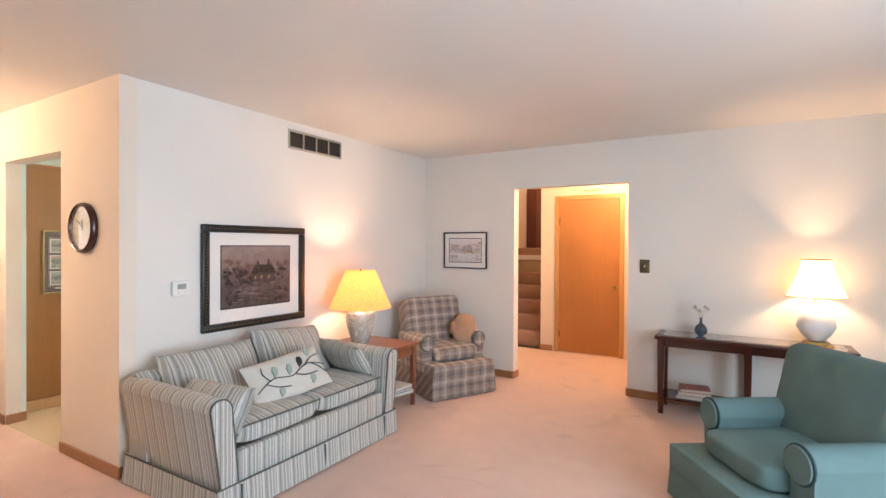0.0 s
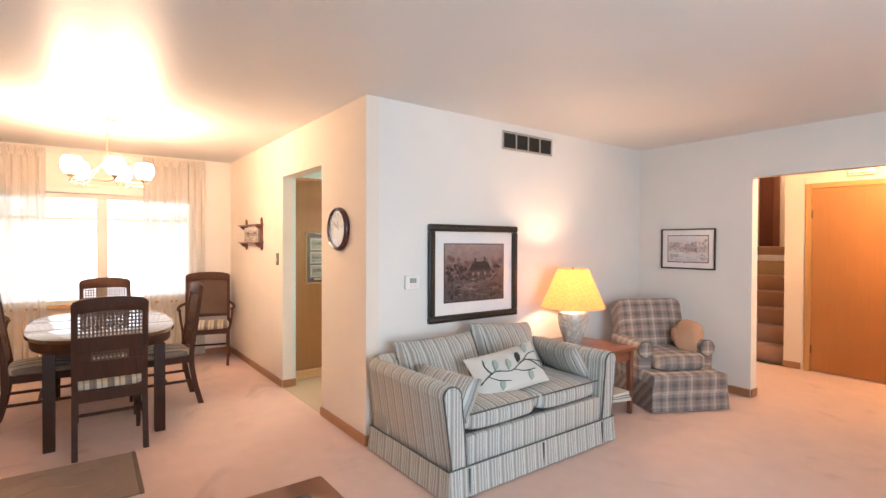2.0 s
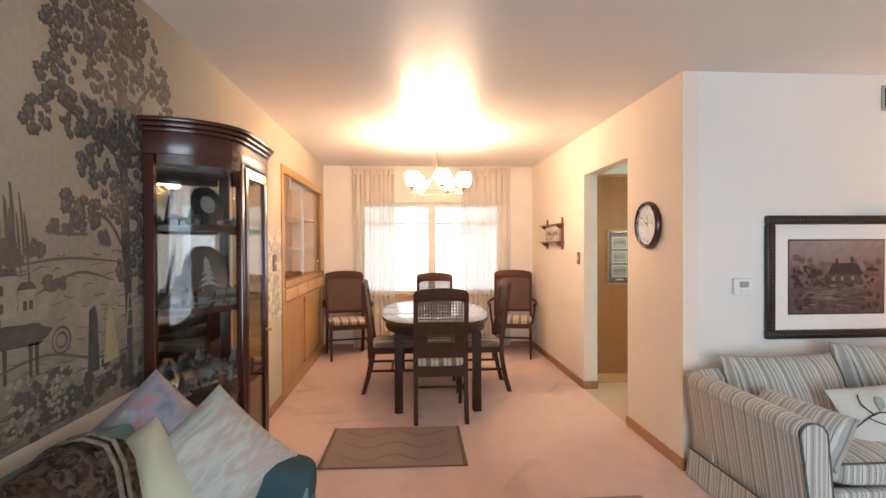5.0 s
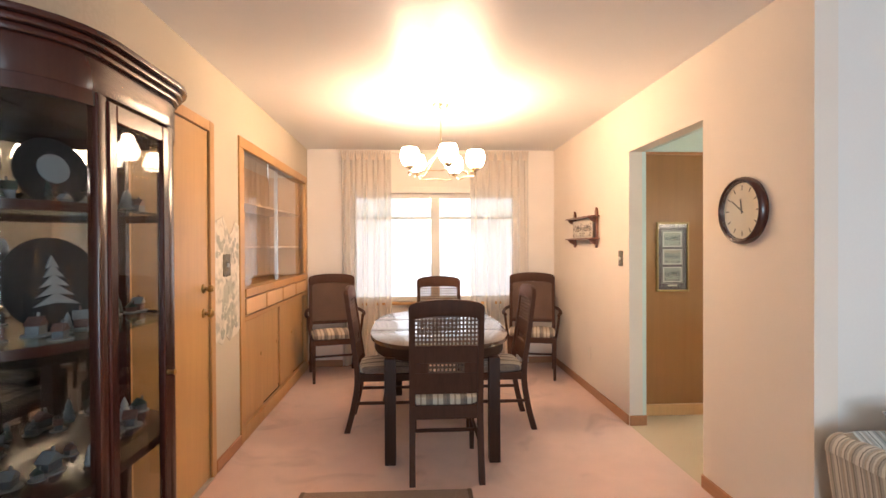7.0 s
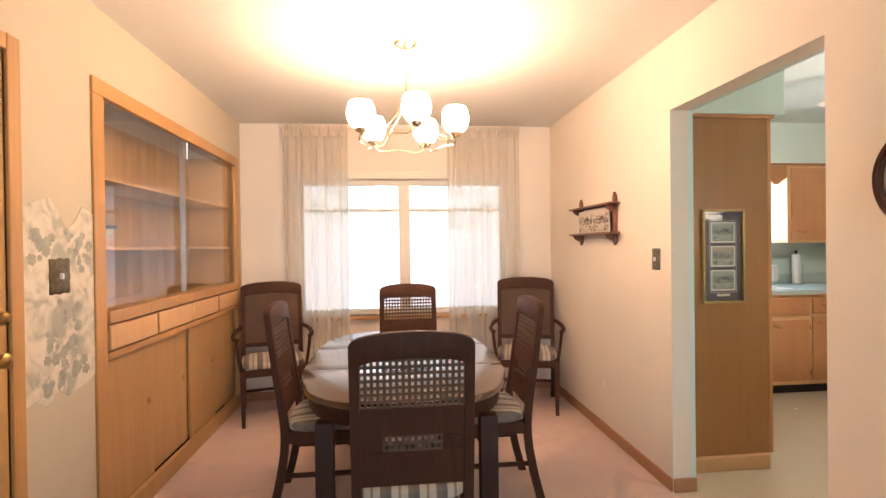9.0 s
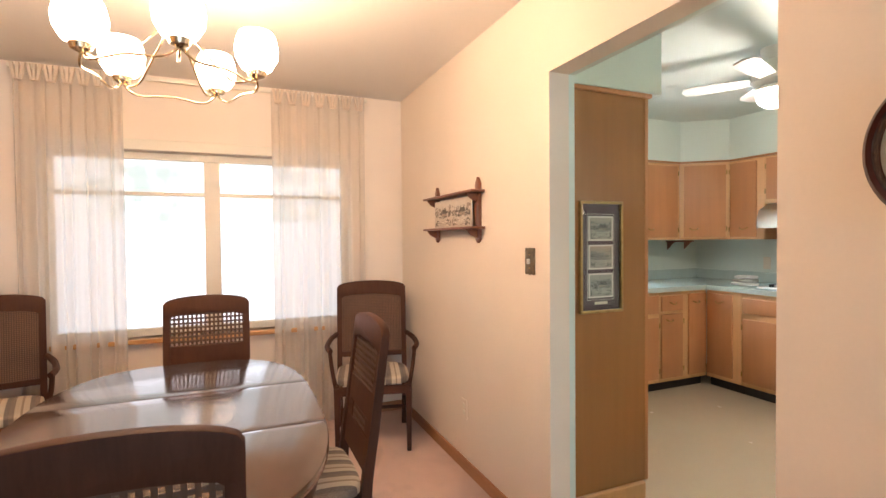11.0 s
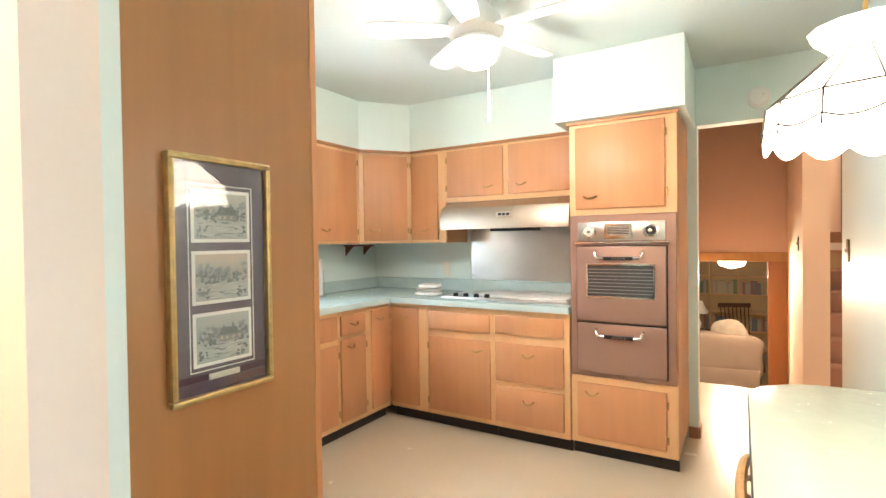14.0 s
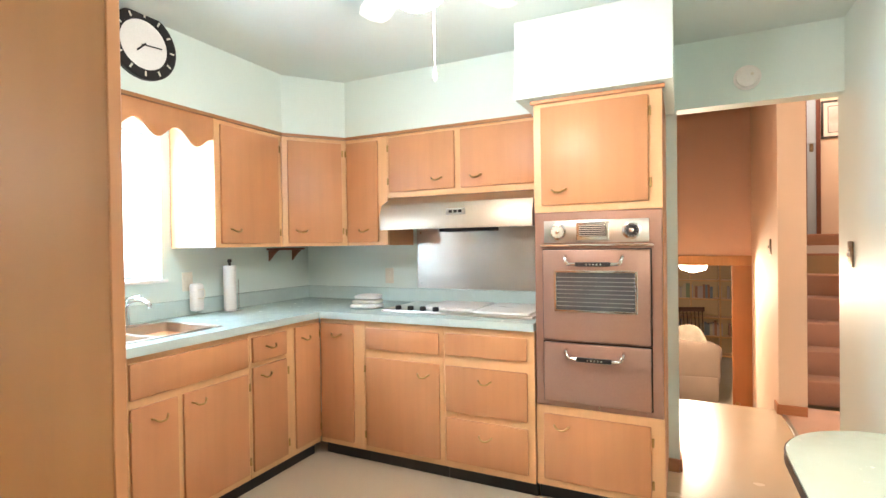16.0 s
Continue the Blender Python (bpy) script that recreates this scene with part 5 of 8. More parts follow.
wpart("window_frame", box(XW - 0.105, XW - 0.075, WY0, WY1, WZ1 - 0.05, WZ1, 0.004), m_sash)
for y0 in (WY0, 0.165, WY1 - 0.05):
    wpart("window_frame", box(XW - 0.105, XW - 0.07, y0, y0 + (0.10 if y0 == 0.165 else 0.05), WZ0 + 0.05, WZ1 - 0.05, 0.004), m_sash)
for y0, y1 in ((WY0 + 0.05, 0.165), (0.265, WY1 - 0.05)):
    wpart("meeting_rail", box(XW - 0.10, XW - 0.08, y0, y1, 1.66, 1.685, 0.003), m_sash)
    wpart("pane", box(XW - 0.093, XW - 0.089, y0, y1, WZ0 + 0.05, WZ1 - 0.05), m_glass).visible_shadow = False
for nm, a in (("casing", (WY0 - 0.06, WY1 + 0.06, WZ1, WZ1 + 0.07)), ("window_sill", (WY0 - 0.07, WY1 + 0.07, WZ0 - 0.03, WZ0))):
    wpart(nm, box(XW - 0.07 if nm[0] == "w" else XW, XW + (0.06 if nm[0] == "w" else 0.015), a[0], a[1], a[2], a[3], 0.004), m_sash if nm[0] == "c" else m_oak)
# outside: pale siding and foliage on a backdrop whose daylight is its own glow
k = Nodes("glowing_outdoors", 1.0)
row = k.math("FRACT", k.math("MULTIPLY", k.axis(2), 8.0))
sid = k.ramp(row, [(0.0, (0.55, 0.62, 0.68)), (0.12, (0.9, 0.95, 1.0)), (1.0, (1.0, 1.0, 1.0))])
lv = k.noise(5.0, 6.0)
fol = k.ramp(lv, [(0.4, (0.45, 0.52, 0.44)), (0.6, (0.95, 1.0, 1.0))])
up_ = k.math("GREATER_THAN", k.axis(2), 1.55)
em = k.n("Emission", Color=k.mix(k.math("MULTIPLY", up_, 0.8), sid, fol), Strength=2.0)
k.out(em.outputs[0])
m_out = k.m
struct("backdrop", box(-8.5, -8.46, -3.0, 5.2, -0.2, 3.4), m_out, "glowing backdrop of pale siding and foliage beyond the window", "backdrop")

# ---- sheer curtains ----
m_sheer = cloth_through("beige_sheer", (0.88, 0.81, 0.72), 0.30, 0.55)
m_pleat = plain("beige_curtain_heading", (0.68, 0.58, 0.47), 0.85)


def curtain(y0, y1, z0, z1, seed, x=XW + 0.075):
    t = thing("sheer_curtain", "pleated beige sheer curtain panel hanging to the floor", "curtain", (0, 0, 0), "window curtains")
    bm = bmesh.new()
    n = 150
    rows = []
    r = random.Random(seed)
    ph = [r.random() * 6 for _ in range(4)]
    for j, (z, spread) in enumerate(((z1, 0.35), (z1 - 0.07, 0.45), (z1 - 0.12, 0.7), ((z0 + z1) / 2, 1.0), (z0, 1.25))):
        row = []
        for i in range(n + 1):
            s = i / n
            w_ = 0.020 * math.sin(s * 58 + ph[0]) + 0.011 * math.sin(s * 23 + ph[1] + j * 0.15) + 0.006 * math.sin(s * 111 + ph[2])
            ys = y0 + (y1 - y0) * s + 0.010 * math.sin(s * 30 + ph[3]) * spread
            row.append(bm.verts.new((x + w_ * spread, ys, z)))
        rows.append(row)
    for a, c in zip(rows, rows[1:]):
        for i in range(n):
            bm.faces.new((a[i], a[i + 1], c[i + 1], c[i]))
    part("panel", bm, m_sheer, t)
    # pinch pleats
    for i in range(7):
        yy = y0 + (y1 - y0) * (i + 0.5) / 7
        bm = bmesh.new()
        for q in (-0.014, 0, 0.014):
            prism(bm, [(yy + q - 0.007, z1 - 0.09), (yy + q + 0.007, z1 - 0.09), (yy + q * 2.2 + 0.009, z1 + 0.01), (yy + q * 2.2 - 0.009, z1 + 0.01)], x + 0.005, x + 0.03, 0.003, axis="x")
        part("pleat", bm, m_pleat, t)
    return t


curtain(-0.84, -0.28, 0.03, 2.40, 1)
curtain(0.60, 1.27, 0.03, 2.40, 2)
rod = thing("curtain_rod", "thin cream curtain rod near the ceiling", "curtain rod", (0, 0, 0))
part("rail", box(XW + 0.055, XW + 0.07, -0.86, 1.29, 2.385, 2.41, 0.003), m_sash, rod)
for y in (-0.84, 0.21, 1.27):
    part("bracket", box(XW, XW + 0.055, y - 0.01, y + 0.01, 2.38, 2.41, 0.002), m_sash, rod)

# ---- chairs: local front towards -y, back at +y ----
m_chair = wood("dark_brown_chair_wood", (0.072, 0.030, 0.017), 0.6, 0.55, 2, 18, spec=0.12)
m_cane = plain("dark_cane", (0.10, 0.052, 0.028), 0.6, var=0.2, grain=120)
k = Nodes("close_woven_cane", 0.55, 0, 0.4)
wx = k.math("FRACT", k.math("MULTIPLY", k.axis(0), 90.0))
wz = k.math("FRACT", k.math("MULTIPLY", k.axis(2), 90.0))
wv = k.math("MULTIPLY", k.math("SINE", k.math("MULTIPLY", wx, 3.1416)), k.math("SINE", k.math("MULTIPLY", wz, 3.1416)))
k.color(k.mix(0.25, k.ramp(wv, [(0.1, (0.035, 0.017, 0.011)), (0.6, (0.15, 0.075, 0.042))]), k.ramp(k.noise(8.0), [(0.3, (0.06, 0.03, 0.02)), (0.7, (0.15, 0.08, 0.045))]))).bump(wv, 0.6, 0.003)
m_weave = k.m
SEATS = [(0.0, (0.16, 0.10, 0.06)), (0.2, (0.55, 0.45, 0.31)), (0.45, (0.26, 0.17, 0.10)), (0.55, (0.58, 0.48, 0.34)), (0.8, (0.11, 0.07, 0.045))]
m_seat = striped("brown_striped_seat", 0, 0.10, SEATS)


def back_y(z):
    """The lean of the chair's back."""
    return 0.20 + max(0.0, z - 0.42) * 0.13


def bent_leg(sx, w):
    """A back leg that sweeps out at the foot and rises as the back's stile."""
    pts = curve_pts([(sx * w, 0.275, 0.0), (sx * w, 0.225, 0.2), (sx * w, 0.20, 0.42), (sx * w, back_y(0.7), 0.7), (sx * w, back_y(1.0), 1.0)], 5)
    bm = bmesh.new()
    rings = []
    for p in pts:
        a = 0.017
        d = 0.021 - 0.006 * p.z
        rings.append([bm.verts.new((p.x + i * a, p.y + j * d, p.z)) for i, j in ((-1, -1), (1, -1), (1, 1), (-1, 1))])
    for a, c in zip(rings, rings[1:]):
        for i in range(4):
            bm.faces.new((a[i], a[(i + 1) % 4], c[(i + 1) % 4], c[i]))
    bm.faces.new(rings[0]), bm.faces.new(rings[-1])
    bmesh.ops.recalc_face_normals(bm, faces=bm.faces)
    return bm


def lattice(w, z0, z1, pitch, strip, flat=0.0035):
    """Woven cane with open holes, following the lean of the back."""
    bm = bmesh.new()
    nx, nz = int(w / pitch), int((z1 - z0) / pitch)
    for i in range(nx + 1):
        x = -w / 2 + w * i / nx
        vs = [[bm.verts.new((x + a, back_y(z) + dy, z)) for a, dy in ((-strip, -flat), (strip, -flat), (strip, flat), (-strip, flat))] for z in (z0, (z0 + z1) / 2, z1)]
        for a, c in zip(vs, vs[1:]):
            for q in range(4):
                bm.faces.new((a[q], a[(q + 1) % 4], c[(q + 1) % 4], c[q]))
    for j in range(nz + 1):
        z = z0 + (z1 - z0) * j / nz
        yb = back_y(z)
        bx(bm, -w / 2, w / 2, yb - flat * 1.3, yb + flat * 0.6, z - strip, z + strip)
    return bm


def dining_chair(m, arms=False):
    t = thing("dining_chair", "dark wooden dining armchair with a cane back and striped seat" if arms else "dark wooden dining chair with a cane back and striped seat", "chair", m,
              "corner armchairs" if arms else "chairs round the table")
    hw = 0.245 if arms else 0.215
    for s in (-1, 1):
        part("back_leg", bent_leg(s, hw - 0.017), m_chair, t)
        bm = bmesh.new()
        lo = [bm.verts.new((s * (hw - 0.02) + a * 0.013, -0.215 + c * 0.013, 0)) for a, c in ((-1, -1), (1, -1), (1, 1), (-1, 1))]
        hi = [bm.verts.new((s * (hw - 0.02) + a * 0.02, -0.205 + c * 0.02, 0.42)) for a, c in ((-1, -1), (1, -1), (1, 1), (-1, 1))]
        bm.faces.new(lo[::-1]), bm.faces.new(hi)
        for i in range(4):
            bm.faces.new((lo[i], lo[(i + 1) % 4], hi[(i + 1) % 4], hi[i]))
        part("front_leg", bm, m_chair, t)
        part("stretcher", box(s * (hw - 0.02) - 0.009, s * (hw - 0.02) + 0.009, -0.21, 0.215, 0.20, 0.222, 0.003), m_chair, t)
        part("seat_rail", box(s * (hw - 0.02) - 0.012, s * (hw - 0.02) + 0.012, -0.2, 0.2, 0.37, 0.425, 0.003), m_chair, t)
    part("stretcher", box(-hw + 0.02, hw - 0.02, 0.0, 0.02, 0.202, 0.222, 0.003), m_chair, t)
    part("front_rail", box(-hw + 0.03, hw - 0.03, -0.225, -0.20, 0.37, 0.425, 0.003), m_chair, t)
    part("back_rail", box(-hw + 0.03, hw - 0.03, 0.19, 0.212, 0.35, 0.43, 0.003), m_chair, t)
    part("seat", cushion(bmesh.new(), hw * 2 - 0.02, 0.42, 0.09, pose(0, -0.01, 0.45), e=5, crown=0.3, n=10), m_seat, t, "striped woven seat pad")
    # arched top rail
    ol = [(-hw, 0.94), (-hw, 1.01)] + [(hw * 0.98 * math.sin(-math.pi / 2 + math.pi * i / 12) , 1.015 + 0.04 * math.cos(-math.pi / 2 + math.pi * i / 12)) for i in range(13)] + [(hw, 1.01), (hw, 0.94)]
    ol += [(hw * 0.85 * math.cos(math.pi * i / 8), 0.935 + 0.025 * math.sin(math.pi * i / 8)) for i in range(9)]
    bm = prism(bmesh.new(), ol, -0.016, 0.016, 0.004, axis="y")
    for v in bm.verts:
        v.co.y += back_y(v.co.z)
    part("top_rail", bm, m_chair, t)
    if arms:
        part("cross_rail", box(-hw + 0.03, hw - 0.03, back_y(0.53) - 0.010, back_y(0.53) + 0.010, 0.52, 0.555, 0.003), m_chair, t)
        bm = bx(bmesh.new(), -hw + 0.032, hw - 0.032, -0.005, 0.005, 0.55, 0.958)
        for v in bm.verts:
            v.co.y += back_y(v.co.z)
        part("cane_panel", bm, m_weave, t, "close woven cane panel")
    else:
        for z, h, x0, x1 in ((0.685, 0.10, -hw + 0.03, hw - 0.03), (0.50, 0.125, -hw + 0.03, hw - 0.03), (0.625, 0.06, -hw + 0.03, -0.105), (0.625, 0.06, 0.105, hw - 0.03)):
            bm = bx(bmesh.new(), x0, x1, -0.009, 0.009, z, z + h, 0.002)
            for v in bm.verts:
                v.co.y += back_y(v.co.z)
            part("back_board", bm, m_chair, t)
        part("cane_panel", lattice(2 * hw - 0.064, 0.785, 0.955, 0.0215, 0.0054), m_cane, t, "open woven cane panel")["kind"] = "stuff"
        part("cane_panel", lattice(0.205, 0.628, 0.683, 0.0215, 0.0054), m_cane, t, "open woven cane panel")["kind"] = "stuff"
    if arms:
        for s in (-1, 1):
            arm = part("armrest", tube(bmesh.new(), curve_pts([(s * (hw + 0.0), back_y(0.68), 0.68), (s * (hw + 0.035), 0.06, 0.675), (s * (hw + 0.045), -0.10, 0.66), (s * (hw + 0.02), -0.17, 0.645)], 5), 0.017, 8), m_chair, t)
            part("arm_post", tube(bmesh.new(), curve_pts([(s * (hw + 0.028), -0.13, 0.655), (s * (hw + 0.02), -0.10, 0.54), (s * (hw - 0.005), -0.12, 0.40)], 4), 0.013, 8), m_chair, arm)
    return t


TC = (-4.78, 0.145)
ch = dining_chair(pose(-4.055, 0.155, 0, 0, 0, -90))
copy_thing(ch, pose(-5.60, 0.21, 0, 0, 0, 90))
copy_thing(ch, pose(-4.80, -0.245, 0, 0, 0, 180))
copy_thing(ch, pose(-4.78, 0.575, 0, 0, 0, 0))
ac = dining_chair(pose(-6.17, -0.86, 0, 0, 0, 105), True)
copy_thing(ac, pose(-6.10, 1.20, 0, 0, 0, 76))

# ---- table ----
tb = thing("dining_table", "dark walnut oval dining table with a glossy top", "table", pose(TC[0], TC[1], 0))
ol = []
for i in range(72):
    a = 2 * math.pi * i / 72
    c, s = math.cos(a), math.sin(a)
    r = (abs(c) ** 3.0 + abs(s) ** 3.0) ** (-1 / 3.0)
    ol.append((c * r * 0.81, s * r * 0.49))


def cut(outline, x0, x1):
    """The part of the outline between x0 and x1."""
    top = sorted([p for p in outline if x0 < p[0] < x1 and p[1] >= 0], key=lambda p: p[0])
    bot = sorted([p for p in outline if x0 < p[0] < x1 and p[1] < 0], key=lambda p: -p[0])
    def yat(x, up):
        k_ = max(0.0, 1 - abs(x / 0.81) ** 3) ** (1 / 3) * 0.49
        return k_ if up else -k_
    a = [(x0, yat(x0, True))] if abs(x0) < 0.8 else []
    c = [(x1, yat(x1, True)), (x1, yat(x1, False))] if abs(x1) < 0.8 else []
    e_ = [(x0, yat(x0, False))] if abs(x0) < 0.8 else []
    return a + top + c + bot + e_


for x0, x1 in ((-0.9, -0.2515), (-0.2485, 0.2485), (0.2515, 0.9)):
    part("leaf_board", prism(bmesh.new(), cut(ol, x0, x1), 0.722, 0.75, 0.004), m_table, tb)
part("apron", prism(bmesh.new(), [(x * 0.955, y * 0.94) for x, y in ol], 0.645, 0.7215, 0.002), m_dark, tb)
for x in (-0.71, 0.71):
    for y in (-0.325, 0.325):
        part("leg", prism(bmesh.new(), [(x + a * 0.034, y + c * 0.034) for a, c in ((-1, -1), (1, -1), (1, 1), (-1, 1))], 0, 0.66, 0.006), m_dark, tb)

# ---- chandelier ----
CX, CY = -4.755, 0.18
chd = thing("chandelier", "brushed brass chandelier with five lit white glass globes", "chandelier", pose(CX, CY, 0))
part("canopy", lathe(bmesh.new(), [(0.065, 2.44), (0.065, 2.425), (0.05, 2.41), (0.012, 2.405)], 24), m_brushed, chd)
part("stem", tube(bmesh.new(), [(0, 0, 2.41), (0, 0, 2.102)], 0.006, 8), m_brushed, chd)
part("hub", lathe(bmesh.new(), [(0.006, 2.122), (0.028, 2.102), (0.03, 2.072), (0.012, 2.052)], 20), m_brushed, chd)
m_globe = glow("lit_opal_glass", (1.0, 0.73, 0.47), 54.0)
GR = 0.262
for i in range(5):
    a = 2 * math.pi * i / 5 + 0.15
    dx, dy = math.cos(a), math.sin(a)
    arm = part("arm", tube(bmesh.new(), curve_pts([(dx * 0.02, dy * 0.02, 2.082), (dx * 0.09, dy * 0.09, 2.002), (dx * 0.18, dy * 0.18, 1.907), (dx * GR, dy * GR, 1.922)], 6), 0.0042, 8), m_brushed, chd)
    a2 = 2 * math.pi * (i + 1) / 5 + 0.15
    mid = (a + a2) / 2
    part("scroll", tube(bmesh.new(), curve_pts([(dx * GR, dy * GR, 1.922), (math.cos(a * 0.7 + mid * 0.3) * GR * 0.98, math.sin(a * 0.7 + mid * 0.3) * GR * 0.98, 1.89), (math.cos(mid) * GR * 0.9, math.sin(mid) * GR * 0.9, 1.9), (math.cos(a2 * 0.7 + mid * 0.3) * GR * 0.98, math.sin(a2 * 0.7 + mid * 0.3) * GR * 0.98, 1.89), (math.cos(a2) * GR, math.sin(a2) * GR, 1.922)], 5), 0.0042, 8), m_brushed, chd)
    part("holder", lathe(bmesh.new(), [(0.008, 1.917), (0.028, 1.927), (0.033, 1.944)], 16, (dx * GR, dy * GR, 0)), m_brushed, arm)
    part("globe", lathe(bmesh.new(), [(0.028, 1.942), (0.05, 1.954), (0.069, 1.987), (0.073, 2.022), (0.066, 2.057), (0.056, 2.077)], 24, (dx * GR, dy * GR, 0), cap=False), m_globe, arm, "lit opal glass globe")
    lamp("chandelier_bulb", "POINT", (CX + dx * GR, CY + dy * GR, 2.097), 12, WARM, 0.04)

# ---- wall clock ----
m_clockface = plain("aged_clock_face", (0.62, 0.57, 0.45), 0.6, var=0.06)
wc = thing("wall_clock", "round dark wooden wall clock with a cream face", "clock", pose(-3.302, YD, 1.52) @ Matrix.Scale(0.955, 4))
part("rim", lathe(bmesh.new(), [(0.168, 0.0), (0.172, -0.015), (0.168, -0.034), (0.158, -0.044), (0.149, -0.040), (0.144, -0.02), (0.142, -0.02)], 48, axis="y", cap=False), m_cherry, wc)
part("face", lathe(bmesh.new(), [(0.145, -0.012), (0.145, -0.018)], 48, axis="y"), m_clockface, wc)
part("crystal", lathe(bmesh.new(), [(0.145, -0.034), (0.145, -0.036)], 48, axis="y"), m_picglass, wc).visible_shadow = False
for i in range(12):
    a = math.pi * i / 6
    part("hour_mark", box(-0.003, 0.003, -0.0005, 0.0005, 0.104, 0.128), m_black, wc, "", pose(0, -0.0187, 0, 0, math.degrees(a), 0))
for nm, a, ln, wd in (("hour_pointer", -8, 0.06, 0.005), ("minute_pointer", -55, 0.095, 0.004)):
    part(nm, box(-wd, wd, -0.001, 0.001, -0.015, ln, 0.0005), m_black, wc, "", pose(0, -0.022, 0, 0, a, 0))

# ---- plate rail with a long print ----
rk = thing("wall_rack", "small dark wooden wall rack holding a long village print", "wall shelf", pose(-5.53, YD, 1.5))
for z in (-0.095, 0.10):
    part("shelf", box(-0.36, 0.36, -0.085, -0.005, z, z + 0.014, 0.003), m_redwood, rk)
for x in (-0.29, 0.29):
    part("upright", prism(bmesh.new(), [(x - 0.022, -0.15), (x, -0.17), (x + 0.022, -0.15), (x + 0.022, 0.15), (x, 0.185), (x - 0.022, 0.15)], -0.02, 0, 0.003, axis="y"), m_redwood, rk)
    for z in (-0.095, 0.10):
        part("bracket", prism(bmesh.new(), [(-0.02, z - 0.05), (-0.02, z), (-0.085, z), (-0.06, z - 0.03)], x - 0.007, x + 0.007, 0.002, axis="x"), m_redwood, rk)
art_v = sky_ground("long_village_ground", (0.74, 0.68, 0.58), (0.60, 0.52, 0.43), (0.55, 0.48, 0.39), -0.09, 0.10)
part("print", box(-0.265, 0.265, -0.04, -0.032, -0.079, 0.085, 0.001), art_v, rk, "long village print")
landscape(rk, -0.13, 0.003, 0.26, 0.15, -0.0405, 31, (ink("sepia_far_trees", (0.40, 0.33, 0.27)), ink("sepia_trees", (0.15, 0.125, 0.10)), ink("sepia_house", (0.34, 0.26, 0.20)), ink("pale_lane", (0.74, 0.68, 0.58), 0.1), ink("sepia_pane", (0.66, 0.50, 0.34))))
landscape(rk, 0.13, 0.003, 0.26, 0.15, -0.0405, 32, (bpy.data.materials["sepia_far_trees"], bpy.data.materials["sepia_trees"], bpy.data.materials["sepia_house"], bpy.data.materials["pale_lane"], bpy.data.materials["sepia_pane"]))
switch(pose(-4.745, YD, 1.25), w=0.075, h=0.12)
ou = thing("wall_outlet", "cream double wall outlet low on the wall", "outlet", pose(-5.45, YD, 0.36))
part("plate", box(-0.035, 0.035, -0.006, 0, -0.057, 0.057, 0.002), m_cream, ou)
for z in (-0.02, 0.02):
    part("socket", box(-0.014, 0.014, -0.0085, -0.005, z - 0.013, z + 0.013, 0.003), m_offwhite, ou)

# ---- side door in the south wall ----
door = struct("door_1", box(SX0 + 0.002, SX1 - 0.002, YS - 0.046, YS - 0.003, 0.012, SZ - 0.003, 0.002), m_sidedoor, "closed varnished flush wooden door with brass knob", "door")
for z, r in ((0.98, 0.026), (1.12, 0.022)):
    part("door_handle", lathe(bmesh.new(), [(0.028, -0.003), (0.026, 0.004), (0.010, 0.007), (0.010, 0.026), (r, 0.028), (r, 0.045), (0.012, 0.055)], 18, (SX0 + 0.07, YS, z), "y"), m_brass, door, "brass knob")
bm = bmesh.new()
cas = 0.06
fr = struct("door_frame_1", box(SX0 - cas, SX0, YS - 0.10, YS + 0.012, 0, SZ + cas, 0.003), m_oak, "honey wood door casing", "door frame")
part("casing_leg", box(SX1, SX1 + cas, YS - 0.10, YS + 0.012, 0, SZ + cas, 0.003), m_oak, fr)
part("casing_head", box(SX0, SX1, YS - 0.10, YS + 0.0115, SZ, SZ + cas, 0.003), m_oak, fr)
part("door_sill", box(SX0, SX1, YS - 0.10, YS + 0.02, 0.0, 0.011, 0.003), m_steel, fr)
struct("side_passage", box(SX0 - 0.1, SX1 + 0.1, YS - 0.20, YS - 0.13, -0.1, SZ + 0.1), m_cream, "plain wall closing the passage behind the door", "wall")
switch(pose(-4.20, YS, 1.24, 0, 0, 180), w=0.12, h=0.14)

# ---- built-in hutch ----
FYh = YS + 0.012    # face of the hutch
hu = thing("built_in_hutch", "built-in honey wood china hutch with sliding glass and drawers", "cabinet", (0, 0, 0))
m_hutch = wood("hutch_birch", (0.50, 0.29, 0.12), 0.75, 0.4, 2, 8)
part("carcass", box(HX0, HX1, YS - 0.40, YS - 0.395, 0.0, 2.10), m_hutch, hu)
for x0, x1 in ((HX1 - 0.02, HX1), (HX0, HX0 + 0.02)):
    part("side_board", box(x0, x1, YS - 0.39, YS, 0.0, 2.105), m_hutch, hu)
for nm, a in (("stile", (HX1 - 0.07, HX1 + 0.015, 0.0, 2.04)), ("stile", (HX0 - 0.015, HX0 + 0.07, 0.0, 2.04)), ("head_rail", (HX0 - 0.015, HX1 + 0.015, 2.04, 2.115)),
              ("counter_rail", (HX0 + 0.07, HX1 - 0.07, 1.0, 1.06)), ("drawer_rail", (HX0 + 0.07, HX1 - 0.07, 0.83, 0.865)), ("kick_board", (HX0 + 0.07, HX1 - 0.07, 0.0, 0.10))):
    part(nm, box(a[0], a[1], YS - 0.02, FYh + (0.012 if nm == "counter_rail" else 0), a[2], a[3], 0.003), m_oak, hu)
for z in (0.10, 1.0, 1.34, 1.68):
    part("shelf", box(HX0 + 0.02, HX1 - 0.02, YS - 0.39, YS - 0.06, z, z + 0.018, 0.002), m_hutch, hu)
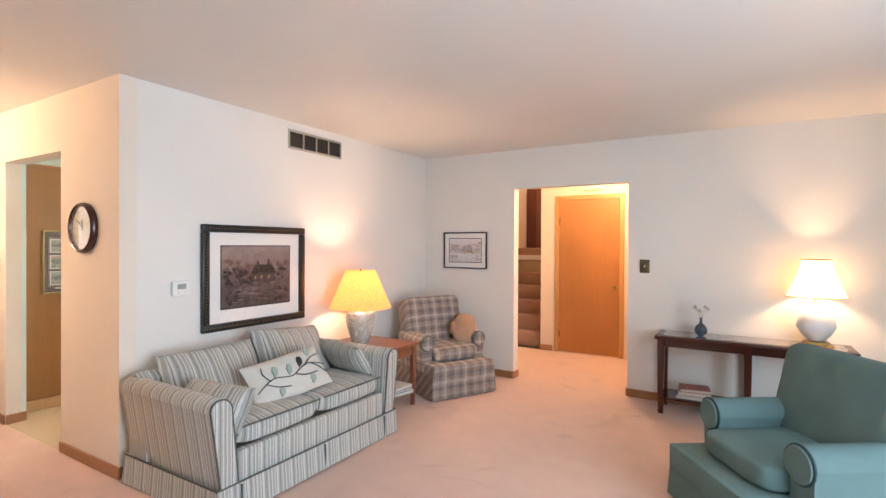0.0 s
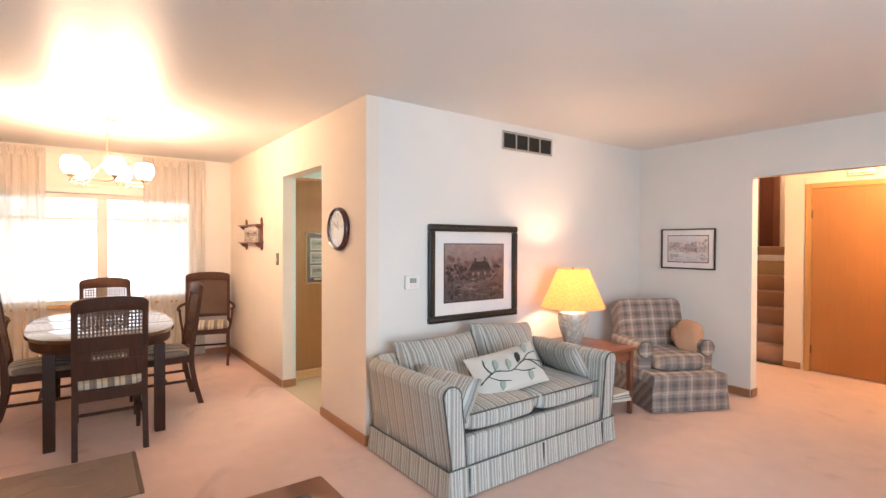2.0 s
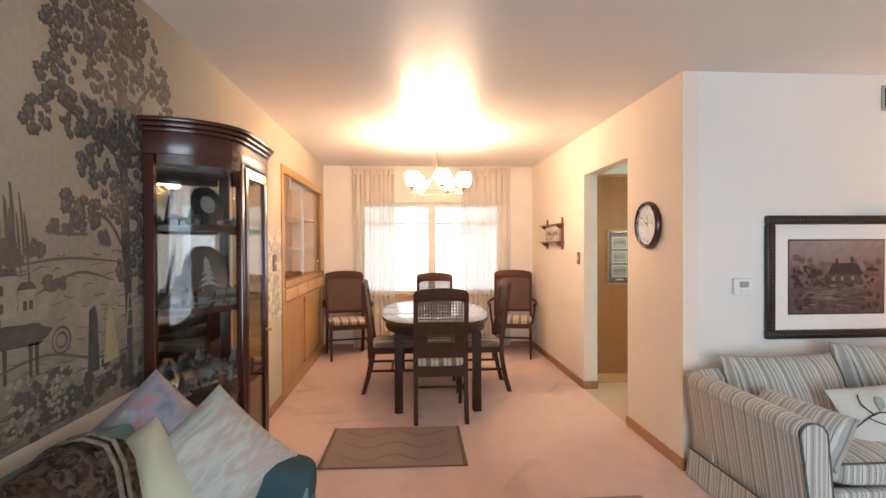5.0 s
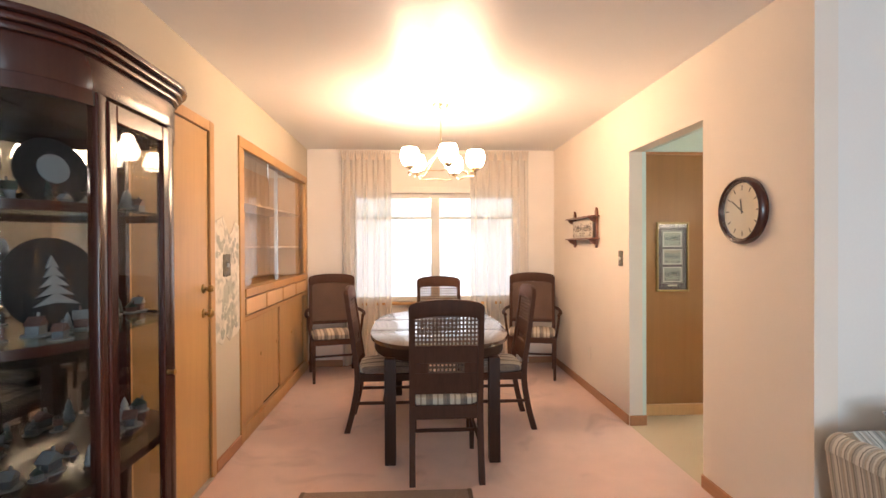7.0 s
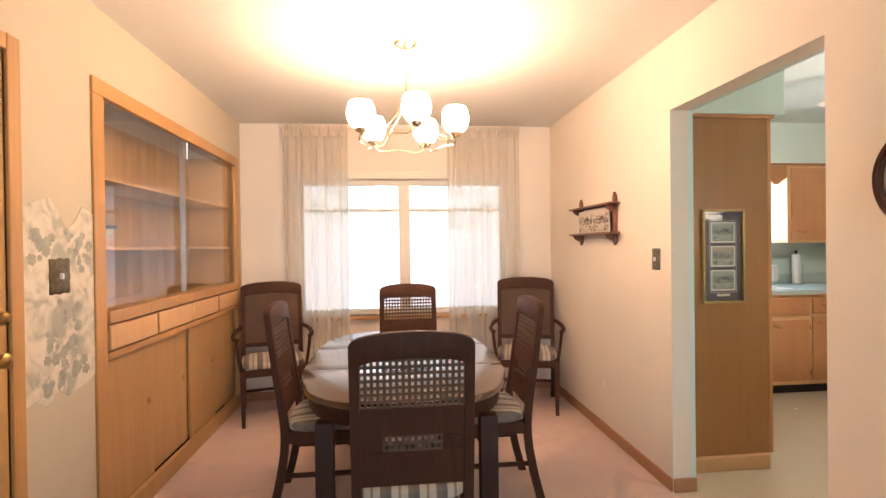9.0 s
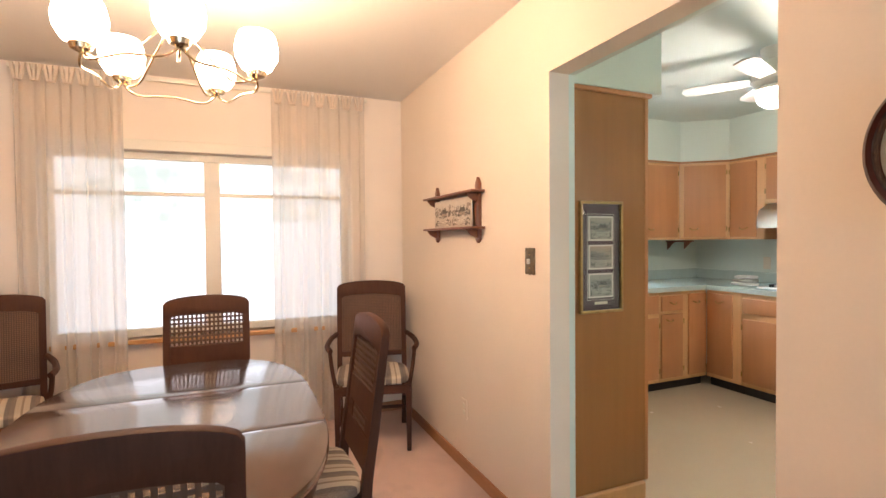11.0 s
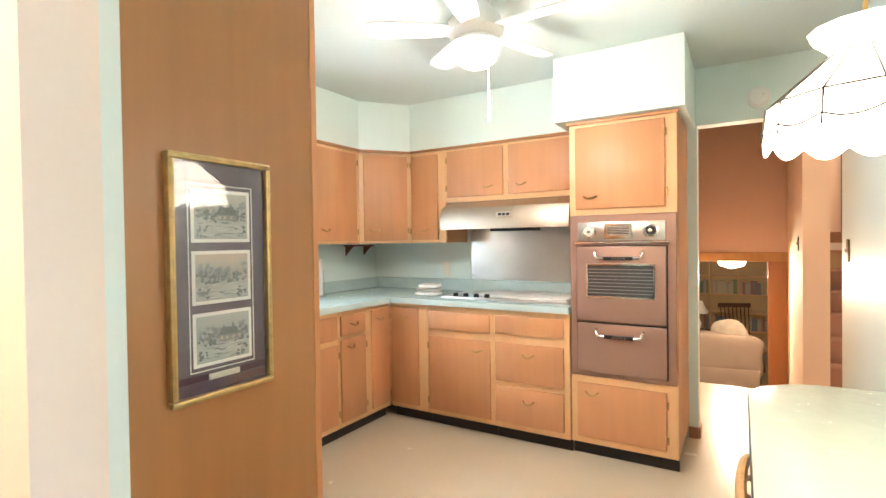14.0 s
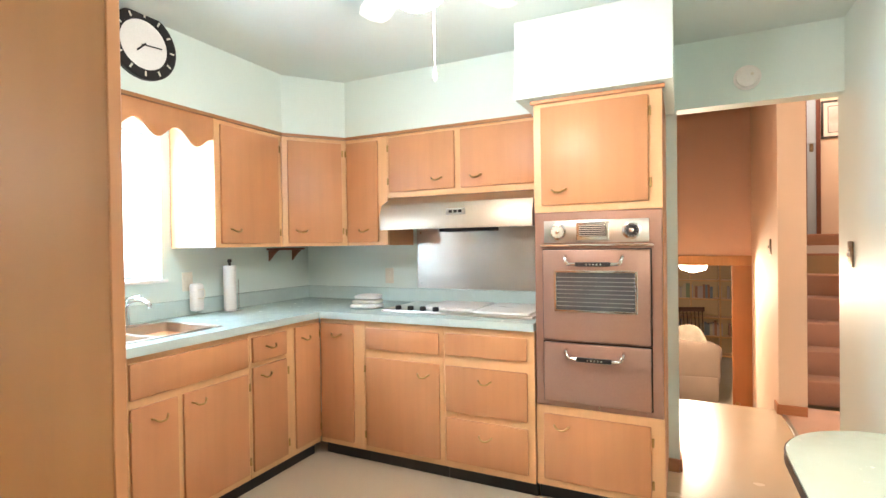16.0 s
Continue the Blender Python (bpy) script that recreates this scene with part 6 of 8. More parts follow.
part("deck", box(HX0 + 0.02, HX1 - 0.02, YS - 0.39, YS - 0.02, 1.02, 1.045, 0.002), m_hutch, hu)
n = 4
wdr = (HX1 - HX0 - 0.14) / n
for i in range(n):
    x0 = HX0 + 0.07 + i * wdr
    part("drawer", box(x0 + 0.012, x0 + wdr - 0.012, YS - 0.02, FYh + 0.008, 0.875, 0.99, 0.004), m_cabframe, hu)
    dr = part("sliding_door", box(x0 + 0.006, x0 + wdr - 0.006, YS - 0.04 + (i % 2) * 0.014, YS - 0.026 + (i % 2) * 0.014, 0.105, 0.825, 0.002), m_hutch, hu)
    part("finger_pull", lathe(bmesh.new(), [(0.016, 0.0), (0.014, 0.003), (0.005, 0.004)], 14, (x0 + 0.06, YS - 0.025 + (i % 2) * 0.014, 0.52), "y"), m_brass, dr)
mid = (HX0 + HX1) / 2
for x0, x1, y in ((HX0 + 0.06, mid + 0.03, YS - 0.045), (mid - 0.03, HX1 - 0.06, YS - 0.03)):
    part("glass_door", box(x0, x1, y, y + 0.004, 1.065, 2.035), m_glass, hu, "clear sliding glass").visible_shadow = False
part("muntin", box(mid - 0.006, mid + 0.006, YS - 0.05, YS - 0.024, 1.06, 2.04), m_steel, hu)
m_china = plain("white_china", (0.75, 0.74, 0.71), 0.15, spec=0.6)
cup = thing("china_bowl", "white footed china bowl on a hutch shelf", "bowl", pose(-4.80, YS - 0.22, 1.359))
part("bowl", lathe(bmesh.new(), [(0.05, 0), (0.03, 0.015), (0.09, 0.05), (0.12, 0.11), (0.115, 0.11), (0.085, 0.055), (0.01, 0.03)], 24), m_china, cup)
part("painted_band", lathe(bmesh.new(), [(0.1125, 0.09), (0.1225, 0.108)], 24, cap=False), plain("blue_band", (0.12, 0.17, 0.25), 0.3), cup)
for x, y, z, s in ((-4.75, -0.2, 1.046, 1.0), (-4.90, -0.25, 1.046, 0.9), (-5.02, -0.18, 1.046, 1.1), (-4.62, -0.26, 1.046, 0.8)):
    g = thing("goblet", "clear stemmed glass goblet in the hutch", "glass", pose(x, YS + y, z), "hutch goblets")
    part("glass_body", lathe(bmesh.new(), [(0.032 * s, 0), (0.005, 0.008), (0.005, 0.07 * s), (0.03 * s, 0.09 * s), (0.036 * s, 0.15 * s), (0.034 * s, 0.15 * s), (0.027 * s, 0.095 * s)], 18, cap=False), m_glass, g)

# ---- entry rug ----
m_rug = carpet("taupe_mat", (0.25, 0.165, 0.11))
rug = thing("floor_mat", "small taupe patterned floor mat on the carpet", "rug", pose(-3.38, -0.19, 0.0, 0, 0, -1))
part("mat_body", box(-0.33, 0.33, -0.47, 0.47, 0.001, 0.014, 0.005), m_rug, rug)
for y in (-0.455, 0.455):
    part("binding", box(-0.33, 0.33, y - 0.012, y + 0.012, 0.002, 0.016, 0.003), plain("rug_binding", (0.17, 0.11, 0.075), 0.9), rug)
m_motif = plain("rug_motif", (0.27, 0.185, 0.13), 0.95)
for x in (-0.2, 0, 0.2):
    part("motif", tube(bmesh.new(), curve_pts([(x - 0.05, -0.36, 0.0135), (x + 0.05, -0.18, 0.0135), (x - 0.05, 0.0, 0.0135), (x + 0.05, 0.18, 0.0135), (x - 0.05, 0.36, 0.0135)], 5), 0.004, 5), m_motif, rug)

# ---- curio cabinet: local x along the wall, back on y = 0, front towards -y ----
CW, CD, CH = 0.90, 0.33, 1.93
cu = thing("curio_cabinet", "dark cherry bow-sided glass curio cabinet full of miniatures", "cabinet", pose(-2.595, YS + 0.012, 0, 0, 0, 180))


def bow(k=0.0, n=9, front=0.17, back=True):
    """The cabinet's plan: curved glass sides and a flat middle, k metres outside."""
    w2, d = CW / 2 + k, CD + k
    pts = [(-w2, 0.0)] + [(-front - (w2 - front) * math.cos(math.pi / 2 * i / n), -d * math.sin(math.pi / 2 * i / n)) for i in range(1, n + 1)]
    return pts + [(-x, y) for x, y in pts[::-1]]


def bow_wall(z0, z1, i0, i1, thick, k=0.0):
    """A standing strip of the curved side, between two points of the plan."""
    p = bow(k)[i0:i1 + 1]
    q = bow(k - thick)[i0:i1 + 1]
    return prism(bmesh.new(), p + q[::-1], z0, z1)


part("plinth", prism(bmesh.new(), bow(0.0), 0.0, 0.16, 0.006), m_cherry, cu)
part("plinth_moulding", prism(bmesh.new(), bow(0.015), 0.16, 0.185, 0.006), m_cherry, cu)
part("crown_frieze", prism(bmesh.new(), bow(0.0), CH - 0.15, CH - 0.055, 0.003), m_cherry, cu)
for j, kk in enumerate((0.012, 0.026, 0.042)):
    part("cornice", prism(bmesh.new(), bow(kk), CH - 0.055 + j * 0.019, CH - 0.037 + j * 0.019, 0.004), m_cherry, cu)
part("back_mirror", box(-CW / 2 + 0.03, CW / 2 - 0.03, -0.016, -0.012, 0.2, CH - 0.16), plain("silvered_mirror", (0.55, 0.55, 0.54), 0.03, 1.0, var=0.02, bump=0.0), cu, "mirrored back")
part("back_board", box(-CW / 2 + 0.01, CW / 2 - 0.01, -0.011, 0, 0.18, CH - 0.14), m_cherry, cu)
for s in (-1, 1):
    part("back_post", box(s * (CW / 2 - 0.018) - 0.016, s * (CW / 2 - 0.018) + 0.016, -0.045, 0, 0.18, CH - 0.15, 0.003), m_cherry, cu)
    part("front_post", box(s * 0.188 - 0.022, s * 0.188 + 0.022, -CD - 0.002, -CD + 0.03, 0.18, CH - 0.15, 0.006, 2), m_cherry, cu)
n9 = 9
m_cabglass = glass("smoky_curved_glass", (0.82, 0.84, 0.84), gloss=0.5, base=0.012)
part("curved_glass", bow_wall(0.19, CH - 0.15, 1, n9, 0.004, -0.004), m_cabglass, cu, "curved clear side glass").visible_shadow = False
part("curved_glass", bow_wall(0.19, CH - 0.15, n9 + 1, 2 * n9, 0.004, -0.004), m_cabglass, cu, "curved clear side glass").visible_shadow = False
for s in (0, 1):
    r0, r1 = (1, n9) if s == 0 else (n9 + 1, 2 * n9)
    part("lower_rail", bow_wall(0.185, 0.225, r0, r1, 0.02, 0.0), m_cherry, cu)
    part("upper_rail", bow_wall(CH - 0.19, CH - 0.15, r0, r1, 0.02, 0.0), m_cherry, cu)
dr = part("door", box(-0.166, -0.128, -CD - 0.006, -CD + 0.018, 0.20, CH - 0.16, 0.004), m_cherry, cu)
part("stile", box(0.128, 0.166, -CD - 0.006, -CD + 0.018, 0.20, CH - 0.16, 0.004), m_cherry, dr)
part("door_rail", box(-0.128, 0.128, -CD - 0.005, -CD + 0.018, 0.20, 0.26, 0.004), m_cherry, dr)
part("door_rail", box(-0.128, 0.128, -CD - 0.005, -CD + 0.018, CH - 0.215, CH - 0.16, 0.004), m_cherry, dr)
part("pane", box(-0.129, 0.129, -CD + 0.002, -CD + 0.006, 0.255, CH - 0.21), m_cabglass, dr).visible_shadow = False
part("pull", lathe(bmesh.new(), [(0.008, 0.0), (0.006, -0.015), (0.012, -0.025), (0.004, -0.03)], 12, (0.147, -CD - 0.006, 0.93), "y"), m_brass, dr)
SHELVES = (0.72, 1.11, 1.475)
m_shelfglass = glass("shelf_glass", (0.82, 0.92, 0.9))
for z in SHELVES:
    if z < 1.0:
        part("shelf", prism(bmesh.new(), bow(-0.012), z - 0.030, z, 0.006), m_cherry, cu, "dark wooden shelf")
        continue
    part("shelf", prism(bmesh.new(), bow(-0.035), z - 0.008, z), m_shelfglass, cu, "glass shelf")
    for r0, r1 in ((1, n9), (n9 + 1, 2 * n9)):
        part("shelf_edge", bow_wall(z - 0.022, z + 0.004, r0, r1, 0.014, -0.02), m_cherry, cu)
CM = pose(-2.595, YS + 0.012, 0, 0, 0, 180)
m_green = plain("dark_green_glaze", (0.06, 0.09, 0.07), 0.3, var=0.4, scale=30)
m_grey_m = plain("grey_painted_resin", (0.17, 0.18, 0.185), 0.5, var=0.4, scale=40)
m_snow = plain("white_painted_resin", (0.30, 0.31, 0.31), 0.5, var=0.15, scale=40)
m_rose = plain("dusty_rose_resin", (0.20, 0.105, 0.085), 0.5, var=0.3, scale=40)


def cottage(m, s, roof_m, wall_m):
    c = thing("miniature_house", "tiny painted resin house on a glass shelf", "ornament", m, "curio miniatures")
    part("walls", box(-0.03 * s, 0.03 * s, -0.022 * s, 0.022 * s, 0.006 * s, 0.04 * s, 0.001), wall_m, c)
    part("roof", prism(bmesh.new(), [(-0.036 * s, 0.04 * s), (0.036 * s, 0.04 * s), (0, 0.072 * s)], -0.027 * s, 0.027 * s, 0.001, axis="y"), roof_m, c)
    part("base", lathe(bmesh.new(), [(0.05 * s, 0), (0.048 * s, 0.006 * s)], 14), m_snow, c)
    part("chimney", box(0.012 * s, 0.02 * s, -0.004 * s, 0.004 * s, 0.055 * s, 0.085 * s), wall_m, c)


def fir(m, s, mt):
    c = thing("miniature_tree", "tiny green fir tree ornament on a shelf", "ornament", m, "curio miniatures")
    part("crown", lathe(bmesh.new(), [(0.022 * s, 0.012 * s), (0.011 * s, 0.03 * s), (0.018 * s, 0.031 * s), (0.008 * s, 0.05 * s), (0.013 * s, 0.051 * s), (0.001, 0.08 * s)], 9), mt, c)
    part("base", lathe(bmesh.new(), [(0.018 * s, 0), (0.016 * s, 0.004 * s), (0.004 * s, 0.005 * s), (0.004 * s, 0.013 * s)], 9), m_snow, c)


r = random.Random(11)
for z in (0.187,) + SHELVES:
    for i in range(17):
        x = -0.38 + 0.76 * i / 16 + r.uniform(-0.02, 0.02)
        y = -r.uniform(0.08, 0.24 if abs(x) < 0.24 else 0.13)
        mm = CM @ pose(x, y, z + 0.001, 0, 0, r.uniform(-40, 40))
        if i % 4 == 2:
            fir(mm, r.uniform(0.7, 1.15), r.choice((m_green, m_snow)))
        else:
            cottage(mm, r.uniform(0.42, 0.85), r.choice((m_grey_m, m_rose, m_green, m_snow)), r.choice((m_snow, m_grey_m, m_rose)))


def plate(m, rad, mt, label, motif):
    p = thing("display_plate", label, "plate", m, "display plates")
    part("rim", lathe(bmesh.new(), [(rad, 0.0), (rad * 1.0, 0.006), (rad * 0.72, 0.014), (rad * 0.68, 0.012), (0.001, 0.012)], 32, (0, 0, rad), "y"), mt, p)
    bm = bmesh.new()
    if motif == "fir":
        for i in range(5):
            w_ = rad * (0.45 - 0.08 * i)
            z0 = rad * (0.52 + 0.20 * i)
            prism(bm, [(-w_, z0), (0, z0 + rad * 0.06), (w_, z0), (0, z0 + rad * 0.28)], -0.006, 0.0004, axis="y")
    else:
        lathe(bm, [(rad * 0.42, -0.005), (rad * 0.42, 0.0004)], 24, (0, 0, rad * 1.1), "y")
    part("relief", bm, m_snow, p)
    part("stand", tube(bmesh.new(), [(-rad * 0.5, 0.0, 0.0), (-rad * 0.4, 0.03, rad * 0.5), (rad * 0.4, 0.03, rad * 0.5), (rad * 0.5, 0, 0)], 0.004, 6), m_brass, p)


m_plate = plain("black_plate_glaze", (0.02, 0.02, 0.022), 0.2, var=0.2, spec=0.6)
plate(CM @ pose(-0.07, -0.13, 1.115, -10, 0, -24), 0.14, m_plate, "dark round plate with a pale fir tree on a stand", "fir")
plate(CM @ pose(-0.07, -0.13, 1.48, -10, 0, -24), 0.105, m_plate, "dark plaque with a pale oval on a stand", "oval")
plate(CM @ pose(0.24, -0.11, 1.115, -8, 0, 20), 0.11, m_plate, "dark round plate with a pale fir tree on a stand", "fir")

# ================= kitchen =================
CT, CFX, CFY = 0.915, -6.06, 4.305      # counter height, faces of the base cabinets
UFX, UFY, UZ0, UZ1 = -6.32, 4.60, 1.325, 2.05
G = 0.003


def pull(parent, m, w=0.075):
    """A bow handle: local x across, standing off towards -y."""
    part("handle", tube(bmesh.new(), curve_pts([(-w / 2, 0, 0.006), (-w * 0.42, -0.010, 0.004), (-w * 0.2, -0.022, -0.008), (w * 0.2, -0.022, -0.008), (w * 0.42, -0.010, 0.004), (w / 2, 0, 0.006)], 4), 0.0048, 6), m_brass, parent, "antique brass bow handle", m)


def hinge(parent, x, z):
    part("hinge", box(x - 0.006, x + 0.006, -0.024, -0.018, z - 0.022, z + 0.022, 0.002), m_brass, parent)


def cabinet_unit(name, label, m, w, z0, z1, depth, fronts, group, toe=0.0, hinges=True):
    """A face-framed unit: local x along the front from 0 to w, the face on y = 0, its body behind it at +y.
    fronts: (kind, x0, x1, z0, z1, handle x, handle z)."""
    t = thing(name, label, "cabinet", m, group)
    part("body", box(0.002, w - 0.002, 0.02, depth, z0 + toe, z1 - 0.004), m_cab, t)
    xs = sorted({f[1] for f in fronts})
    # the face frame
    bm = bmesh.new()
    bx(bm, 0.001, w - 0.001, 0.0, 0.02, z0 + toe, z1 - 0.004, 0.001)
    part("face_frame", bm, m_cabframe, t)
    if toe:
        part("toe_kick", box(0.002, w - 0.002, 0.05, 0.06, 0.0, toe), m_black, t, "black recessed toe kick")
    for kind, x0, x1, a, c, hx, hz in fronts:
        d = part(kind, box(x0, x1, -0.018, -0.0005, a, c, 0.006, 2), m_cab, t)
        if hx is not None:
            pull(d, pose(hx, -0.018, hz))
        if kind == "door" and hinges and hx is not None:
            side = x1 + 0.004 if hx < (x0 + x1) / 2 else x0 - 0.004
            hinge(d, side, a + 0.07), hinge(d, side, c - 0.07)
    return t


def face_north(x, y=CFY):
    return pose(x, y, 0)            # front towards -y


def face_east(y, x=CFX):
    return pose(x, y, 0, 0, 0, 90)  # front towards +x, local x runs along +y


T0 = 0.085
# west run, under the sink
D1, D2 = 0.155, 0.665   # door bottoms and tops
cabinet_unit("base_cabinet", "honey maple base cabinet with two doors under the sink", face_east(2.42), 0.66, 0, CT - 0.04, 0.6,
             [("door", 0.03, 0.32, 0.12, 0.655, 0.10, 0.60), ("door", 0.34, 0.63, 0.12, 0.655, 0.56, 0.60), ("false_front", 0.03, 0.63, 0.69, 0.85, None, 0)], "kitchen base cabinets", T0)
cabinet_unit("base_cabinet", "honey maple sink base with a false drawer front", face_east(3.08), 0.66, 0, CT - 0.04, 0.6,
             [("door", 0.02, 0.235, 0.12, 0.655, 0.145, 0.585), ("door", 0.265, 0.638, 0.12, 0.655, 0.34, 0.60), ("false_front", 0.02, 0.638, 0.69, 0.845, None, 0)], "kitchen base cabinets", T0)
cabinet_unit("base_cabinet", "narrow honey maple base cabinet with drawer and door", face_east(3.74), 0.565, 0, CT - 0.04, 0.6,
             [("drawer", 0.0 + 0.012, 0.262, 0.705, 0.84, 0.137, 0.775), ("door", 0.012, 0.262, 0.12, 0.68, 0.10, 0.625), ("door", 0.335, 0.555, 0.12, 0.845, 0.42, 0.77)], "kitchen base cabinets", T0)
# north run
NX = -6.05
cabinet_unit("base_cabinet", "honey maple corner base cabinet with a tall door", face_north(NX), 0.335, 0, CT - 0.04, 0.62,
             [("door", 0.012, 0.26, 0.12, 0.845, 0.14, 0.775)], "kitchen base cabinets", T0)
cabinet_unit("base_cabinet", "honey maple base cabinet under the cooktop", face_north(-5.715), 0.535, 0, CT - 0.04, 0.62,
             [("false_front", 0.018, 0.508, 0.705, 0.83, None, 0), ("door", 0.018, 0.508, 0.12, 0.655, 0.41, 0.585)], "kitchen base cabinets", T0)
cabinet_unit("base_cabinet", "honey maple drawer base with three drawers", face_north(-5.18), 0.515, 0, CT - 0.04, 0.62,
             [("drawer", 0.012, 0.478, 0.715, 0.835, None, 0), ("drawer", 0.012, 0.478, 0.40, 0.655, 0.245, 0.585), ("drawer", 0.012, 0.478, 0.125, 0.365, 0.245, 0.285)], "kitchen base cabinets", T0)

# worktop, one L-shaped piece with the sink let in, and its splash
m_lam = plain("mint_laminate", (0.50, 0.62, 0.60), 0.25, var=0.06, scale=6, grain=260, bump=0.02, spec=0.5)
SY0, SY1, SXa, SXb = 2.95, 3.62, -6.55, -6.15
wt = thing("worktop", "pale mint laminate worktop with a low splash", "worktop", (0, 0, 0))
bm = bmesh.new()
cf_, cn = -6.03, 4.272
bx(bm, XKW, cf_, 2.32, SY0, CT - 0.04, CT)
bx(bm, XKW, SXa, SY0, SY1, CT - 0.04, CT)
bx(bm, SXb, cf_, SY0, SY1, CT - 0.04, CT)
bx(bm, XKW, cf_, SY1, cn, CT - 0.04, CT)
bx(bm, XKW, -4.662, cn, YN, CT - 0.04, CT)
bmesh.ops.remove_doubles(bm, verts=bm.verts, dist=0.0001)
part("top", bm, m_lam, wt)
part("splash", box(XKW, XKW + 0.02, 2.32, YN, CT, 1.012, 0.004), m_lam, wt)
part("splash", box(XKW + 0.02, -4.662, YN - 0.02, YN, CT, 1.012, 0.004), m_lam, wt)

# sink
sk = thing("kitchen_sink", "double bowl stainless steel sink let into the worktop", "sink", (0, 0, 0))
for y0, y1 in ((SY0 + 0.01, (SY0 + SY1) / 2 - 0.012), ((SY0 + SY1) / 2 + 0.012, SY1 - 0.01)):
    bm = bmesh.new()
    bx(bm, SXa + 0.005, SXb - 0.005, y0, y1, CT - 0.17, CT + 0.002)
    top = max(bm.faces, key=lambda f: f.calc_center_median().z)
    bmesh.ops.delete(bm, geom=[top], context="FACES")
    bmesh.ops.bevel(bm, geom=[e_ for e_ in bm.edges if not e_.is_boundary], offset=0.03, segments=3, affect="EDGES", profile=0.5)
    bmesh.ops.reverse_faces(bm, faces=bm.faces)
    bowl = part("bowl", bm, m_steel, sk)
    part("drain", lathe(bmesh.new(), [(0.035, CT - 0.168), (0.035, CT - 0.165), (0.02, CT - 0.166)], 16, ((SXa + SXb) / 2, (y0 + y1) / 2, 0)), m_chrome, bowl)
bm = bmesh.new()
for a in ((SXa - 0.02, SXb + 0.02, SY0 - 0.015, SY0 + 0.012), (SXa - 0.02, SXb + 0.02, SY1 - 0.012, SY1 + 0.015), (SXa - 0.02, SXa + 0.006, SY0 + 0.012, SY1 - 0.012), (SXb - 0.006, SXb + 0.02, SY0 + 0.012, SY1 - 0.012),
          (SXa + 0.006, SXb - 0.006, (SY0 + SY1) / 2 - 0.013, (SY0 + SY1) / 2 + 0.013)):
    bx(bm, *a, CT + 0.0005, CT + 0.006, 0.002)
part("rim", bm, m_steel, sk)
fa = thing("faucet", "chrome single-lever kitchen faucet behind the sink", "faucet", pose(-6.60, 3.42, CT))
part("base", box(-0.03, 0.03, -0.11, 0.11, 0, 0.012, 0.005, 2), m_chrome, fa)
part("column", lathe(bmesh.new(), [(0.026, 0.012), (0.022, 0.09), (0.024, 0.12), (0.01, 0.135)], 16), m_chrome, fa)
part("spout", tube(bmesh.new(), curve_pts([(0, 0, 0.10), (0.06, 0, 0.14), (0.14, 0, 0.15), (0.2, 0, 0.13), (0.205, 0, 0.11)], 5), 0.011, 10), m_chrome, fa)
part("lever", tube(bmesh.new(), [(0, 0, 0.13), (0.02, 0.0, 0.15), (0.09, 0.03, 0.165)], [0.012, 0.008, 0.006], 8), m_chrome, fa)

# window over the sink, with a drawn white shade
kw = struct("window_2", box(XKW - 0.10, XKW - 0.07, KY0, KY1, KZ0, KZ0 + 0.05, 0.003), m_white, "white kitchen window with a drawn roller shade", "window")
part("window_frame", box(XKW - 0.10, XKW - 0.07, KY0, KY1, KZ1 - 0.05, KZ1, 0.003), m_white, kw)
for y in (KY0, KY1 - 0.045):
    part("window_frame", box(XKW - 0.10, XKW - 0.07, y, y + 0.045, KZ0 + 0.05, KZ1 - 0.05, 0.003), m_white, kw)
part("window_sill", box(XKW, XKW + 0.03, KY0 - 0.02, KY1 + 0.02, KZ0 - 0.022, KZ0 - 0.004, 0.003), m_white, kw)
part("pane", box(XKW - 0.09, XKW - 0.086, KY0 + 0.04, KY1 - 0.04, KZ0 + 0.05, KZ1 - 0.05), m_glass, kw).visible_shadow = False
rs = thing("roller_shade", "white translucent roller shade drawn down the kitchen window", "window shade", (0, 0, 0))
part("cloth", box(XKW - 0.03, XKW - 0.028, KY0 + 0.01, KY1 - 0.005, KZ0 + 0.01, KZ1 - 0.03), cloth_through("white_shade_cloth", (0.88, 0.88, 0.86), 0.12, 0.7), rs)
part("roller", tube(bmesh.new(), [(XKW - 0.028, KY0 + 0.01, KZ1 - 0.02), (XKW - 0.028, KY1 - 0.01, KZ1 - 0.02)], 0.016, 10), m_white, rs)
part("hem_bar", box(XKW - 0.034, XKW - 0.024, KY0 + 0.01, KY1 - 0.005, KZ0 + 0.005, KZ0 + 0.02, 0.002), m_white, rs)

# upper cabinets
UG = "kitchen wall cabinets"
cabinet_unit("wall_cabinet", "honey maple wall cabinet beside the window", pose(UFX, 3.755, 0, 0, 0, 90), 0.515, UZ0, UZ1, 0.375,
             [("door", 0.035, 0.475, UZ0 + 0.022, UZ1 - 0.03, 0.13, UZ0 + 0.10)], UG)
cabinet_unit("wall_cabinet", "honey maple wall cabinet beyond the window", pose(UFX, 2.42, 0, 0, 0, 90), 0.46, UZ0, UZ1, 0.375,
             [("door", 0.035, 0.42, UZ0 + 0.022, UZ1 - 0.03, 0.33, UZ0 + 0.10)], UG)
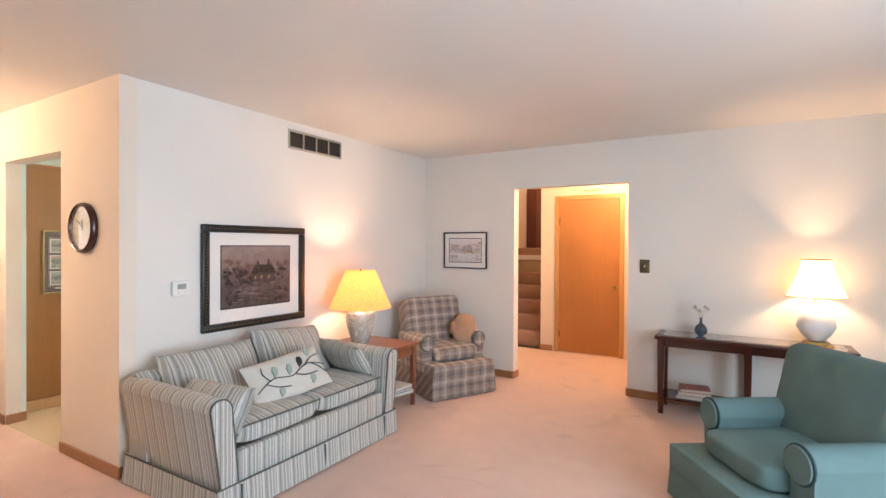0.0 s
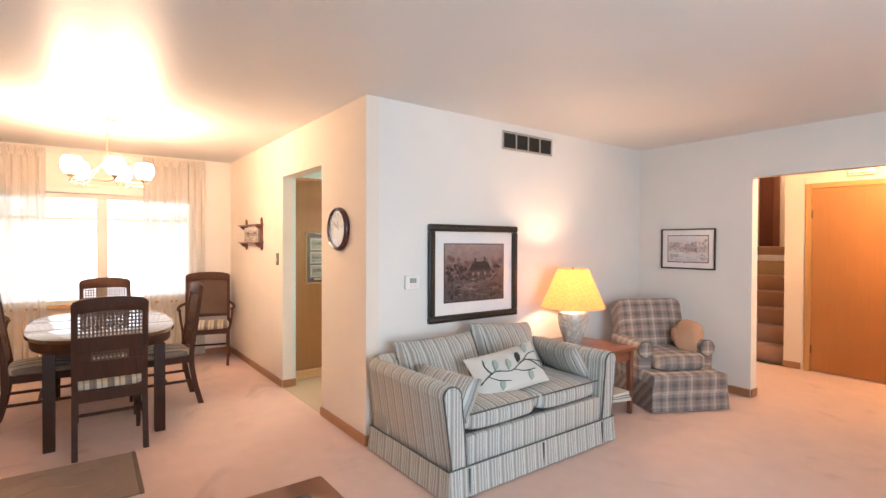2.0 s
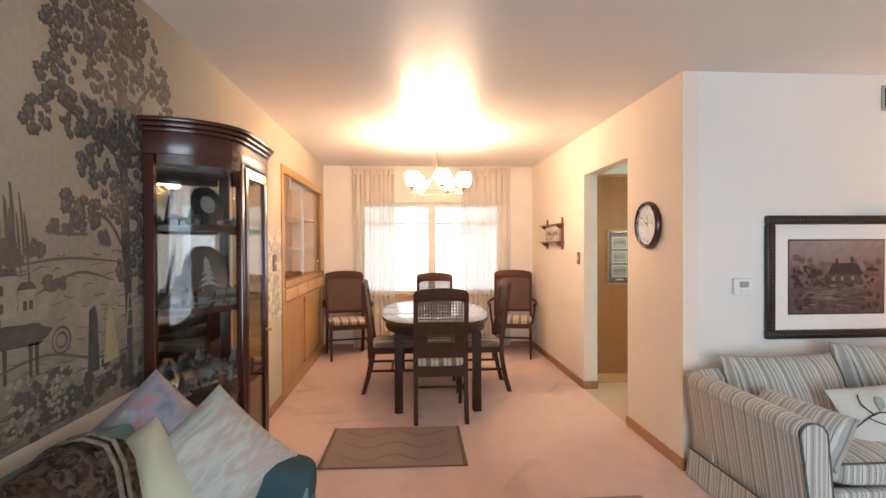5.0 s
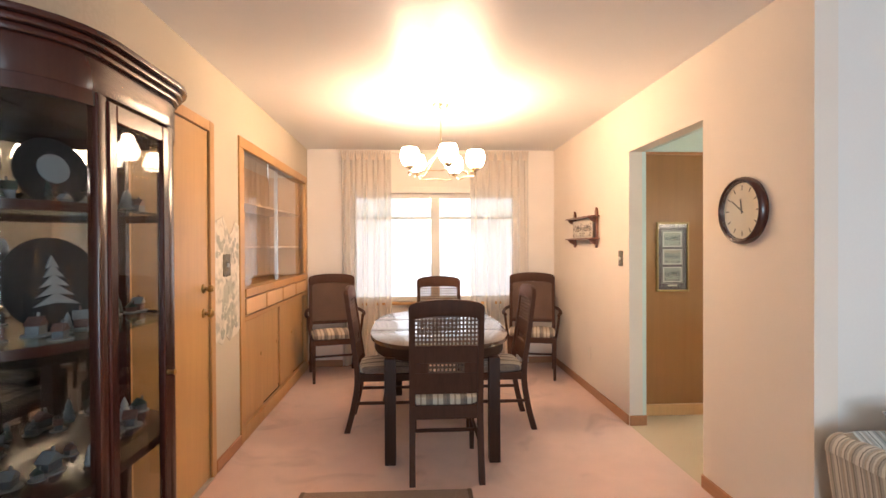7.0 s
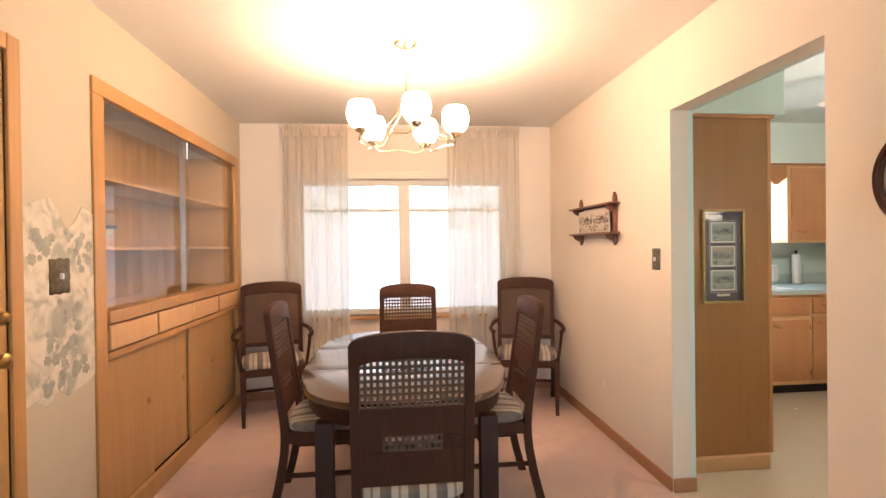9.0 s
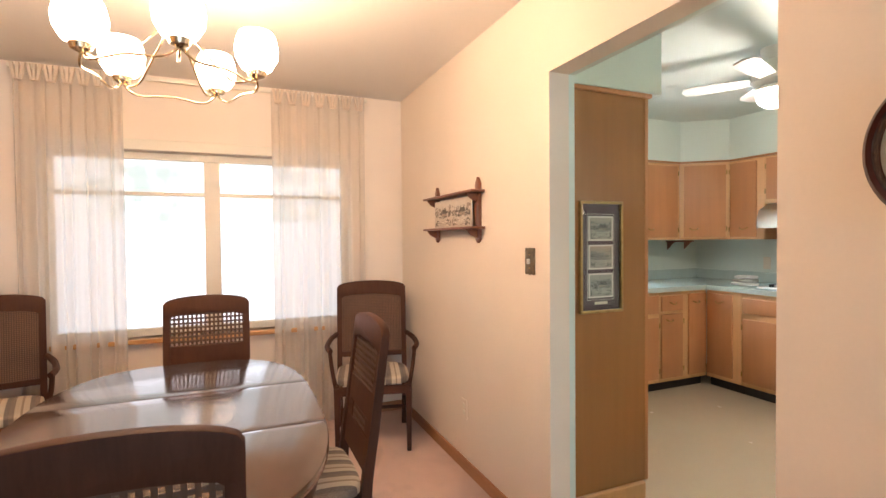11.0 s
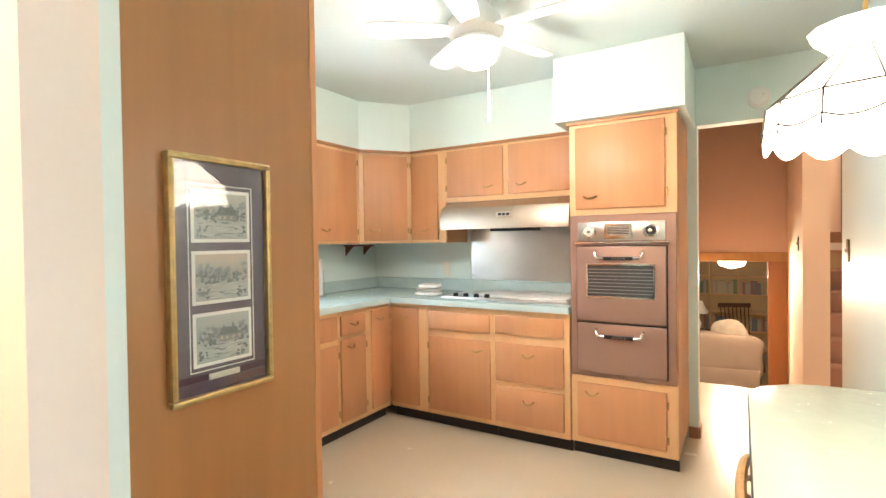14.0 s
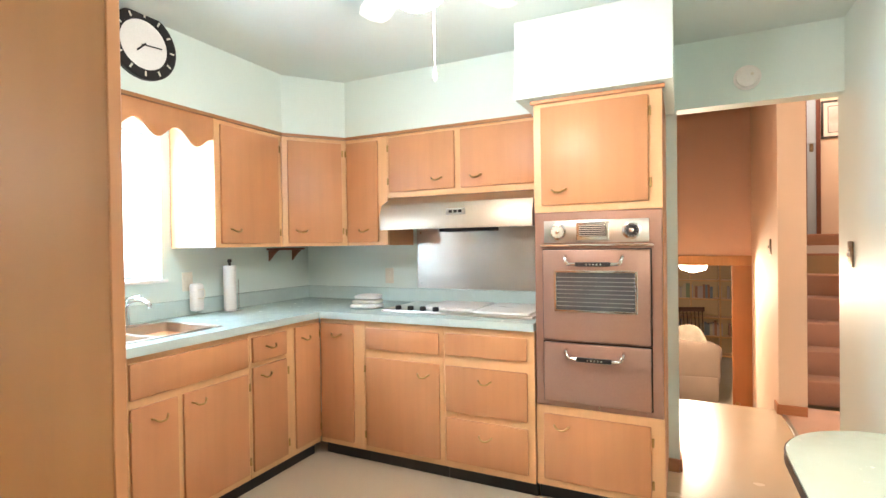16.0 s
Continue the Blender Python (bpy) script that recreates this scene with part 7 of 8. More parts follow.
# diagonal corner unit
ax_, ay_, bx_, by_ = UFX, 4.272, -6.05, UFY
dl, ang = math.hypot(bx_ - ax_, by_ - ay_), math.degrees(math.atan2(by_ - ay_, bx_ - ax_))
dc = thing("wall_cabinet", "honey maple diagonal corner wall cabinet", "cabinet", (0, 0, 0), UG)
part("body", prism(bmesh.new(), [(ax_, ay_ + 0.01), (bx_ - 0.01, by_), (bx_ - 0.01, YN - 0.002), (XKW + 0.002, YN - 0.002), (XKW + 0.002, ay_ + 0.01)], UZ0, UZ1 - 0.004), m_cab, dc)
ff = part("face_frame", box(0, dl, -0.003, 0.012, UZ0, UZ1 - 0.004, 0.001), m_cabframe, dc, "", pose(ax_, ay_, 0, 0, 0, ang))
dd = part("door", box(0.035, dl - 0.035, -0.021, -0.0035, UZ0 + 0.022, UZ1 - 0.03, 0.006, 2), m_cab, dc, "", pose(ax_, ay_, 0, 0, 0, ang))
pull(dd, pose(0.12, -0.021, UZ0 + 0.10))
hinge(dd, dl - 0.03, UZ0 + 0.1), hinge(dd, dl - 0.03, UZ1 - 0.1)
cabinet_unit("wall_cabinet", "narrow honey maple wall cabinet", pose(-6.05, UFY, 0), 0.33, UZ0, UZ1, 0.345, [("door", 0.014, 0.262, UZ0 + 0.022, UZ1 - 0.03, 0.15, UZ0 + 0.10)], UG)
cabinet_unit("wall_cabinet", "short honey maple wall cabinet over the range hood", pose(-5.72, UFY, 0), 1.055, 1.635, UZ1, 0.345,
             [("door", 0.02, 0.49, 1.67, UZ1 - 0.025, 0.37, 1.735), ("door", 0.53, 1.0, 1.67, UZ1 - 0.025, 0.63, 1.735)], UG)
# wavy valance over the window
ol = [(2.88, UZ1 - 0.004), (3.755, UZ1 - 0.004)]
for i in range(41):
    s = i / 40
    ol.append((3.755 - 0.875 * s, UZ1 - 0.13 + 0.035 * math.cos(s * 2 * math.pi * 4) - 0.03 * abs(2 * s - 1) ** 2))
solid("window_valance", prism(bmesh.new(), ol, UFX - 0.02, UFX - 0.001, 0.003, axis="x"), m_cab, "scalloped honey maple valance over the sink window", "valance")

# soffits
b = bmesh.new()
prism(b, [(XKW, 2.41), (UFX + 0.012, 2.41), (UFX + 0.012, ay_ - 0.005), (bx_ + 0.004, UFY - 0.012), (-4.735, UFY - 0.012), (-4.735, YN), (XKW, YN)], UZ1 + 0.002, H - 0.001)
struct("soffit", b, m_mint, "pale mint boxed soffit over the wall cabinets", "soffit")
struct("oven_soffit", box(-4.735, -4.01, 4.25, YN, 2.05, H - 0.002), m_mint, "pale mint boxed soffit over the oven cabinet", "soffit")
struct("pantry_soffit", box(XKW, -4.785, YD + 0.13, 2.405, 2.09, H - 0.003), m_mint, "pale mint boxed soffit over the pantry", "soffit")
b = bmesh.new()
prism(b, [(UFX, 2.42), (UFX + 0.02, 2.42), (UFX + 0.02, ay_ - 0.01), (bx_ + 0.01, UFY - 0.02), (-4.74, UFY - 0.02), (-4.74, UFY), (bx_, UFY), (UFX, ay_)], UZ1 - 0.006, UZ1 + 0.012)
struct("trim", b, m_panel, "thin wooden moulding along the soffit", "trim")

# pantry side panel
pn = thing("pantry_cabinet", "tall amber wood pantry cabinet side", "cabinet", (0, 0, 0))
part("side_panel", box(-4.83, -4.80, YD + 0.135, 2.325, 0.09, 2.065), m_panel, pn)
part("body", box(-5.45, -4.83, YD + 0.135, 2.32, 0.0, 2.065), m_cab, pn)
part("edge_strip", box(-4.83, -4.797, 2.306, 2.328, 0.09, 2.065, 0.002), m_cab, pn)
part("top_moulding", box(-5.45, -4.785, YD + 0.135, 2.345, 2.066, 2.088, 0.004), m_cab, pn)
part("base_board", box(-4.83, -4.782, YD + 0.135, 2.30, 0.0, 0.088, 0.006), m_cabframe, pn)
m_plum = plain("plum_mat_board", (0.085, 0.05, 0.075), 0.8, var=0.06)
art_k = [sky_ground("misty_cottage_ground", t_, (0.30, 0.31, 0.31), (0.42, 0.43, 0.42), z_ - 0.06, z_ + 0.06) for z_, t_ in ((0.14, (0.46, 0.43, 0.38)), (0.0, (0.50, 0.38, 0.30)), (-0.14, (0.42, 0.43, 0.42)))]
KZ = (0.14, 0.0, -0.14)
kp = framed("framed_print", "gilt-framed plum matted trio of cottage prints", pose(-4.80, 2.015, 1.258, 0, 0, 90), 0.262, 0.548, 0.014, m_goldframe, 0.03, m_plum, art_k, 0.022,
            inner=[(0, z_, 0.135, 0.105) for z_ in KZ], beads=0.006)
MIST = (ink("misty_blue_trees", (0.23, 0.25, 0.255)), ink("slate_trees", (0.13, 0.14, 0.145)), ink("grey_cottage_paint", (0.26, 0.26, 0.25)), ink("snow_light_paint", (0.52, 0.52, 0.50), 0.15), ink("cream_pane_paint", (0.58, 0.50, 0.36)))
for q_, z_ in enumerate(KZ):
    landscape(kp, 0, z_, 0.135, 0.105, -0.0094, 20 + q_, MIST, house=q_ != 1)
# a thin ruled line round the three prints
for a in ((-0.083, 0.083, 0.209, 0.211), (-0.083, 0.083, -0.211, -0.209), (-0.083, -0.081, -0.209, 0.209), (0.081, 0.083, -0.209, 0.209)):
    part("mat_line", box(a[0], a[1], -0.0083, -0.0076, a[2], a[3]), m_mat, kp)
part("title_plaque", box(-0.04, 0.04, -0.011, -0.008, -0.233, -0.219, 0.002), m_offwhite, kp, "small pale plaque")
# edge of a white switch plate beside the prints
nt = solid("switch_plate_edge", box(-4.7995, -4.785, 1.715, 1.775, 1.37, 1.50, 0.002), m_white, "narrow white switch plate edge on the pantry side", "note pad")

# oven cabinet with the built-in double oven
OX, OW, OF = -4.662, 0.605, 4.32
oc = thing("oven_cabinet", "tall honey maple cabinet housing the wall oven", "cabinet", pose(OX, OF, 0))
part("body", box(0.0, 0.02, 0.0205, YN - OF, T0, 2.046), m_cab, oc)
part("side_board", box(OW - 0.02, OW, 0.0205, YN - OF, T0, 2.046), m_cab, oc)
part("back_board", box(0.02, OW - 0.02, 0.45, 0.46, T0, 2.046), m_cab, oc)
for z0, z1 in ((T0, 0.50), (1.48, 2.046)):
    part("face_frame", box(0.001, OW - 0.001, -0.0, 0.02, z0, z1, 0.001), m_cabframe, oc)
part("toe_kick", box(0.002, OW - 0.002, 0.05, 0.06, 0, T0), m_black, oc, "black recessed toe kick")
part("crown_strip", box(-0.012, OW + 0.012, -0.022, 0.0, 2.03, 2.048, 0.003), m_cab, oc)
d1 = part("door", box(0.04, OW - 0.06, -0.018, -0.0005, 1.515, 2.01, 0.006, 2), m_cab, oc)
pull(d1, pose(0.13, -0.018, 1.585))
hinge(d1, OW - 0.052, 1.6), hinge(d1, OW - 0.052, 1.93)
d2 = part("door", box(0.04, OW - 0.06, -0.018, -0.0005, 0.125, 0.46, 0.006, 2), m_cab, oc)
pull(d2, pose(0.13, -0.018, 0.40))
hinge(d2, OW - 0.052, 0.19), hinge(d2, OW - 0.052, 0.39)

ov = thing("wall_oven", "coppertone built-in double wall oven with chrome controls", "oven", pose(OX, OF, 0))
part("surround", box(0.004, OW - 0.004, -0.012, 0.40, 0.502, 1.478, 0.004), m_copper, ov)
cp = part("control_panel", box(0.055, OW - 0.06, -0.026, -0.011, 1.325, 1.435, 0.004, 2), m_steel, ov, "brushed steel control panel")
for x in (0.125, OW - 0.135):
    kn = part("dial", lathe(bmesh.new(), [(0.042, -0.026), (0.042, -0.032), (0.034, -0.034), (0.033, -0.036)], 28, (x, 0, 1.38), "y"), m_chrome, cp)
    part("dial_face", lathe(bmesh.new(), [(0.031, -0.0365), (0.031, -0.0375)], 28, (x, 0, 1.38), "y"), m_offwhite if x < 0.3 else m_black, kn)
    part("knob", lathe(bmesh.new(), [(0.012, -0.037), (0.011, -0.052), (0.004, -0.054)], 16, (x, 0, 1.38), "y"), m_chrome, kn)
    for i in range(12):
        a = math.pi * i / 6
        part("tick", box(-0.0012, 0.0012, -0.0003, 0.0003, 0.024, 0.029), m_black if x < 0.3 else m_white, kn, "", pose(x, -0.0378, 1.38, 0, math.degrees(a), 0))
vn = part("vent_grille", box(0.215, OW - 0.235, -0.030, -0.025, 1.335, 1.425, 0.003), m_chrome, cp)
part("grille_dark", box(0.23, OW - 0.25, -0.0315, -0.0295, 1.355, 1.412, 0.001), m_black, vn)
for i in range(6):
    part("slat", box(0.23, OW - 0.25, -0.034, -0.031, 1.358 + i * 0.0095, 1.361 + i * 0.0095), m_steel, vn)
part("chrome_strip", box(0.035, OW - 0.04, -0.034, -0.011, 1.306, 1.318, 0.003), m_chrome, ov)
m_ovglass = plain("dark_oven_glass", (0.05, 0.05, 0.05), 0.06, var=0.05, scale=4, bump=0.0, spec=0.8)
for z0, z1, hz in ((0.842, 1.29, 1.235), (0.535, 0.828, 0.775)):
    od = part("oven_door", box(0.05, OW - 0.055, -0.036, -0.0125, z0, z1, 0.006, 2), m_copper, ov)
    # black sheet stands for the shade in the gap round the door
    part("gap_shade_sheet", box(0.044, OW - 0.049, -0.0135, -0.0122, z0 - 0.005, z1 + 0.005), m_black, od)
    hd = part("handle", tube(bmesh.new(), curve_pts([(0.165, -0.036, hz + 0.025), (0.165, -0.062, hz + 0.018), (0.175, -0.068, hz - 0.006), (0.20, -0.066, hz - 0.014), (OW - 0.21, -0.066, hz - 0.014), (OW - 0.185, -0.068, hz - 0.006), (OW - 0.175, -0.062, hz + 0.018), (OW - 0.175, -0.036, hz + 0.025)], 4), 0.0085, 8), m_chrome, od, "chrome bar handle")
    part("grip", box(0.215, OW - 0.225, -0.077, -0.057, hz - 0.025, hz - 0.004, 0.004), m_black, hd, "black grip with chrome beads")
    for i in range(5):
        part("bead", lathe(bmesh.new(), [(0.004, -0.079), (0.004, -0.076)], 8, (0.27 + i * 0.016, 0, hz - 0.0145), "y"), m_chrome, hd)
    if z0 > 0.8:
        for a in ((0.105, OW - 0.11, 1.178, 1.190), (0.105, OW - 0.11, 0.985, 0.997), (0.105, 0.117, 0.997, 1.178), (OW - 0.122, OW - 0.11, 0.997, 1.178)):
            part("window_trim", box(a[0], a[1], -0.042, -0.035, a[2], a[3], 0.002), m_chrome, od)
        gl = part("oven_window", box(0.117, OW - 0.122, -0.0385, -0.0355, 0.997, 1.178), m_ovglass, od, "dark oven glass")
        for i in range(8):
            part("rack_line", box(0.119, OW - 0.124, -0.0392, -0.0384, 1.013 + i * 0.02, 1.0165 + i * 0.02), plain("dull_rack", (0.22, 0.21, 0.2), 0.4), gl)
part("badge", lathe(bmesh.new(), [(0.006, -0.0135), (0.005, -0.011)], 12, (OW * 0.52, 0, 0.518), "y"), m_chrome, ov)

# range hood, steel panel, cooktop
hoodm = plain("satin_brass_steel", (0.44, 0.37, 0.29), 0.45, 1.0, var=0.06, bump=0.03)
hd = thing("range_hood", "satin metal under-cabinet range hood", "range hood", (0, 0, 0))
part("canopy", prism(bmesh.new(), [(YN - 0.005, 1.632), (UFY - 0.01, 1.632), (4.47, 1.575), (4.44, 1.50), (4.44, 1.42), (4.455, 1.42), (YN - 0.005, 1.45)], -5.685, -4.705, 0.004, axis="x"), hoodm, hd)
part("control_plate", box(-5.22, -5.10, 4.436, 4.442, 1.50, 1.535, 0.002), m_steel, hd)
for x in (-5.19, -5.16, -5.13):
    part("switch_key", box(x - 0.011, x + 0.011, 4.431, 4.437, 1.509, 1.526, 0.002), m_black, hd)
part("lamp_cover", box(-5.30, -4.98, 4.50, 4.68, 1.402, 1.432, 0.005), m_black, hd)
sp = thing("steel_splash_panel", "brushed stainless panel behind the cooktop", "wall panel", (0, 0, 0))
part("sheet", box(-5.686, -4.666, YN - 0.0045, YN - 0.0005, 1.016, 1.448, 0.001), m_steel, sp)
part("rolled_edge", box(-5.692, -5.686, YN - 0.007, YN - 0.0005, 1.014, 1.45, 0.001), m_steel, sp)
for x, z in ((-5.66, 1.05), (-5.66, 1.41), (-4.70, 1.05), (-4.70, 1.41)):
    part("screw", lathe(bmesh.new(), [(0.006, -0.0072), (0.006, -0.0044)], 10, (x, YN, z), "y"), m_chrome, sp)
ck = thing("cooktop", "built-in steel cooktop with white burner lids and black knobs", "cooktop", (0, 0, 0))
part("tray", box(-5.655, -4.70, 4.40, 4.87, CT, CT + 0.016, 0.006, 2), m_steel, ck)
for x0, x1, y0 in ((-5.42, -5.07, 4.47), (-5.05, -4.72, 4.415)):
    part("burner_lid", box(x0, x1, y0, 4.84, CT + 0.017, CT + 0.032, 0.006, 2), m_white, ck, "white enamelled burner lid")
for i in range(4):
    part("knob", lathe(bmesh.new(), [(0.02, CT + 0.016), (0.018, CT + 0.04), (0.006, CT + 0.042)], 16, (-5.55 + i * 0.085, 4.435, 0)), m_black, ck, "black knob")
tw = thing("folded_towels", "small bundle of folded white cloths on the worktop", "towel", pose(-5.84, 4.52, CT, 0, 0, 12))
for i in range(3):
    part("cloth", cushion(bmesh.new(), 0.20 - i * 0.02, 0.14, 0.034, pose(0.006 * i, 0, 0.017 + 0.03 * i), e=5, n=8), m_canvas if i % 2 else m_white, tw)

# paper towel, charger, outlets, corner shelf
pt = thing("paper_towel_holder", "paper towel roll on an upright chrome stand", "paper towel", pose(-6.60, 4.09, CT))
part("base", lathe(bmesh.new(), [(0.07, 0), (0.07, 0.008), (0.06, 0.012)], 24), m_chrome, pt)
part("roll", lathe(bmesh.new(), [(0.012, 0.014), (0.037, 0.014), (0.038, 0.018), (0.038, 0.29), (0.036, 0.294), (0.012, 0.294)], 28), m_white, pt, "white paper roll")
part("post", lathe(bmesh.new(), [(0.008, 0.01), (0.008, 0.31), (0.014, 0.32), (0.012, 0.335)], 12), m_black, pt)
part("arm", tube(bmesh.new(), [(0.0, 0.068, 0.01), (0.0, 0.068, 0.2)], 0.003, 6), m_chrome, pt)
cg = thing("rechargeable_torch", "white plug-in rechargeable light at the outlet", "torch", pose(XKW + 0.02, 3.88, 1.05, 0, 0, 90))
part("case", box(-0.035, 0.035, -0.07, -0.005, -0.11, 0.06, 0.02, 3), m_white, cg)
part("loop", tube(bmesh.new(), curve_pts([(-0.018, -0.072, -0.03), (0.022, -0.074, -0.03), (0.024, -0.074, 0.02), (-0.018, -0.072, 0.02)], 4), 0.004, 6), m_offwhite, cg)


def outlet(m, mt=m_offwhite):
    o = thing("wall_outlet", "beige double wall outlet over the splash", "outlet", m, "kitchen outlets")
    part("plate", box(-0.035, 0.035, -0.006, 0, -0.057, 0.057, 0.002), mt, o)
    for z in (-0.02, 0.02):
        part("socket", box(-0.014, 0.014, -0.0085, -0.005, z - 0.013, z + 0.013, 0.003), m_sash, o)


outlet(pose(XKW, 3.86, 1.12, 0, 0, 90))
outlet(pose(-5.93, YN, 1.10))
wsf = thing("corner_shelf", "small scrolled wooden corner bracket under the cabinets", "shelf", (0, 0, 0))
part("board", box(XKW, XKW + 0.10, 4.50, 4.80, 1.30, 1.315, 0.003), m_redwood, wsf)
for y in (4.53, 4.77):
    part("bracket", prism(bmesh.new(), [(XKW, 1.30), (XKW + 0.09, 1.30), (XKW + 0.05, 1.27), (XKW, 1.22)], y - 0.008, y + 0.008, 0.002, axis="y"), m_redwood, wsf)

# kitchen clock on the soffit
kc = thing("wall_clock", "round white wall clock with a broad black rim", "clock", pose(UFX + 0.012, 3.35, 2.30, 0, 0, 90))
part("rim", lathe(bmesh.new(), [(0.165, 0.0), (0.165, -0.02), (0.158, -0.026), (0.118, -0.024), (0.116, -0.018)], 48, axis="y", cap=False), m_black, kc, "black rim with pale hour marks")
part("face", lathe(bmesh.new(), [(0.118, -0.010), (0.118, -0.016)], 48, axis="y"), m_white, kc)
for i in range(12):
    part("hour_mark", box(-0.004, 0.004, -0.001, 0.001, 0.127, 0.15), m_offwhite, kc, "", pose(0, -0.0262, 0, 0, i * 30, 0))
for nm, a, ln, wd in (("hour_pointer", 225, 0.05, 0.004), ("minute_pointer", 85, 0.09, 0.003)):
    part(nm, box(-wd, wd, -0.001, 0.001, -0.012, ln), m_black, kc, "", pose(0, -0.0195, 0, 0, a, 0))

# smoke detector, switch
sd = thing("smoke_detector", "round white smoke detector over the hall opening", "smoke detector", pose(-3.655, YN, 2.20))
part("base", lathe(bmesh.new(), [(0.065, 0), (0.065, -0.012), (0.058, -0.016)], 28, axis="y"), m_white, sd)
part("cover", lathe(bmesh.new(), [(0.055, -0.016), (0.052, -0.03), (0.03, -0.036), (0.002, -0.036)], 28, axis="y"), m_white, sd)
part("test_button", lathe(bmesh.new(), [(0.008, -0.036), (0.007, -0.039)], 10, (0.02, 0, 0.01), "y"), m_offwhite, sd)
switch(pose(XK, 4.86, 1.25, 0, 0, -90), w=0.075)

# ceiling fan
FX, FYn = -4.755, 3.255
fan = thing("ceiling_fan", "white five-blade ceiling fan with a lit glass bowl", "ceiling fan", pose(FX, FYn, 0))
part("canopy", lathe(bmesh.new(), [(0.075, 2.44), (0.075, 2.40), (0.06, 2.36)], 28), m_white, fan)
part("motor", lathe(bmesh.new(), [(0.06, 2.37), (0.10, 2.33), (0.125, 2.29), (0.125, 2.25), (0.10, 2.225), (0.08, 2.22)], 32), m_white, fan)
part("light_fitting", lathe(bmesh.new(), [(0.08, 2.225), (0.11, 2.21), (0.115, 2.195)], 28), m_white, fan)
part("light_bowl", lathe(bmesh.new(), [(0.095, 2.194), (0.098, 2.17), (0.086, 2.13), (0.05, 2.105), (0.005, 2.098)], 32), glow("lit_frosted_bowl", (1.0, 0.92, 0.78), 13.0), fan, "lit frosted glass bowl")
for i in range(5):
    a = -2 + 72 * i
    bl = prism(bmesh.new(), [(0.11, -0.04), (0.20, -0.05), (0.42, -0.062), (0.475, -0.048), (0.49, 0.0), (0.475, 0.048), (0.42, 0.062), (0.20, 0.05), (0.11, 0.04)], -0.004, 0.004, 0.002)
    q = part("blade", bl, m_white, fan, "", pose(0, 0, 2.262, 0, 0, a) @ pose(0, 0, 0, 11, 0, 0))
    part("blade_iron", box(0.08, 0.19, -0.02, 0.02, 0.004, 0.012, 0.003), m_white, q)
part("pull_chain", tube(bmesh.new(), [(0.03, 0.06, 2.20), (0.032, 0.062, 1.90)], 0.002, 6), m_offwhite, fan)
part("chain_bob", lathe(bmesh.new(), [(0.002, 1.91), (0.007, 1.895), (0.006, 1.88), (0.002, 1.872)], 10, (0.032, 0.062, 0)), m_white, fan)
lamp("fan_light", "POINT", (FX, FYn, 2.04), 39, (1.0, 0.88, 0.74), 0.10)

# tiffany pendant over the table
PX, PY = -3.525, 2.69
pe = thing("pendant_lamp", "white leaded glass pendant lamp with scalloped edge", "pendant lamp", pose(PX, PY, 0))
m_opal = glow("lit_white_panel_glass", (1.0, 0.93, 0.80), 4.0)
m_lead = plain("lead_came", (0.10, 0.085, 0.06), 0.4, 0.7)
N = 12
PR = [(0.06, 1.73), (0.178, 1.628), (0.186, 1.555)]
part("crown", lathe(bmesh.new(), [(0.06, 1.73), (0.072, 1.748), (0.098, 1.772), (0.102, 1.784)], N, cap=False), m_opal, pe, "lit flared crown")
for i in range(N):
    a0, a1 = 2 * math.pi * i / N, 2 * math.pi * (i + 1) / N
    for (r0, z0), (r1, z1) in zip(PR, PR[1:]):
        bm = bmesh.new()
        q = [(r0, a0, z0), (r0, a1, z0), (r1, a1, z1), (r1, a0, z1)]
        vs = [bm.verts.new((r * math.cos(a), r * math.sin(a), z)) for r, a, z in q]
        bm.faces.new(vs)
        bmesh.ops.solidify(bm, geom=bm.faces[:], thickness=0.003)
        part("glass_panel", bm, m_opal, pe)
    # scallop below each side panel
    bm = bmesh.new()
    am = (a0 + a1) / 2
    top = [bm.verts.new((0.186 * math.cos(a0 + (a1 - a0) * j / 6), 0.186 * math.sin(a0 + (a1 - a0) * j / 6), 1.555)) for j in range(7)]
    low = [bm.verts.new((0.1875 * math.cos(a0 + (a1 - a0) * j / 6), 0.1875 * math.sin(a0 + (a1 - a0) * j / 6), 1.553 - 0.028 * math.sin(math.pi * j / 6))) for j in range(7)]
    for j in range(6):
        bm.faces.new((top[j], top[j + 1], low[j + 1], low[j]))
    bmesh.ops.solidify(bm, geom=bm.faces[:], thickness=0.003)
    part("scallop", bm, m_opal, pe)
    part("came", tube(bmesh.new(), [(r * 1.016 * math.cos(a0), r * 1.016 * math.sin(a0), z) for r, z in PR], 0.0028, 5), m_lead, pe)
    part("came", tube(bmesh.new(), [(0.1895 * math.cos(a0 + (a1 - a0) * j / 6), 0.1895 * math.sin(a0 + (a1 - a0) * j / 6), 1.578 - 0.014 * math.sin(math.pi * j / 6)) for j in range(7)], 0.0024, 5), m_lead, pe)
for r, z in PR[:2]:
    part("came_ring", tube(bmesh.new(), [(r * 1.016 * math.cos(2 * math.pi * j / N), r * 1.016 * math.sin(2 * math.pi * j / N), z) for j in range(N)], 0.0025, 5, True), m_lead, pe)
part("chain", tube(bmesh.new(), [(0, 0, 1.77), (0, 0, 2.42)], 0.005, 8), m_brass, pe)
part("spider", tube(bmesh.new(), [(-0.1, 0, 1.775), (0.1, 0, 1.775)], 0.003, 6), m_brass, pe)
part("ceiling_canopy", lathe(bmesh.new(), [(0.055, 2.44), (0.05, 2.42), (0.012, 2.405)], 20), m_brass, pe)
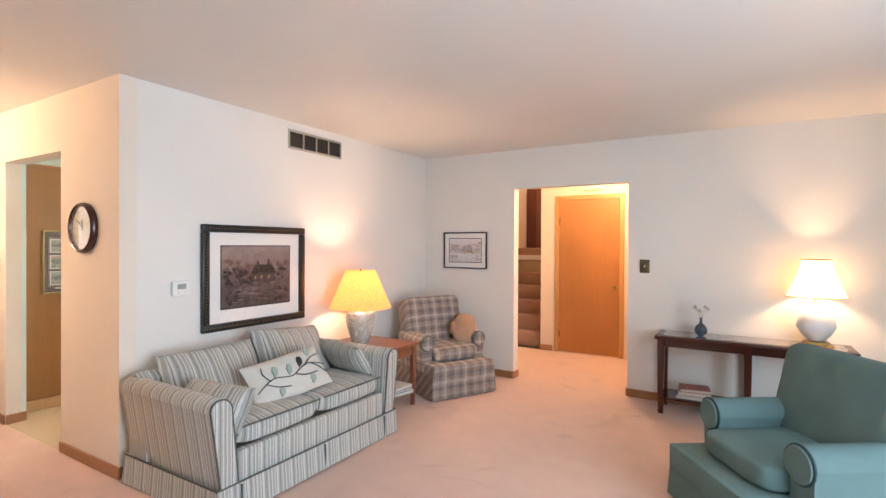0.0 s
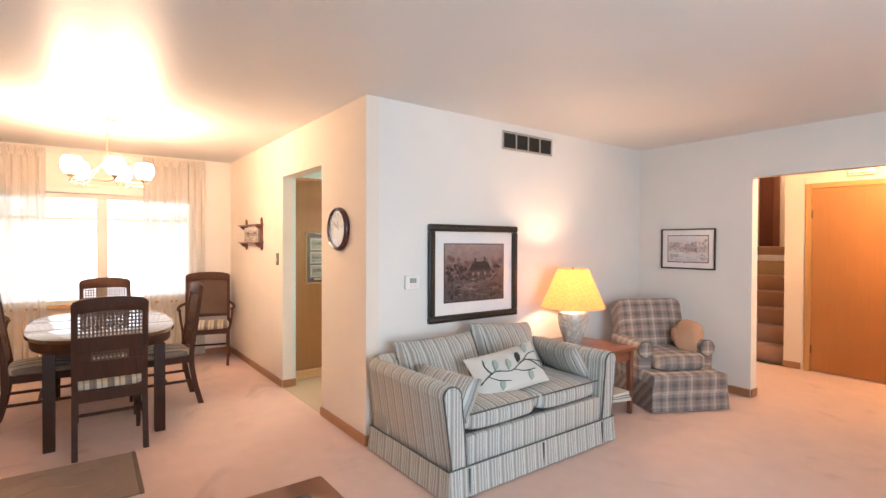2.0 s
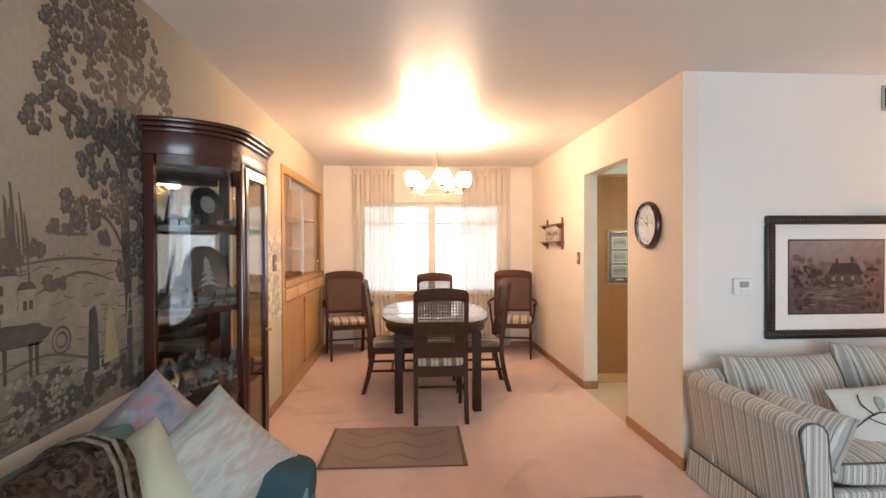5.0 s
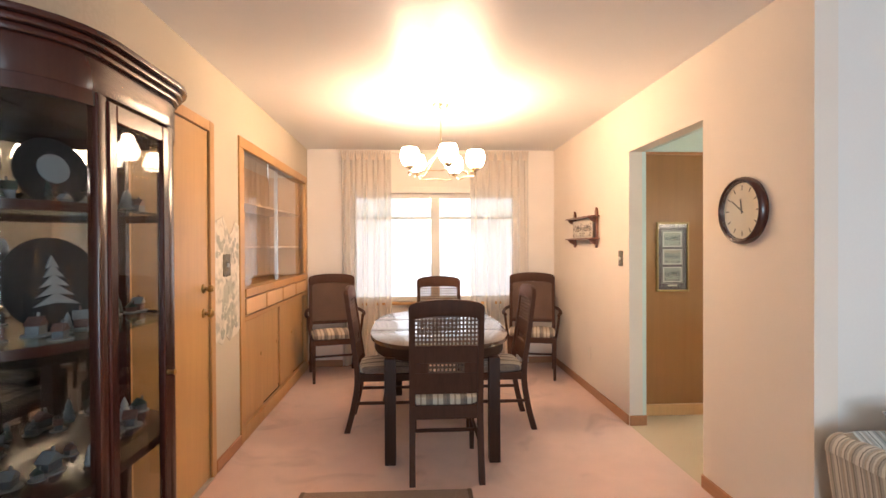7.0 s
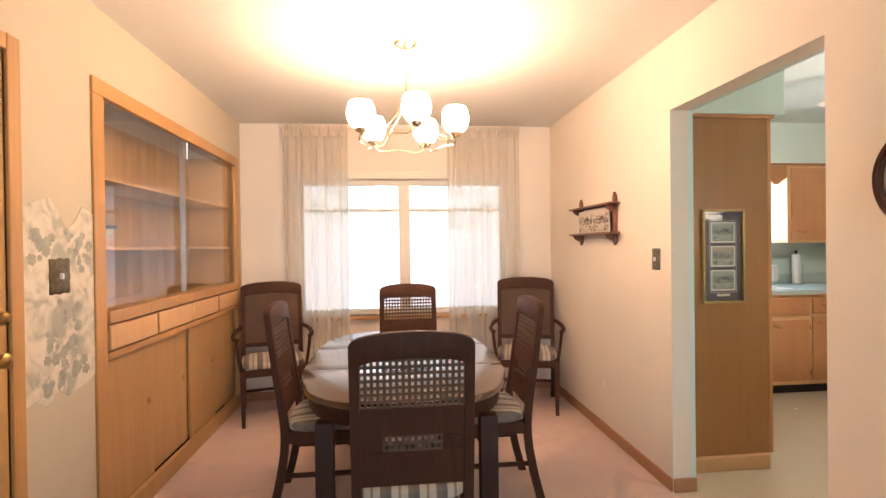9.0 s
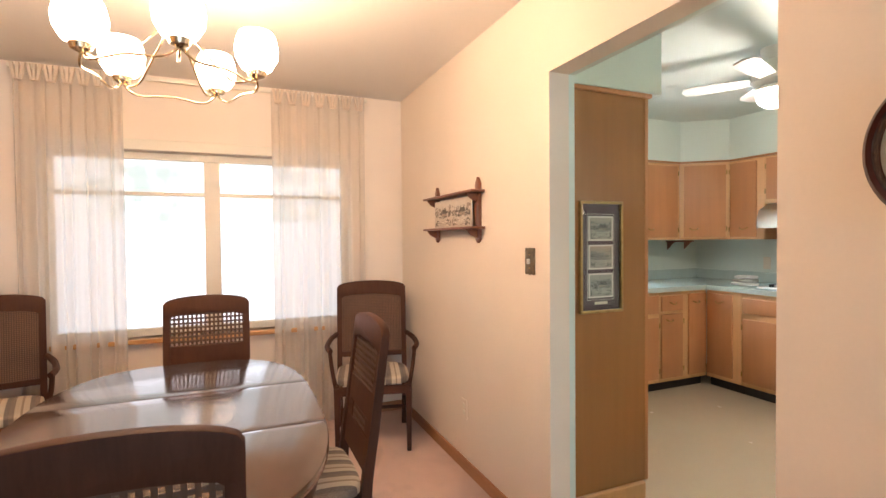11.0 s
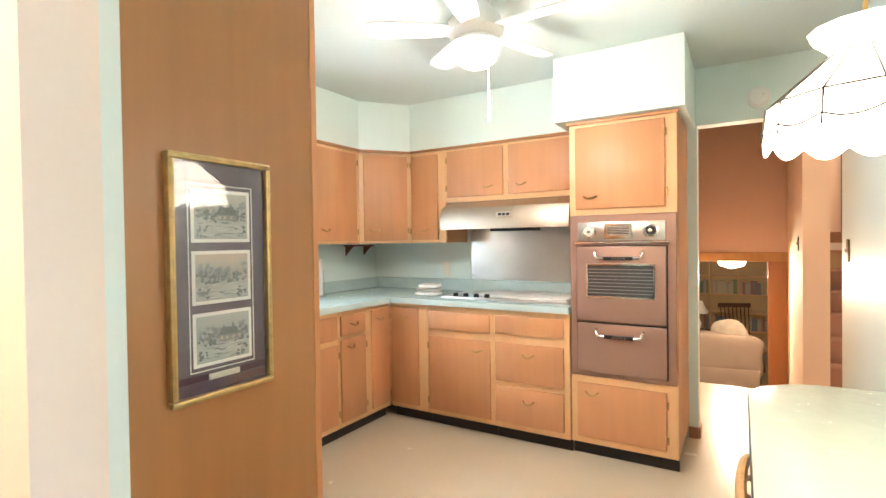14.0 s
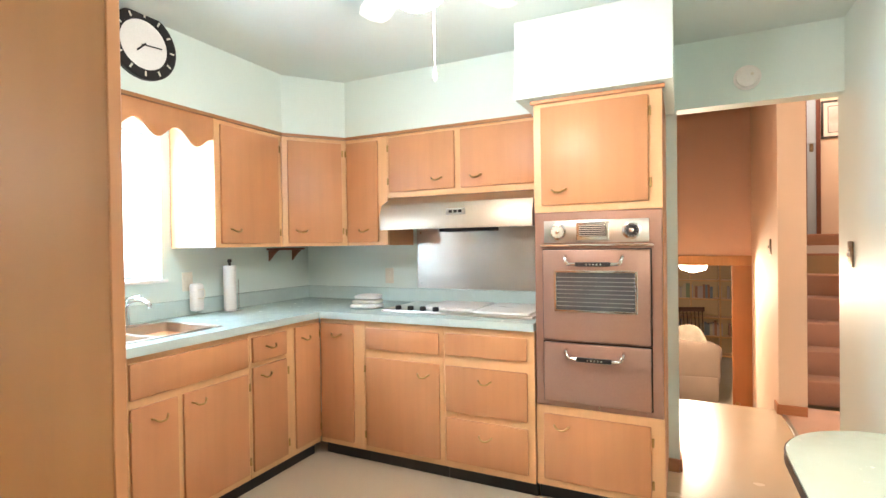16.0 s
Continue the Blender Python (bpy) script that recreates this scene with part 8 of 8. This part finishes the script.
lamp("pendant_light", "POINT", (PX, PY, 1.60), 1.5, (1.0, 0.84, 0.62), 0.05)

# wall table with a rounded corner, and a rattan chair pushed under it
m_tabletop = plain("pale_green_laminate", (0.55, 0.61, 0.50), 0.25, var=0.05, scale=6, grain=260, bump=0.02, spec=0.5)
kt = thing("kitchen_table", "pale green laminate wall table with rounded corner and dark edge", "table", (0, 0, 0))
ol = [(XK, 2.05), (-3.735, 2.05), (-3.735, 3.40)] + [(-3.455 - 0.28 * math.cos(math.pi / 2 * i / 10), 3.42 + 0.28 * math.sin(math.pi / 2 * i / 10)) for i in range(11)] + [(XK, 3.70)]
part("tabletop", prism(bmesh.new(), ol, 0.722, 0.75, 0.003), m_tabletop, kt)
part("edge_band", prism(bmesh.new(), [(x - (0.003 if x < XK - 0.01 else 0), y + (0.003 if y > 3.3 else 0)) for x, y in ol], 0.718, 0.746), m_black, kt, "dark edge band")
for x, y in ((-3.55, 3.45), (-3.55, 2.25)):
    part("leg", lathe(bmesh.new(), [(0.03, 0), (0.02, 0.02), (0.018, 0.72)], 14, (x, y, 0)), m_chrome, kt)
m_rattan = wood("golden_rattan", (0.50, 0.30, 0.13), 0.6, 0.4, 2, 30)
rc = thing("rattan_chair", "bent rattan chair with a hooped back under the table", "chair", pose(-3.49, 2.86, 0, 0, 0, 84))
part("seat", cushion(bmesh.new(), 0.44, 0.42, 0.07, pose(0, 0, 0.44), e=4, n=8), m_canvas, rc)
part("seat_frame", tube(bmesh.new(), [(0.22 * math.cos(q), 0.21 * math.sin(q), 0.40) for q in (math.pi * 2 * i / 24 for i in range(24))], 0.016, 8, True), m_rattan, rc)
for i, (wdt, top) in enumerate(((0.235, 0.70), (0.18, 0.655), (0.125, 0.61), (0.07, 0.565))):
    part("back_hoop", tube(bmesh.new(), curve_pts([(-wdt, 0.14, 0.40), (-wdt * 1.02, 0.21, 0.52), (-wdt * 0.75, 0.25, top - 0.05), (0, 0.265, top), (wdt * 0.75, 0.25, top - 0.05), (wdt * 1.02, 0.21, 0.52), (wdt, 0.14, 0.40)], 6), 0.014 if i == 0 else 0.009, 8), m_rattan, rc)
for sx in (-1, 1):
    for sy in (-1, 1):
        part("leg", tube(bmesh.new(), [(sx * 0.2, sy * 0.19, 0.0), (sx * 0.17, sy * 0.16, 0.40)], 0.016, 8), m_rattan, rc)
part("post_cap", lathe(bmesh.new(), [(0.016, 0.62), (0.018, 0.66), (0.006, 0.675)], 10, (0.25, 0.2, 0)), m_black, rc)
part("post", tube(bmesh.new(), [(0.21, 0.17, 0.40), (0.25, 0.2, 0.63)], 0.012, 8), m_black, rc)

# ================= foyer, stairs, den =================
fd = struct("door_2", box(-1.765, -0.995, FY - 0.012, FY - 0.004, 0.012, 2.03, 0.002), m_door, "closed varnished flush closet door", "door")
part("door_handle", lathe(bmesh.new(), [(0.028, -0.012), (0.012, -0.018), (0.012, -0.04), (0.027, -0.05), (0.024, -0.068), (0.006, -0.074)], 18, (-1.05, FY, 0.89), "y"), m_brass, fd, "brass knob")
for z in (0.25, 1.75):
    part("hinge", box(-1.772, -1.758, FY - 0.018, FY - 0.010, z - 0.045, z + 0.045, 0.002), m_bronze, fd)
ff2 = struct("door_frame_2", box(-1.825, -1.768, FY - 0.020, FY, 0, 2.09, 0.003), m_oak, "honey wood closet door casing", "door frame")
part("casing_leg", box(-0.992, -0.935, FY - 0.020, FY, 0, 2.09, 0.003), m_oak, ff2)
part("casing_head", box(-1.768, -0.992, FY - 0.0195, FY, 2.033, 2.09, 0.003), m_oak, ff2)
dcl = thing("door_chime", "small cream door chime box over the closet door", "door chime", pose(-1.33, FY, 2.19))
part("cover", box(-0.11, 0.11, -0.05, 0, -0.05, 0.05, 0.008, 2), m_offwhite, dcl)
part("slot", box(-0.10, 0.10, -0.052, -0.049, -0.035, -0.025), m_brass, dcl)
cg2 = thing("ceiling_light", "lit glass ceiling light in the foyer", "ceiling light", pose(-0.98, 5.75, 0))
part("base", lathe(bmesh.new(), [(0.12, 2.44), (0.12, 2.42), (0.10, 2.41)], 28), m_brass, cg2)
part("diffuser", lathe(bmesh.new(), [(0.14, 2.415), (0.15, 2.39), (0.11, 2.33), (0.05, 2.305), (0.004, 2.30)], 28), glow("lit_foyer_glass", (1.0, 0.80, 0.52), 12.0), cg2, "lit glass bowl")
# unseen fill added above the header to brighten landing and stairwell
lamp("hall_fill", "POINT", (-3.72, 5.7, 2.30), 4.0, (1.0, 0.74, 0.52), 0.08)
lamp("foyer_light", "POINT", (-0.98, 5.75, 2.24), 70, (1.0, 0.64, 0.34), 0.08)

# upper hall: end wall, a dark wood door frame and a bluish door
m_blue = plain("pale_blue_door_paint", (0.36, 0.45, 0.55), 0.5)
m_mahog = wood("dark_red_mahogany", (0.13, 0.04, 0.022), 0.6, 0.35, 2, 10)
struct("upper_hall_wall", box(-4.2, 0.3, 9.30, 9.42, UP, 3.85), m_foyer, "cream end wall of the upper hall", "wall")
struct("upper_hall_wall_west", box(-4.2, -3.32, 7.94, 9.30, UP, 3.85), m_foyer, "cream side wall of the upper hall", "wall")
ud = struct("door_3", box(-2.565, -2.475, 9.272, 9.298, UP, 3.45), m_blue, "pale blue painted door standing at the stair head", "door")
part("door_frame", box(-2.66, -2.568, 9.255, 9.299, UP, 3.45, 0.003), m_mahog, ud)
part("door_frame", box(-2.475, -2.43, 9.255, 9.299, UP, 3.45, 0.003), m_mahog, ud)
part("strike_plate", box(-2.54, -2.50, 9.262, 9.274, 2.40, 2.50, 0.002), m_bronze, ud)
dd3 = struct("door_4", box(-3.31, -3.10, 9.27, 9.298, UP, 3.42, 0.002), m_mahog, "dark red wooden door at the stair head", "door")
part("door_frame", box(-3.10, -3.02, 9.25, 9.299, UP, 3.42, 0.003), m_redwood, dd3)
framed("framed_print", "dark-framed picture on the upper hall wall", pose(-2.25, 9.296, 2.78), 0.34, 0.46, 0.025, m_blackframe, 0.05, m_mat, art_small, 0.02)
hr = thing("stair_handrail", "pale wooden handrail along the stair wall", "handrail", (0, 0, 0))
part("rail", tube(bmesh.new(), [(-2.09, 6.75, 1.02), (-2.09, 8.3, 2.2)], 0.021, 10), m_cabframe, hr)
for y in (6.95, 8.1):
    z = 1.02 + (y - 6.75) * 1.18 / 1.55
    part("bracket", tube(bmesh.new(), [(-2.03, y, z - 0.06), (-2.07, y, z - 0.05), (-2.09, y, z - 0.015)], 0.006, 6), m_brass, hr)
# unseen fill added over the upper flight to lighten the stairs
lamp("upper_hall_fill", "POINT", (-2.6, 8.4, 3.5), 36, (1.0, 0.75, 0.52), 0.08)
switch(pose(-3.32, 6.62, 1.27, 0, 0, -90), w=0.075)

# den below
m_den = plain("den_panel_wall", (0.40, 0.29, 0.16), 0.6, var=0.1)
m_denfloor = carpet("den_carpet", (0.34, 0.29, 0.22))
m_taupe = plain("taupe_sofa_cloth", (0.21, 0.155, 0.12), 0.95, var=0.1, grain=300, bump=0.4)
m_denpillow = plain("oatmeal_pillow_cloth", (0.33, 0.28, 0.225), 0.95, var=0.2, scale=9, grain=200, bump=0.5)
struct("den_floor", box(-8.0, -1.0, 7.30, 13.2, DEN - 0.1, DEN), m_denfloor, "taupe carpeted den floor", "floor")
struct("den_ceiling", box(-8.0, -1.0, 7.94, 13.2, 1.16, 1.26), m_ceil, "white den ceiling", "ceiling")
struct("den_wall_north", box(-8.0, -1.0, 12.9, 13.0, DEN, 1.16), m_den, "tan panelled den end wall", "wall")
struct("den_wall_west", box(-8.0, -7.9, 7.94, 12.9, DEN, 1.16), m_den, "tan panelled den side wall", "wall")
struct("den_wall_east", box(-1.1, -1.0, 7.94, 12.9, DEN, 1.16), m_den, "tan panelled den side wall", "wall")
b = bmesh.new()
bx(b, -8.0, -4.2, 7.82, 7.94, DEN, 1.16)
bx(b, -3.32, -1.0, 7.82, 7.94, DEN, 1.16)
struct("den_wall_south", b, m_den, "tan panelled den wall beside the stairs", "wall")
df = struct("door_frame_3", box(-4.2, -3.32, 7.795, 7.82, 1.06, 1.165, 0.003), m_oak, "honey wood casing over the den opening", "door frame")
part("casing_leg", box(-3.50, -3.32, 7.795, 7.825, DEN, 1.06, 0.003), m_door, df, "varnished den door standing open")
part("door_knob", lathe(bmesh.new(), [(0.01, -0.03), (0.01, -0.06), (0.026, -0.07), (0.02, -0.09)], 14, (-3.46, 7.82, -0.38), "y"), m_brass, df)
dl_ = thing("ceiling_light", "lit round ceiling light in the den", "ceiling light", pose(-3.85, 8.3, 0))
part("base", lathe(bmesh.new(), [(0.16, 1.16), (0.16, 1.14)], 24), m_brass, dl_)
part("diffuser", lathe(bmesh.new(), [(0.15, 1.14), (0.165, 1.07), (0.13, 0.99), (0.005, 0.955)], 24), glow("lit_den_glass", (1.0, 0.85, 0.58), 14.0), dl_, "lit glass bowl")
lamp("den_light", "POINT", (-3.85, 8.3, 0.86), 130, (1.0, 0.78, 0.50), 0.08)
ds = thing("sofa", "taupe den sofa with a pale crumpled throw pillow behind", "sofa", pose(-4.52, 9.9, DEN, 0, 0, 180))
part("base", box(-1.0, 1.0, -0.42, 0.42, 0.05, 0.40, 0.03, 2), m_taupe, ds)
part("backrest", cushion(bmesh.new(), 2.06, 0.66, 0.24, pose(0, 0.32, 0.56, 84, 0, 0), e=8, crown=0.2), m_taupe, ds)
for s in (-1, 1):
    part("arm", rolled_arm(0.68, 0.2, 0.66, 0.1), m_taupe, ds, "", pose(s * 0.92, -0.42, 0))
    part("seat_cushion", cushion(bmesh.new(), 0.84, 0.7, 0.16, e=6), m_taupe, ds, "", pose(s * 0.42, -0.08, 0.46))
solid("throw_pillow", cushion(bmesh.new(), 0.52, 0.46, 0.2, e=2.8, crown=0.5), m_denpillow, "pale crumpled pillow on the den sofa", "pillow", pose(-3.90, 9.62, DEN + 0.86, 74, 18, 150))
sh = thing("bookshelf", "tan wooden built-in bookshelf on the den wall", "bookshelf", pose(-4.2, 12.88, DEN))
for i in range(8):
    x = -1.6 + i * 0.5
    part("upright", box(x - 0.015, x + 0.015, -0.30, 0, 0, 2.08), m_hutch, sh)
for i in range(6):
    part("shelf", box(-1.6, 1.9, -0.30, 0, 0.05 + i * 0.36, 0.075 + i * 0.36), m_hutch, sh)
r = random.Random(5)
bookm = [plain("spine_cloth", c, 0.7) for c in ((0.25, 0.12, 0.08), (0.12, 0.16, 0.2), (0.4, 0.34, 0.24), (0.16, 0.2, 0.13), (0.32, 0.28, 0.26))]
for lv in (1, 3):
    x = -0.35
    while x < 1.2:
        w_ = r.uniform(0.025, 0.05)
        if abs((x + 0.1) % 0.5) > 0.06:
            solid("book", box(0, w_ - 0.002, -0.2, -0.02, 0, r.uniform(0.2, 0.28), 0.002), r.choice(bookm), "upright cloth-bound book on the den shelf", "book", pose(-4.2 + x, 12.88, DEN + 0.0755 + lv * 0.36), "den books")
        x += w_ + (0.1 if r.random() < 0.12 else 0)
ro = thing("rocking_chair", "dark spindle-backed wooden chair in the den", "chair", pose(-3.75, 11.3, DEN, 0, 0, 20))
part("seat", box(-0.26, 0.26, -0.24, 0.24, 0.42, 0.455, 0.012, 2), m_dark, ro)
part("top_rail", box(-0.27, 0.27, 0.30, 0.33, 1.02, 1.10, 0.008), m_dark, ro)
for i in range(8):
    x = -0.23 + i * 0.066
    part("spindle", tube(bmesh.new(), [(x * 0.9, 0.21, 0.455), (x, 0.31, 1.03)], 0.009, 6), m_dark, ro)
for sx in (-1, 1):
    for sy in (-1, 1):
        part("leg", tube(bmesh.new(), [(sx * 0.22, sy * 0.2, 0.43), (sx * 0.26, sy * 0.24, 0.0)], 0.018, 8), m_dark, ro)
tbl = legged_table("side_table", "small dark side table in the den", pose(-4.45, 11.4, DEN), 0.5, 0.5, 0.6, 0.04, 0.03, m_dark, m_dark)
ln = thing("table_lamp", "unlit white table lamp on the den side table", "lamp", pose(-4.45, 11.4, DEN + 0.6))
part("lamp_base", lathe(bmesh.new(), [(0.06, 0), (0.05, 0.02), (0.08, 0.12), (0.03, 0.25), (0.01, 0.34)], 18), m_white, ln)
part("shade", lamp_shade(0.19, 0.09, 0.22, 20), m_canvas, ln, "white cloth shade", pose(0, 0, 0.32))
